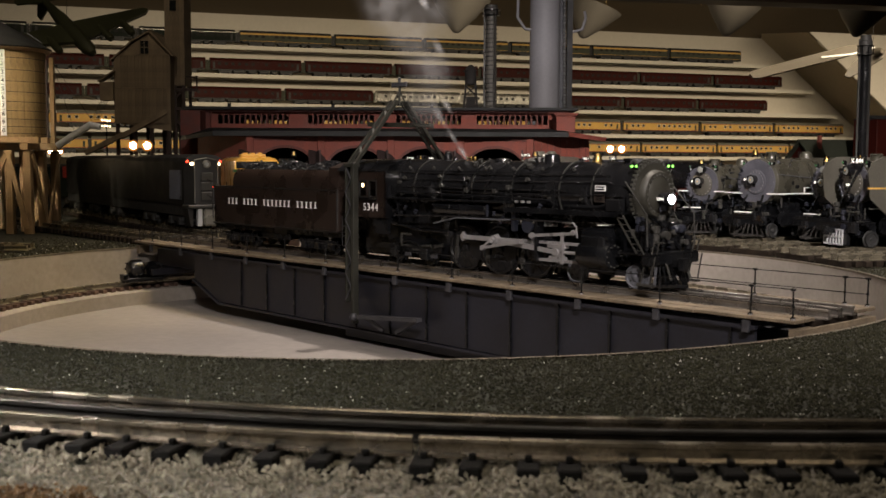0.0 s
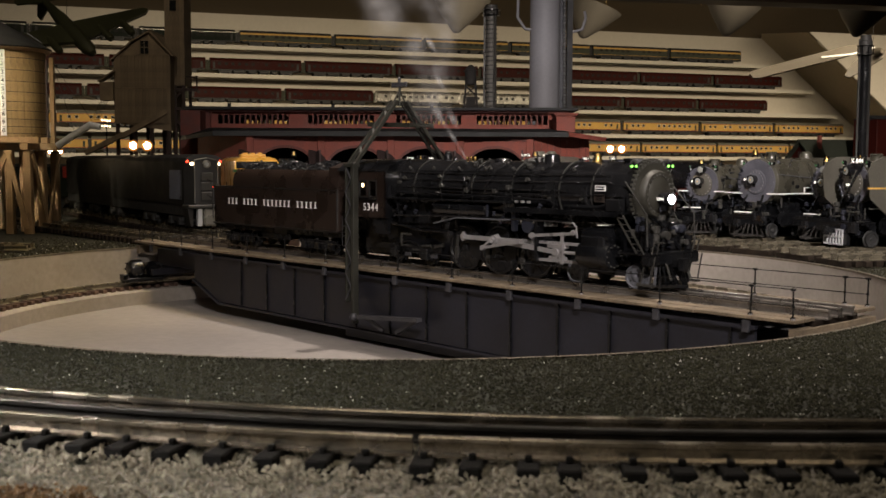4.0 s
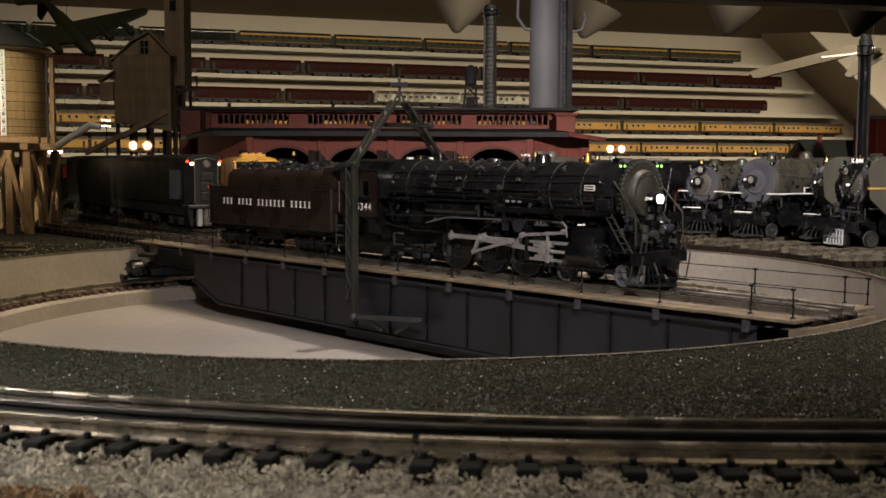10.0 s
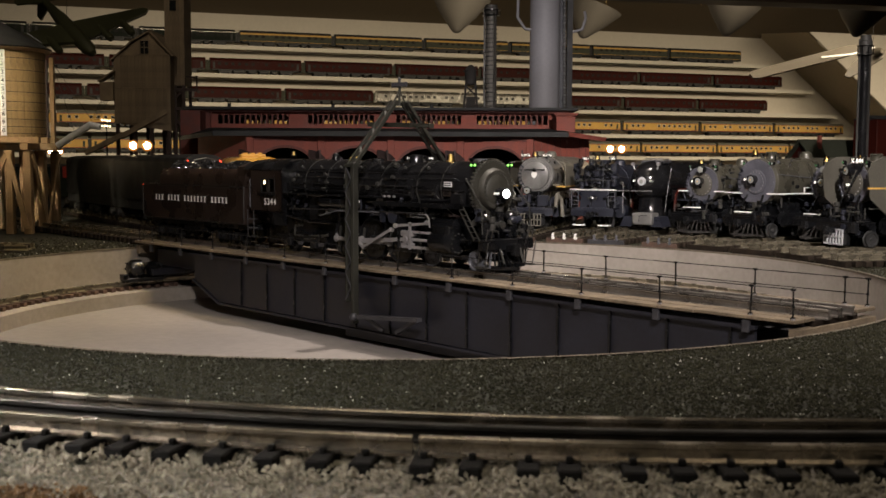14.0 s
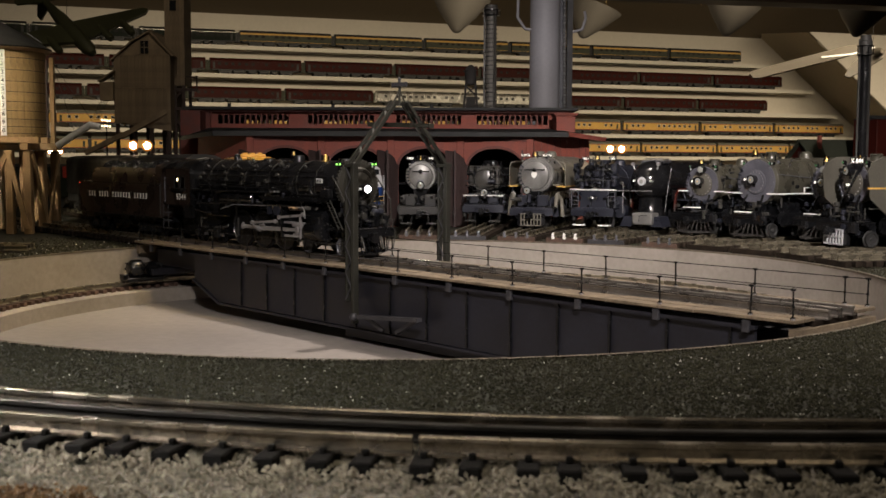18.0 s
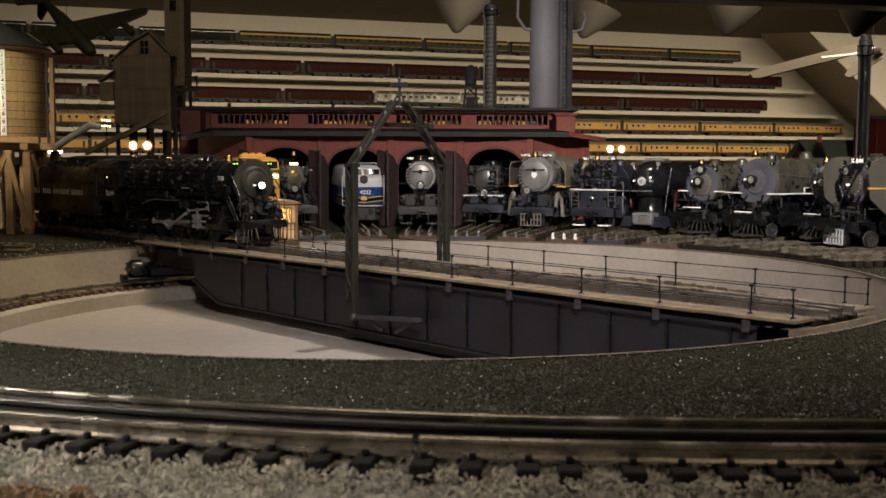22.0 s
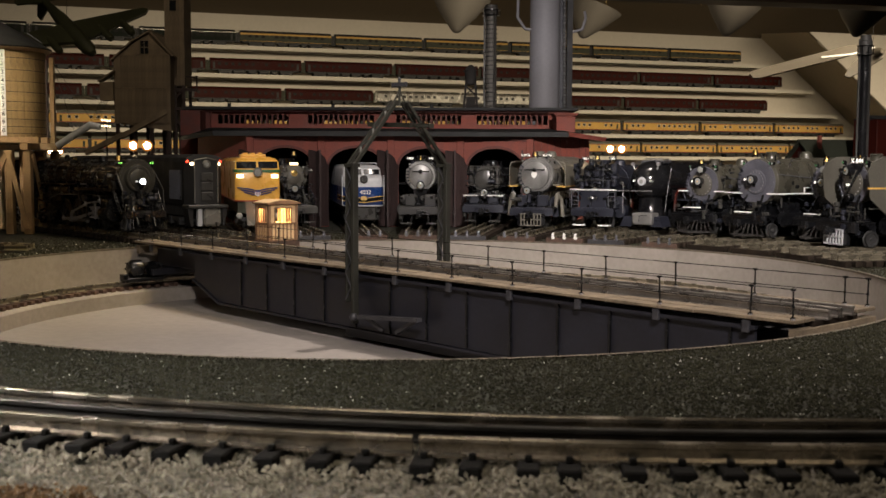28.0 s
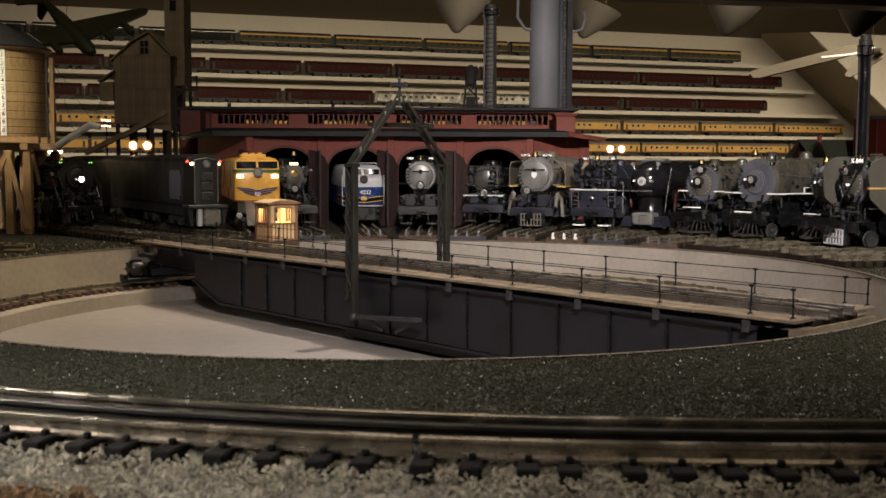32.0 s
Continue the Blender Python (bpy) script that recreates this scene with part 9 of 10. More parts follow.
def yellow_diesel():
    t = thing("diesel_locomotive", at_stall(2, 0.513) @ pose(0, 0, 0, 0, 0, -10), "bright yellow diesel locomotive with lit headlights and a blue winged emblem", "locomotive", "engines parked round the turntable")
    w, L = 0.0318, 0.34
    bm = bmesh.new()
    plan_loft(bm, [(0.0395, -0.005, w, 0.013), (0.0600, -0.003, w, 0.013), (0.0785, -0.004, w, 0.013), (0.0840, -0.006, w, 0.013),
                   (0.0945, -0.010, w * 0.96, 0.013), (0.0985, -0.016, w * 0.84, 0.014), (0.1005, -0.026, w * 0.60, 0.014)], L, 0.45)
    part("body", bm, "yellow", t, smooth=True)
    bm = bmesh.new()
    prism(bm, [(-L, -w * 0.70), (-0.060, -w * 0.70), (-0.060, w * 0.70), (-L, w * 0.70)], 0.0975, 0.1010)
    part("roof", bm, "car_silver", t)
    bm = bmesh.new()
    quadbox(bm, -0.060, -0.024, -0.0215, 0.0140, 0.0970, 0.1045, bevel=0.0015)
    for y in (-0.014, -0.004, 0.006):
        quadbox(bm, -0.056, -0.028, y - 0.003, y + 0.003, 0.1045, 0.1065, bevel=0.0006)
    part("roof_pod", bm, "yellow", t)
    for s in (-1, 1):
        bm = bmesh.new()
        sloped_pane(bm, (0.0845, -0.0062, w, 0.013), (0.0940, -0.0098, w * 0.962, 0.013), s * 0.0016, s * 0.0285, 0.45)
        part("windshield", bm, "window_dark", t, "dark windshield pane")
        bm = bmesh.new()
        quadbox(bm, -0.032, -0.016, s * (w - 0.002) - 0.0006, s * (w - 0.002) + 0.0026, 0.0800, 0.0930)
        part("cab_window", bm, "window_dark", t)
        bm = bmesh.new()
        quadbox(bm, -0.0085, -0.0036, s * 0.0238 - 0.0046, s * 0.0238 + 0.0046, 0.0712, 0.0762, bevel=0.0006)
        nb = part("number_light", bm, glow("number_light_warm", (1.0, 0.86, 0.55), 5.0), t, "lit number light")
        # wings of the emblem, in plain bars
        for i in range(3):
            bm = bmesh.new()
            tip, z = s * (0.0285 - i * 0.0045), 0.0550 - i * 0.0031
            prism(bm, [(s * 0.0040, z), (s * 0.0130, z + 0.0020), (tip, z + 0.0034), (tip * 0.95, z + 0.0020), (s * 0.0130, z + 0.0003), (s * 0.0040, z - 0.0018)][::s], -0.0080, -0.0020, YZ)
            part("emblem_feather", bm, "blue", t)
    bm = bmesh.new()
    plan_loft(bm, [(0.0790, -0.0030, w + 0.0006, 0.013), (0.0828, -0.0044, w + 0.0006, 0.013)], 0.034, 0.45)
    part("green_band", bm, "green", t)
    bm = bmesh.new()
    plan_loft(bm, [(0.0385, -0.0042, w + 0.0005, 0.013), (0.0402, -0.0042, w + 0.0005, 0.013)], L, 0.45)
    part("red_line", bm, "red", t)
    bm = bmesh.new()
    prism(bm, [(-0.0036, 0.0545), (0.0036, 0.0545), (0.0036, 0.0480), (0.0, 0.0455), (-0.0036, 0.0480)], -0.004, -0.0016, YZ)
    sh = part("emblem_shield", bm, "white", t)
    bm = bmesh.new()
    quadbox(bm, -0.0016, -0.0012, -0.0036, 0.0036, 0.0520, 0.0545)
    part("shield_top", bm, "blue", sh)
    for y in (-0.0022, 0.0, 0.0022):
        bm = bmesh.new()
        quadbox(bm, -0.0016, -0.0012, y - 0.0005, y + 0.0005, 0.0480, 0.0520)
        part("shield_stripe", bm, "red", sh)
    bm = bmesh.new()
    lathe(bm, (-0.0040, 0, 0.0795), (1, 0, 0.0795), [(0, 0.0062), (0.0060, 0.0066), (0.0075, 0.0062), (0.0075, 0.0050), (0.0055, 0.0046)], 22)
    h = part("headlight", bm, "car_silver", t)
    bm = bmesh.new()
    lathe(bm, (0.0012, 0, 0.0795), (1, 0, 0.0795), [(0, 0.0048), (0.0012, 0.0030), (0.0016, 0.001)], 18)
    part("lens", bm, "lens", h)
    bm = bmesh.new()
    for y in (-0.010, 0.010):
        wire(bm, [(-0.0024, y, 0.0720), (-0.0020, y, 0.0620)], 0.0006)
    quadbox(bm, -0.005, -0.0026, -0.0075, 0.0075, 0.0610, 0.0720)
    part("nose_door", bm, "yellow", t)
    bm = bmesh.new()
    prism(bm, [(-0.0180, 0.0385), (0.0180, 0.0385), (0.0140, 0.0050), (-0.0140, 0.0050)], -0.020, -0.006, YZ)
    part("pilot", bm, "car_silver", t, "pale grey pilot plate")
    bm = bmesh.new()
    quadbox(bm, -L, -0.010, -0.0270, 0.0270, 0.0220, 0.0395)
    part("frame", bm, "car_grey", t)
    for s in (-1, 1):
        bm = bmesh.new()
        lathe(bm, (-0.002, s * 0.026, 0.0185), (0.004, s * 0.026, 0.0185), [(0, 0.004), (0.004, 0.0046), (0.006, 0.003)], 14)
        part("lower_lamp", bm, "lens", t)
    diesel_trucks(t, (-0.055, -0.26))


yellow_diesel()


def blue_diesel():
    t = thing("diesel_locomotive", at_stall(4, 0.601) @ pose(0, 0.003, 0, 0, 0, 2), "blue and white diesel locomotive in a roundhouse door", "locomotive", "engines parked round the turntable")
    w, L = 0.0310, 0.33
    bm = bmesh.new()
    plan_loft(bm, [(0.0282, -0.008, w, 0.020), (0.0310, -0.005, w, 0.020), (0.0360, -0.004, w, 0.020), (0.0560, -0.004, w, 0.020)], L)
    part("lower_body", bm, "blue", t)
    bm = bmesh.new()
    plan_loft(bm, [(0.0562, -0.0035, w + 0.0003, 0.020), (0.0640, -0.006, w, 0.020), (0.0690, -0.010, w * 0.99, 0.021), (0.0725, -0.017, w * 0.98, 0.021),
                   (0.0740, -0.026, w * 0.97, 0.016), (0.0835, -0.033, w * 0.95, 0.016), (0.0875, -0.040, w * 0.86, 0.020), (0.0900, -0.052, w * 0.60, 0.020)], L)
    part("upper_body", bm, "eng_white", t)
    for s in (-1, 1):
        bm = bmesh.new()
        sloped_pane(bm, (0.0750, -0.0267, w * 0.968, 0.016), (0.0828, -0.0325, w * 0.951, 0.016), s * 0.0018, s * 0.0262, 0.6)
        part("windshield", bm, "window_dark", t, "dark windshield pane")
        bm = bmesh.new()
        wire(bm, [(-0.016, s * (w + 0.001), 0.028), (-0.018, s * (w + 0.001), 0.074)], 0.0006)
        part("grab_iron", bm, "eng_white", t)
    bm = bmesh.new()
    lathe(bm, (-0.008, 0, 0.0680), (1, 0, 0.0680), [(0, 0.0060), (0.0050, 0.0062), (0.0065, 0.0050), (0.0065, 0.0034), (0.0050, 0.0030)], 20)
    part("headlight", bm, "graphite", t)
    for nm, z, h, mat in (("dark_band", 0.0385, 0.0062, "loco_satin"), ("gold_stripe", 0.0418, 0.0012, "car_yellow"), ("gold_stripe", 0.0352, 0.0012, "car_yellow")):
        bm = bmesh.new()
        line = ((-0.0036, 0.0, -0.0030), (-0.0042, 0.015, -0.0012), (-0.0068, 0.024, 0.0), (-0.0138, 0.0306, 0.0), (-0.030, 0.0312, 0.0), (-0.120, 0.0312, 0.0))
        for q in (-1, 1):
            for (xa, ya, za), (xb, yb, zb) in zip(line, line[1:]):
                bar(bm, (xa, q * ya, z + za), (xb, q * yb, z + zb), 0.0016 if mat == "car_yellow" else 0.0010, h)
        part(nm, bm, mat, t, "gold nose stripe" if mat == "car_yellow" else "")
    bm = bmesh.new()
    prism(bm, [(-0.0040, 0.0045), (0.0040, 0.0045), (0.0050, 0.0), (0.0, -0.0045), (-0.0050, 0.0)], 0, 0.001, pose(-0.0030, 0, 0.0375) @ YZ)
    part("emblem", bm, "brass", t)
    lettering("4032", 0.0088, "white", t, pose(-0.0020, 0.002, 0.0480, 90, 0, 90), "number_lettering", label="white engine number on the nose")
    bm = bmesh.new()
    plan_loft(bm, [(0.0264, -0.006, w, 0.020), (0.0286, -0.0055, w + 0.0004, 0.020)], L)
    part("white_sill", bm, "eng_white", t)
    bm = bmesh.new()
    quadbox(bm, -0.030, -0.010, -0.0200, 0.0200, 0.0050, 0.0262, bevel=0.002)
    part("pilot", bm, "graphite", t)
    bm = bmesh.new()
    quadbox(bm, -L, -0.020, -0.0260, 0.0260, 0.0180, 0.0280)
    part("frame", bm, "truck_black", t)
    diesel_trucks(t, (-0.065, -0.25))
    bm = bmesh.new()
    wire(bm, [(-0.036, -0.022, 0.088), (-0.036, -0.022, 0.0925), (-0.036, 0.022, 0.0925), (-0.036, 0.022, 0.088)], 0.0006)
    part("roof_rail", bm, "eng_white", t)


blue_diesel()


def grey_turbine():
    t = thing("diesel_locomotive", at_stall(1.20, 0.531), "dark grey box-shaped turbine locomotive with a round headlight", "locomotive", "engines parked round the turntable")
    w, L = 0.0270, 0.74
    bm = bmesh.new()
    prism(bm, [(-L, -w), (-0.030, -w), (-0.016, -w * 0.62), (-0.012, 0.0), (-0.016, w * 0.62), (-0.030, w), (-L, w)], 0.0340, 0.0935)
    part("body", bm, "eng_grey", t)
    bm = bmesh.new()
    prism(bm, [(-w, 0.0935), (w, 0.0935), (w * 0.92, 0.0990), (w * 0.6, 0.1028), (0, 0.1042), (-w * 0.6, 0.1028), (-w * 0.92, 0.0990)], -L, -0.024, YZ)
    part("roof", bm, "eng_grey", t)
    bm = bmesh.new()
    for s in (-1, 1):
        wire(bm, [(-0.0150, s * w * 0.62, 0.036), (-0.0150, s * w * 0.62, 0.0955)], 0.0008)
    wire(bm, [(-0.018, -0.016, 0.0960), (-0.013, 0.0, 0.0990), (-0.018, 0.016, 0.0960)], 0.0008)
    part("nose_trim", bm, "car_silver", t)
    bm = bmesh.new()
    lathe(bm, (-0.0150, 0, 0.0900), (1, 0, 0.0900), [(0, 0.0056), (0.0030, 0.0058), (0.0042, 0.0048), (0.0042, 0.0036), (0.003, 0.003)], 22)
    h = part("headlight", bm, "car_silver", t)
    bm = bmesh.new()
    lathe(bm, (-0.0122, 0, 0.0900), (1, 0, 0.0900), [(0, 0.0038), (0.0008, 0.0026), (0.0012, 0.001)], 16)
    part("lens", bm, "lens", h)
    for s in (-1, 1):
        bm = bmesh.new()
        tube(bm, (-0.0250, s * 0.0190, 0.0905), (-0.0165, s * 0.0190, 0.0905), 0.0022, seg=12)
        part("marker_lamp", bm, "warm_glow", t, "lit marker lamp")
        bm = bmesh.new()
        tube(bm, (-0.0320, s * 0.0238, 0.0940), (-0.0230, s * 0.0238, 0.0940), 0.0016, seg=10)
        part("red_marker", bm, "red_glow", t, "lit red marker")
        bm = bmesh.new()
        quadbox(bm, -0.088, -0.040, s * w - 0.0010, s * w + 0.0010, 0.0400, 0.0820)
        part("side_grille", bm, "graphite", t)
        for i in range(10):
            bm = bmesh.new()
            quadbox(bm, -0.088 + i * 0.0048, -0.0905 + i * 0.0048, s * w - 0.0016, s * w + 0.0016, 0.0405, 0.0815)
            part("louvre", bm, "wheel_grey", t)
    for i in range(3):
        bm = bmesh.new()
        quadbox(bm, -0.0130, -0.0112, -0.0085, 0.0085, 0.0400 + i * 0.0135, 0.0515 + i * 0.0135, bevel=0.0005)
        part("nose_panel", bm, "graphite", t)
    bm = bmesh.new()
    quadbox(bm, -0.034, -0.006, -0.0290, 0.0290, 0.0290, 0.0340, bevel=0.001)
    part("pilot_beam", bm, "graphite", t)
    bm = bmesh.new()
    quadbox(bm, -0.016, -0.008, -0.0060, 0.0200, 0.0040, 0.0290, bevel=0.003)
    part("coupler_box", bm, "car_silver", t, "pale grey coupler casing")
    bm = bmesh.new()
    quadbox(bm, -0.016, -0.008, -0.0150, -0.0080, 0.0040, 0.0285, bevel=0.001)
    part("step_plate", bm, "eng_white", t, "white step plate")
    for s in (-1, 1):
        bm = bmesh.new()
        prism(bm, [(0.0290 * s, 0.0290), (0.0210 * s, 0.0290), (0.0210 * s, 0.0040), (0.0240 * s, 0.0040)], -0.030, -0.010, YZ)
        part("corner_step", bm, "eng_grey", t)
    bm = bmesh.new()
    quadbox(bm, -L, -0.030, -0.0250, 0.0250, 0.0180, 0.0340)
    part("frame", bm, "truck_black", t)
    diesel_trucks(t, (-0.075, -0.20, -0.40, -0.54, -0.66))


grey_turbine()

# ---- loose ground cover ----


def grains(name, label, material, places, seed, category="ballast"):
    """Small angular stones as one mesh. places: (x, y, z, size)."""
    rnd = np.random.RandomState(seed)
    base = np.array([(1, 0, -0.3), (-0.5, 0.87, -0.4), (-0.5, -0.87, -0.3), (0.3, 0.1, 0.75), (-0.35, -0.15, 0.6), (0.1, 0.5, 0.45)])
    faces = [(0, 3, 5), (0, 5, 1), (3, 4, 5), (5, 4, 1), (4, 3, 2), (0, 2, 3), (1, 4, 2), (0, 1, 2)]
    n = len(places)
    p = np.array(places)
    a = rnd.uniform(0, 2 * math.pi, n)
    b = rnd.uniform(-0.7, 0.7, n)
    c, s, cb, sb = np.cos(a), np.sin(a), np.cos(b), np.sin(b)
    v = base[None, :, :] * rnd.uniform(0.7, 1.25, (n, 6, 3))
    y, z = v[:, :, 1] * cb[:, None] - v[:, :, 2] * sb[:, None], v[:, :, 1] * sb[:, None] + v[:, :, 2] * cb[:, None]
    x = v[:, :, 0]
    x, y = x * c[:, None] - y * s[:, None], x * s[:, None] + y * c[:, None]
    co = np.stack([x, y, z], 2) * p[:, None, 3:4] + p[:, None, :3]
    me = bpy.data.meshes.new(name)
    f = (np.array(faces)[None] + (np.arange(n) * 6)[:, None, None]).reshape(-1, 3)
    me.from_pydata(co.reshape(-1, 3).tolist(), [], f.tolist())
    me.materials.append(M[material])
    ob = new(name, me)
    return tagged(ob, label, category, "", "stuff")


def scatter_ground():
    rnd = random.Random(21)
    base = FT_TOP - 0.0064
    # black cinders between the pit's near rim and the curved track
    pts = []
    while len(pts) < 62000:
        x, y = rnd.uniform(-0.34, 0.42), rnd.uniform(0.34, 0.90)
        r = math.hypot(x - CX, y - CY)
        rf = math.hypot(x - FT.x, y - FT.y)
        if r < PIT_R + 0.0004 or abs(x) > 0.47 * y + 0.03 or rf > FT_R + 0.020:
            continue
        rise = max(0.0, min(1.0, (rf - (FT_R - 0.075)) / 0.050))
        pts.append((x, y, 0.0006 + rise * 0.0050 + rnd.uniform(-0.0006, 0.0006), rnd.uniform(0.0004, 0.0012)))
    grains("cinders", "loose black cinders with glinting grains along the pit rim", "cinder_grain", pts, 3)
    # cinders round the pit on the left and along the far rim
    pts = []
    while len(pts) < 16000:
        a = rnd.uniform(-12, 196)
        r = PIT_R + 0.006 + abs(rnd.gauss(0, 0.10))
        p = polar(r, a)
        pts.append((p.x, p.y, rnd.uniform(0.0, 0.0012), rnd.uniform(0.0007, 0.0017)))
    grains("cinders", "loose black cinders between the stall tracks", "cinder_grain", pts, 4)
    # glassy glints
    pts = []
    for _ in range(420):
        x = rnd.uniform(-0.26, 0.30)
        y = rnd.uniform(0.42, 0.66)
        if math.hypot(x - CX, y - CY) > PIT_R + 0.006:
            pts.append((x, y, 0.0020, rnd.uniform(0.00025, 0.0007)))
    for _ in range(60):
        p = polar(PIT_R + rnd.uniform(0.01, 0.12), rnd.uniform(125, 165))
        pts.append((p.x, p.y, 0.0022, rnd.uniform(0.0006, 0.0012)))
    grains("glassy_grains", "scattered glassy pale grains in the cinders", "quartz", pts, 5)
    # grey ballast before and under the curved track
    pts = []
    while len(pts) < 60000:
        a = rnd.uniform(226, 308)
        off = rnd.uniform(-0.020, 0.095)
        z = base - 0.0016 if off < 0.010 else base - 0.0030 if off < 0.034 else base - 0.0030 - (off - 0.034) * 0.08
        p = fore(FT_R + off, a, z + rnd.uniform(-0.0010, 0.0010))
        if p.y < 0.20:
            continue
        pts.append((p.x, p.y, p.z, rnd.uniform(0.0006, 0.0014)))
    grains("ballast", "pale grey crushed stone ballast of the curved track", "grey_stone", pts, 6)
    pts = []
    for _ in range(1100):
        cx, cy, cr = rnd.choice(((-0.115, 0.300, 0.016), (-0.094, 0.289, 0.010), (-0.128, 0.305, 0.012)))
        a, q = rnd.uniform(0, 6.3), cr * math.sqrt(rnd.random())
        pts.append((cx + q * math.cos(a), cy + q * math.sin(a), 0.0095 + rnd.uniform(0, 0.002), rnd.uniform(0.0005, 0.0012)))
    grains("dry_turf", "tuft of rusty brown scenic turf on the ballast", "turf", pts, 7, "turf")


def track_bed():
    bm = bmesh.new()
    base = FT_TOP - 0.0064
    prof = [(-0.070, 0.0004), (-0.032, base - 0.0048), (0.010, base - 0.0048), (0.014, base - 0.0062), (0.100, base - 0.012), (0.24, 0.0004)]
    n = 120
    rows = [[bm.verts.new(fore(FT_R + o, 222 + 92 * i / n, z)) for o, z in prof] for i in range(n + 1)]
    for p, q in zip(rows, rows[1:]):
        for i in range(len(prof) - 1):
            bm.faces.new((p[i], p[i + 1], q[i + 1], q[i]))
    setting("track_bed", bm, "grey_bed", "grey roadbed under the curved track")


track_bed()


def siding_left():
    """Rail ends of an unfinished track at the left of the pit."""
    t = thing("stub_track", pose(-0.510, 1.276, -0.003, 0, 0, -14), "short stub of three-rail track beside the pit", "track")
    for dy in (-0.016, 0.0, 0.016):
        bm = bmesh.new()
        sweep(bm, [(-0.30, dy, 0.0062), (0.022 - dy * 0.4, dy, 0.0062)], RAIL_PROFILE)
        part("rail", bm, "rail_bronze", t)
    for i in range(24):
        piece("tie", TIE, t, pose(-0.29 + i * 0.0125, 0, 0.0062, 0, 0, random.uniform(-2, 2)))


siding_left()


def end_plates():
    """Cast rail-end clips at the pit rim."""
    for i, k in enumerate(FAN[3:11], 3):
        t = thing("rail_end_plate", pose(CX, CY, 0, 0, 0, stall(k)) @ pose(PIT_R + 0.003, 0, 0), "grey plate holding three rail ends at the pit rim", "plate", "rail end plates")
        bm = bmesh.new()
        quadbox(bm, -0.0035, 0.0030, -0.026, 0.026, 0.0015, 0.0072, bevel=0.0004)
        part("plate", bm, "tie_brown" if i % 3 else "bridge_tag", t)
        for y in (-0.016, 0, 0.016):
            b = bmesh.new()
            lathe(b, (-0.0040, y, 0.0118), (-1, y, 0.0118), [(0, 0.0022), (0.0010, 0.0018), (0.0014, 0.0006)], 8)
            lathe(b, (-0.0040, y, 0.0078), (-1, y, 0.0078), [(0, 0.0026), (0.0010, 0.0020), (0.0014, 0.0006)], 8)
            part("rail_clip", b, "white" if i == 8 else "wheel_grey", t, "bright rail end clip" if i == 8 else "")


end_plates()

scatter_ground()

# ---- steam from the safety valves: rigid drifting puffs ----


def steam_material(name, thick, scale):
    """White vapour, thickest in a puff's core and fading out towards its rim, torn by noise."""
    m = bpy.data.materials.new(name)
    m.use_nodes = True
    nd, ln = m.node_tree.nodes, m.node_tree.links
    nd.remove(nd["Principled BSDF"])
    out = nd["Material Output"]
    tc, n = nd.new("ShaderNodeTexCoord"), nd.new("ShaderNodeTexNoise")
    n.inputs["Scale"].default_value, n.inputs["Detail"].default_value, n.inputs["Distortion"].default_value = scale, 4, 0.6
    ln.new(tc.outputs["Object"], n.inputs["Vector"])
    mp = nd.new("ShaderNodeMapping")
    mp.inputs["Location"].default_value, mp.inputs["Scale"].default_value = (-1, 0, -1), (2, 0, 2)
    ln.new(tc.outputs["Generated"], mp.inputs["Vector"])
    ln_ = nd.new("ShaderNodeVectorMath")
    ln_.operation = "LENGTH"
    ln.new(mp.outputs[0], ln_.inputs[0])
    r = nd.new("ShaderNodeMapRange")
    r.interpolation_type = "SMOOTHSTEP"
    r.inputs[1].default_value, r.inputs[2].default_value, r.inputs[3].default_value, r.inputs[4].default_value = 0.0, 0.85, thick, 0.0
    ln.new(ln_.outputs["Value"], r.inputs[0])
    r2 = nd.new("ShaderNodeMapRange")
    r2.interpolation_type = "SMOOTHSTEP"
    r2.inputs[1].default_value, r2.inputs[2].default_value, r2.inputs[3].default_value, r2.inputs[4].default_value = 0.28, 0.72, 0.0, 1.0
    ln.new(n.outputs["Fac"], r2.inputs[0])
    mul = nd.new("ShaderNodeMath")
    mul.operation = "MULTIPLY"
    ln.new(r.outputs[0], mul.inputs[0])
    ln.new(r2.outputs[0], mul.inputs[1])
    d, tl, tr = nd.new("ShaderNodeBsdfDiffuse"), nd.new("ShaderNodeBsdfTranslucent"), nd.new("ShaderNodeBsdfTransparent")
    for s in (d, tl):
        s.inputs["Color"].default_value = (0.86, 0.86, 0.88, 1)
    m1, m2 = nd.new("ShaderNodeMixShader"), nd.new("ShaderNodeMixShader")
    m1.inputs[0].default_value = 0.5
    ln.new(d.outputs[0], m1.inputs[1])
    ln.new(tl.outputs[0], m1.inputs[2])
    ln.new(mul.outputs[0], m2.inputs[0])
    ln.new(tr.outputs[0], m2.inputs[1])
    ln.new(m1.outputs[0], m2.inputs[2])
    ln.new(m2.outputs[0], out.inputs["Surface"])
    return m


M["steam_cloud"] = steam_material("thin_steam", 0.17, 40)
M["steam_jet"] = steam_material("jet_steam", 0.36, 70)
PUFFS = []


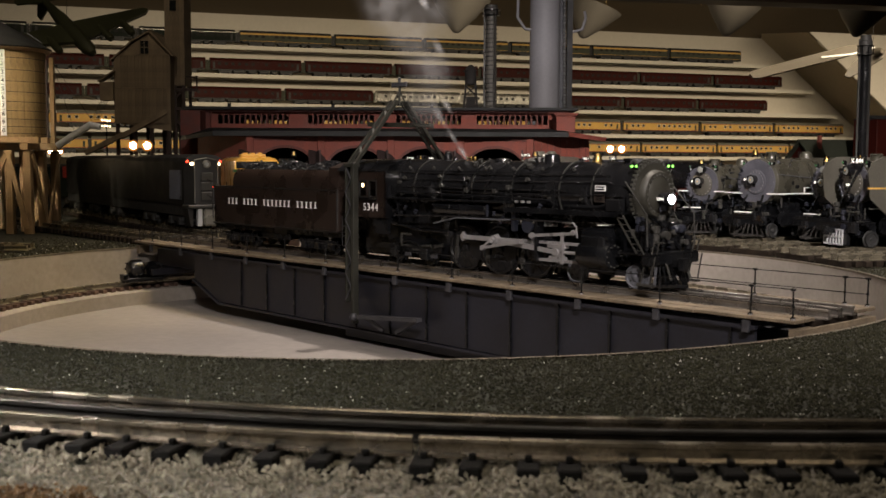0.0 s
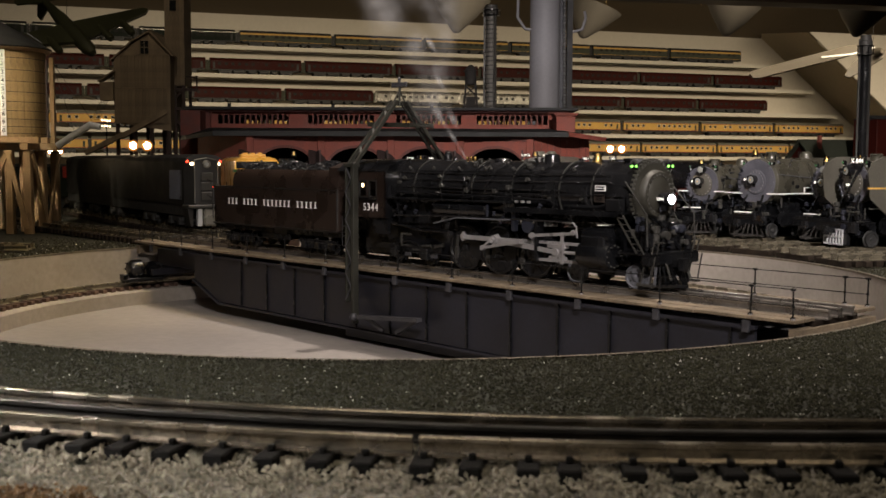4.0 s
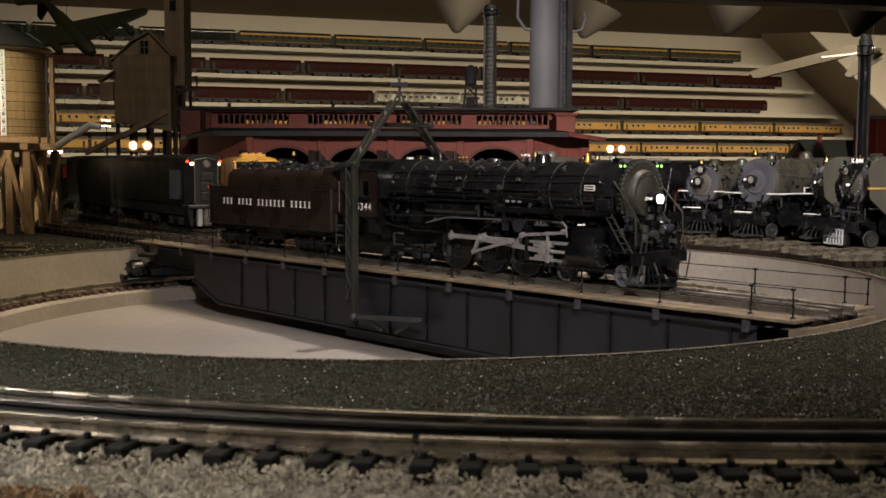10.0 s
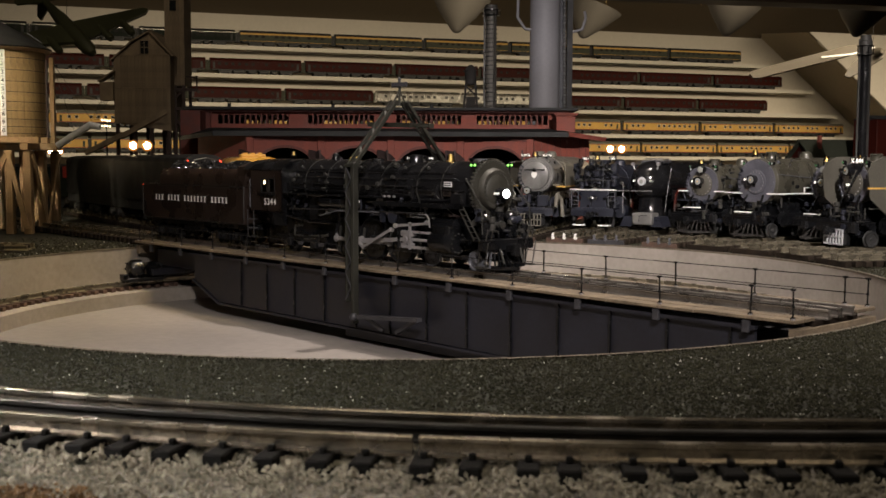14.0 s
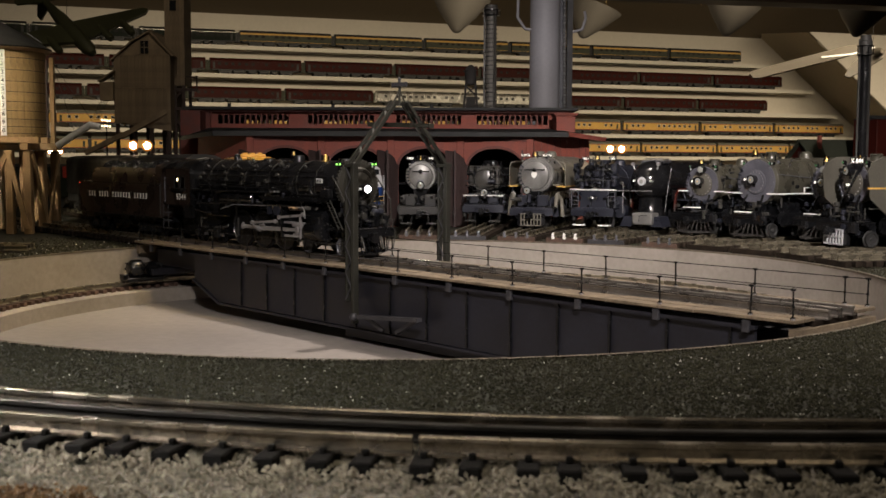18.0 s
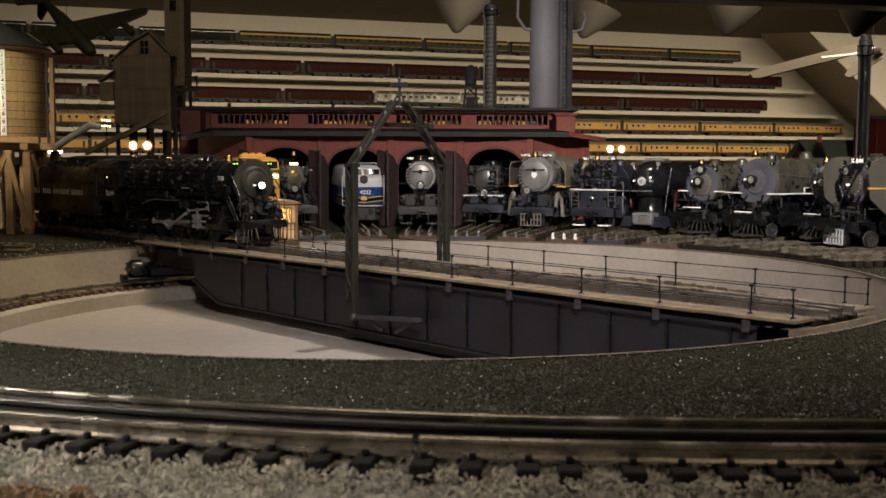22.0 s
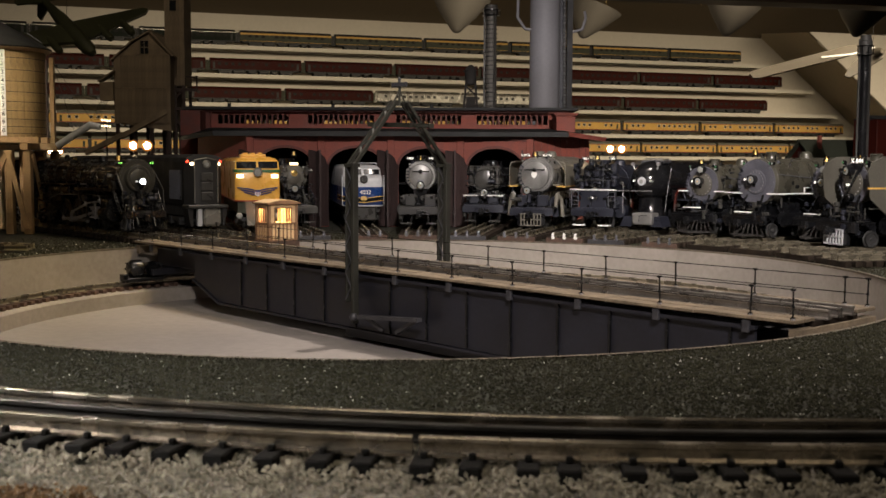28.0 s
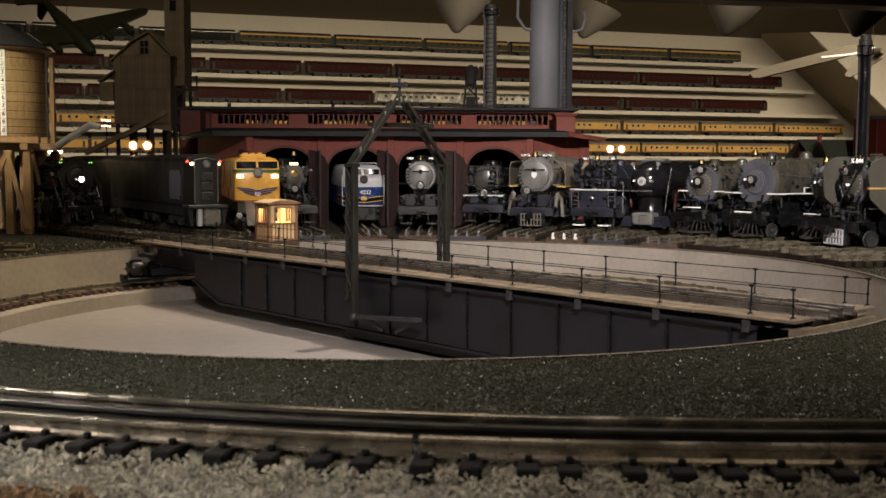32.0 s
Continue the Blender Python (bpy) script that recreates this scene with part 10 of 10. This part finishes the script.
def puff_mesh(seed, size, mat):
    rnd = random.Random(seed)
    bm = bmesh.new()
    bmesh.ops.create_icosphere(bm, subdivisions=3, radius=1.0)
    o = Vector((rnd.uniform(0, 9), rnd.uniform(0, 9), rnd.uniform(0, 9)))
    for v in bm.verts:
        k = 1 + 0.35 * noise.noise(v.co * 1.3 + o)
        v.co = Vector((v.co.x * size[0] * k, v.co.y * size[1] * k, v.co.z * size[2] * k))
    bmesh.ops.delete(bm, geom=[v for v in bm.verts if v.co.y > 0.05 * size[1]], context="VERTS")
    return mesh_of("wisp", bm, mat)


def steam():
    rnd = random.Random(4)
    vent = run_pose(0) @ Vector((-0.054, 0.0, 0.095))
    clouds = [puff_mesh(i, (s, 0.6 * s, 1.25 * s), "steam_cloud") for i, s in enumerate((0.018, 0.022, 0.027, 0.032, 0.024))]
    jets = [puff_mesh(20 + i, (0.0040 + 0.0012 * i, 0.0040, 0.0150), "steam_jet") for i in range(3)]
    cone = [puff_mesh(40 + i, z, "steam_jet") for i, z in enumerate(((0.0016, 0.0016, 0.0120), (0.0034, 0.0030, 0.0170), (0.0060, 0.0050, 0.0210)))]

    def release(me, e, side, slow, spread, early=0.0):
        t = thing("steam_puff", I4, "thin drifting puff of white steam above the engine", "steam", "steam puffs")
        ob = piece("wisp", me, t, I4)
        ob.visible_shadow = False

        def place(a):
            """Where a puff is, a seconds after it leaves the valve."""
            if a <= 0:
                return Vector((vent.x, vent.y, vent.z - 0.058))
            a += early
            x = -0.046 * (1 - math.exp(-a / 0.26)) - 0.003 * a
            z = -0.006 + 0.100 * (1 - math.exp(-a / 0.42)) + slow * a
            w = spread * side * (1 - math.exp(-max(0, a - 0.12) / 0.5))
            return Vector((vent.x + x + w, vent.y + 0.3 * w, min(vent.z + z, 1.3)))
        times = sorted({0.0, 32.0} | {round(max(0.0, e + a), 2) for a in (0.0, 0.04, 0.1, 0.2, 0.35, 0.55, 0.9, 1.5, 2.5, 4.0, 20.0)})
        PUFFS.append((t, [(s, Matrix.Translation(place(s - e)) @ pose(0, 0, 0, 0, -33, 0)) for s in times]))

    def jet(rise, lo, hi):
        """The narrow jet that stands over the open valve from lo to hi, then drifts off upwards."""
        t = thing("steam_puff", I4, "narrow jet of white steam at the safety valve", "steam", "steam puffs")
        for me, up in zip(cone, (0.010, 0.028, 0.052)):
            piece("wisp", me, t, pose(0, 0, up)).visible_shadow = False
        rows = []
        for s, x, z in ((0.0, 0.0, 0.0 if rise <= 0 else -0.075), (rise, 0.0, -0.075), (lo, 0.0, 0.0), (hi, 0.0, 0.0), (hi + 0.4, -0.030, 0.080), (hi + 1.2, -0.055, 0.190), (hi + 3.0, -0.09, 0.50), (32.0, -0.10, 1.10)):
            if s >= 0 and (not rows or s > rows[-1][0]) and not (rise <= 0 and s < hi and s > 0):
                rows.append((s, Matrix.Translation((vent.x + x, vent.y, vent.z + z)) @ pose(0, 0, 0, 0, -33, 0)))
        PUFFS.append((t, rows))

    jet(-1.0, -0.8, 1.65)
    jet(2.00, 2.15, 4.20)
    for lo, hi in ((-2.4, 1.60), (2.15, 4.20)):
        e = lo
        while e < hi:
            release(clouds[rnd.randrange(5)], e, rnd.uniform(-1, 1), rnd.uniform(0.018, 0.045), 0.034, 0.24)
            e += 0.18
        e = max(lo, -0.7)
        while e < hi + 0.1:
            release(jets[rnd.randrange(3)], e, rnd.uniform(-1, 1), rnd.uniform(0.16, 0.24), 0.016)
            e += 0.11
    # thin haze that lingers under the ceiling
    for i in range(2):
        release(clouds[2 + i % 3], 4.5 + 0.3 * i, rnd.uniform(-1, 1), 0.08, 0.05)


steam()


def motions():
    times = [0.0, 9.0] + [round(9.2 + 0.2 * i, 2) for i in range(115)]
    body = [(0.0, run_pose(0.0)), (9.0, run_pose(9.0))] + [(9.2 + 0.4 * i, run_pose(9.2 + 0.4 * i)) for i in range(58)]
    walk(ENGINE, body)
    walk(TENDER, body)
    for w, x, y, r in PARTS["wheels"] + TENDER_WHEELS:
        walk(w, [(t, pose(x, y, r, 0, -math.degrees(travel(t) / r), 0)) for t in times])
    for rod, kind, s in PARTS["rods"]:
        walk(rod, [(t, rod_pose(kind, s, travel(t))) for t in times])
    for p, rows in PUFFS:
        walk(p, rows)


motions()
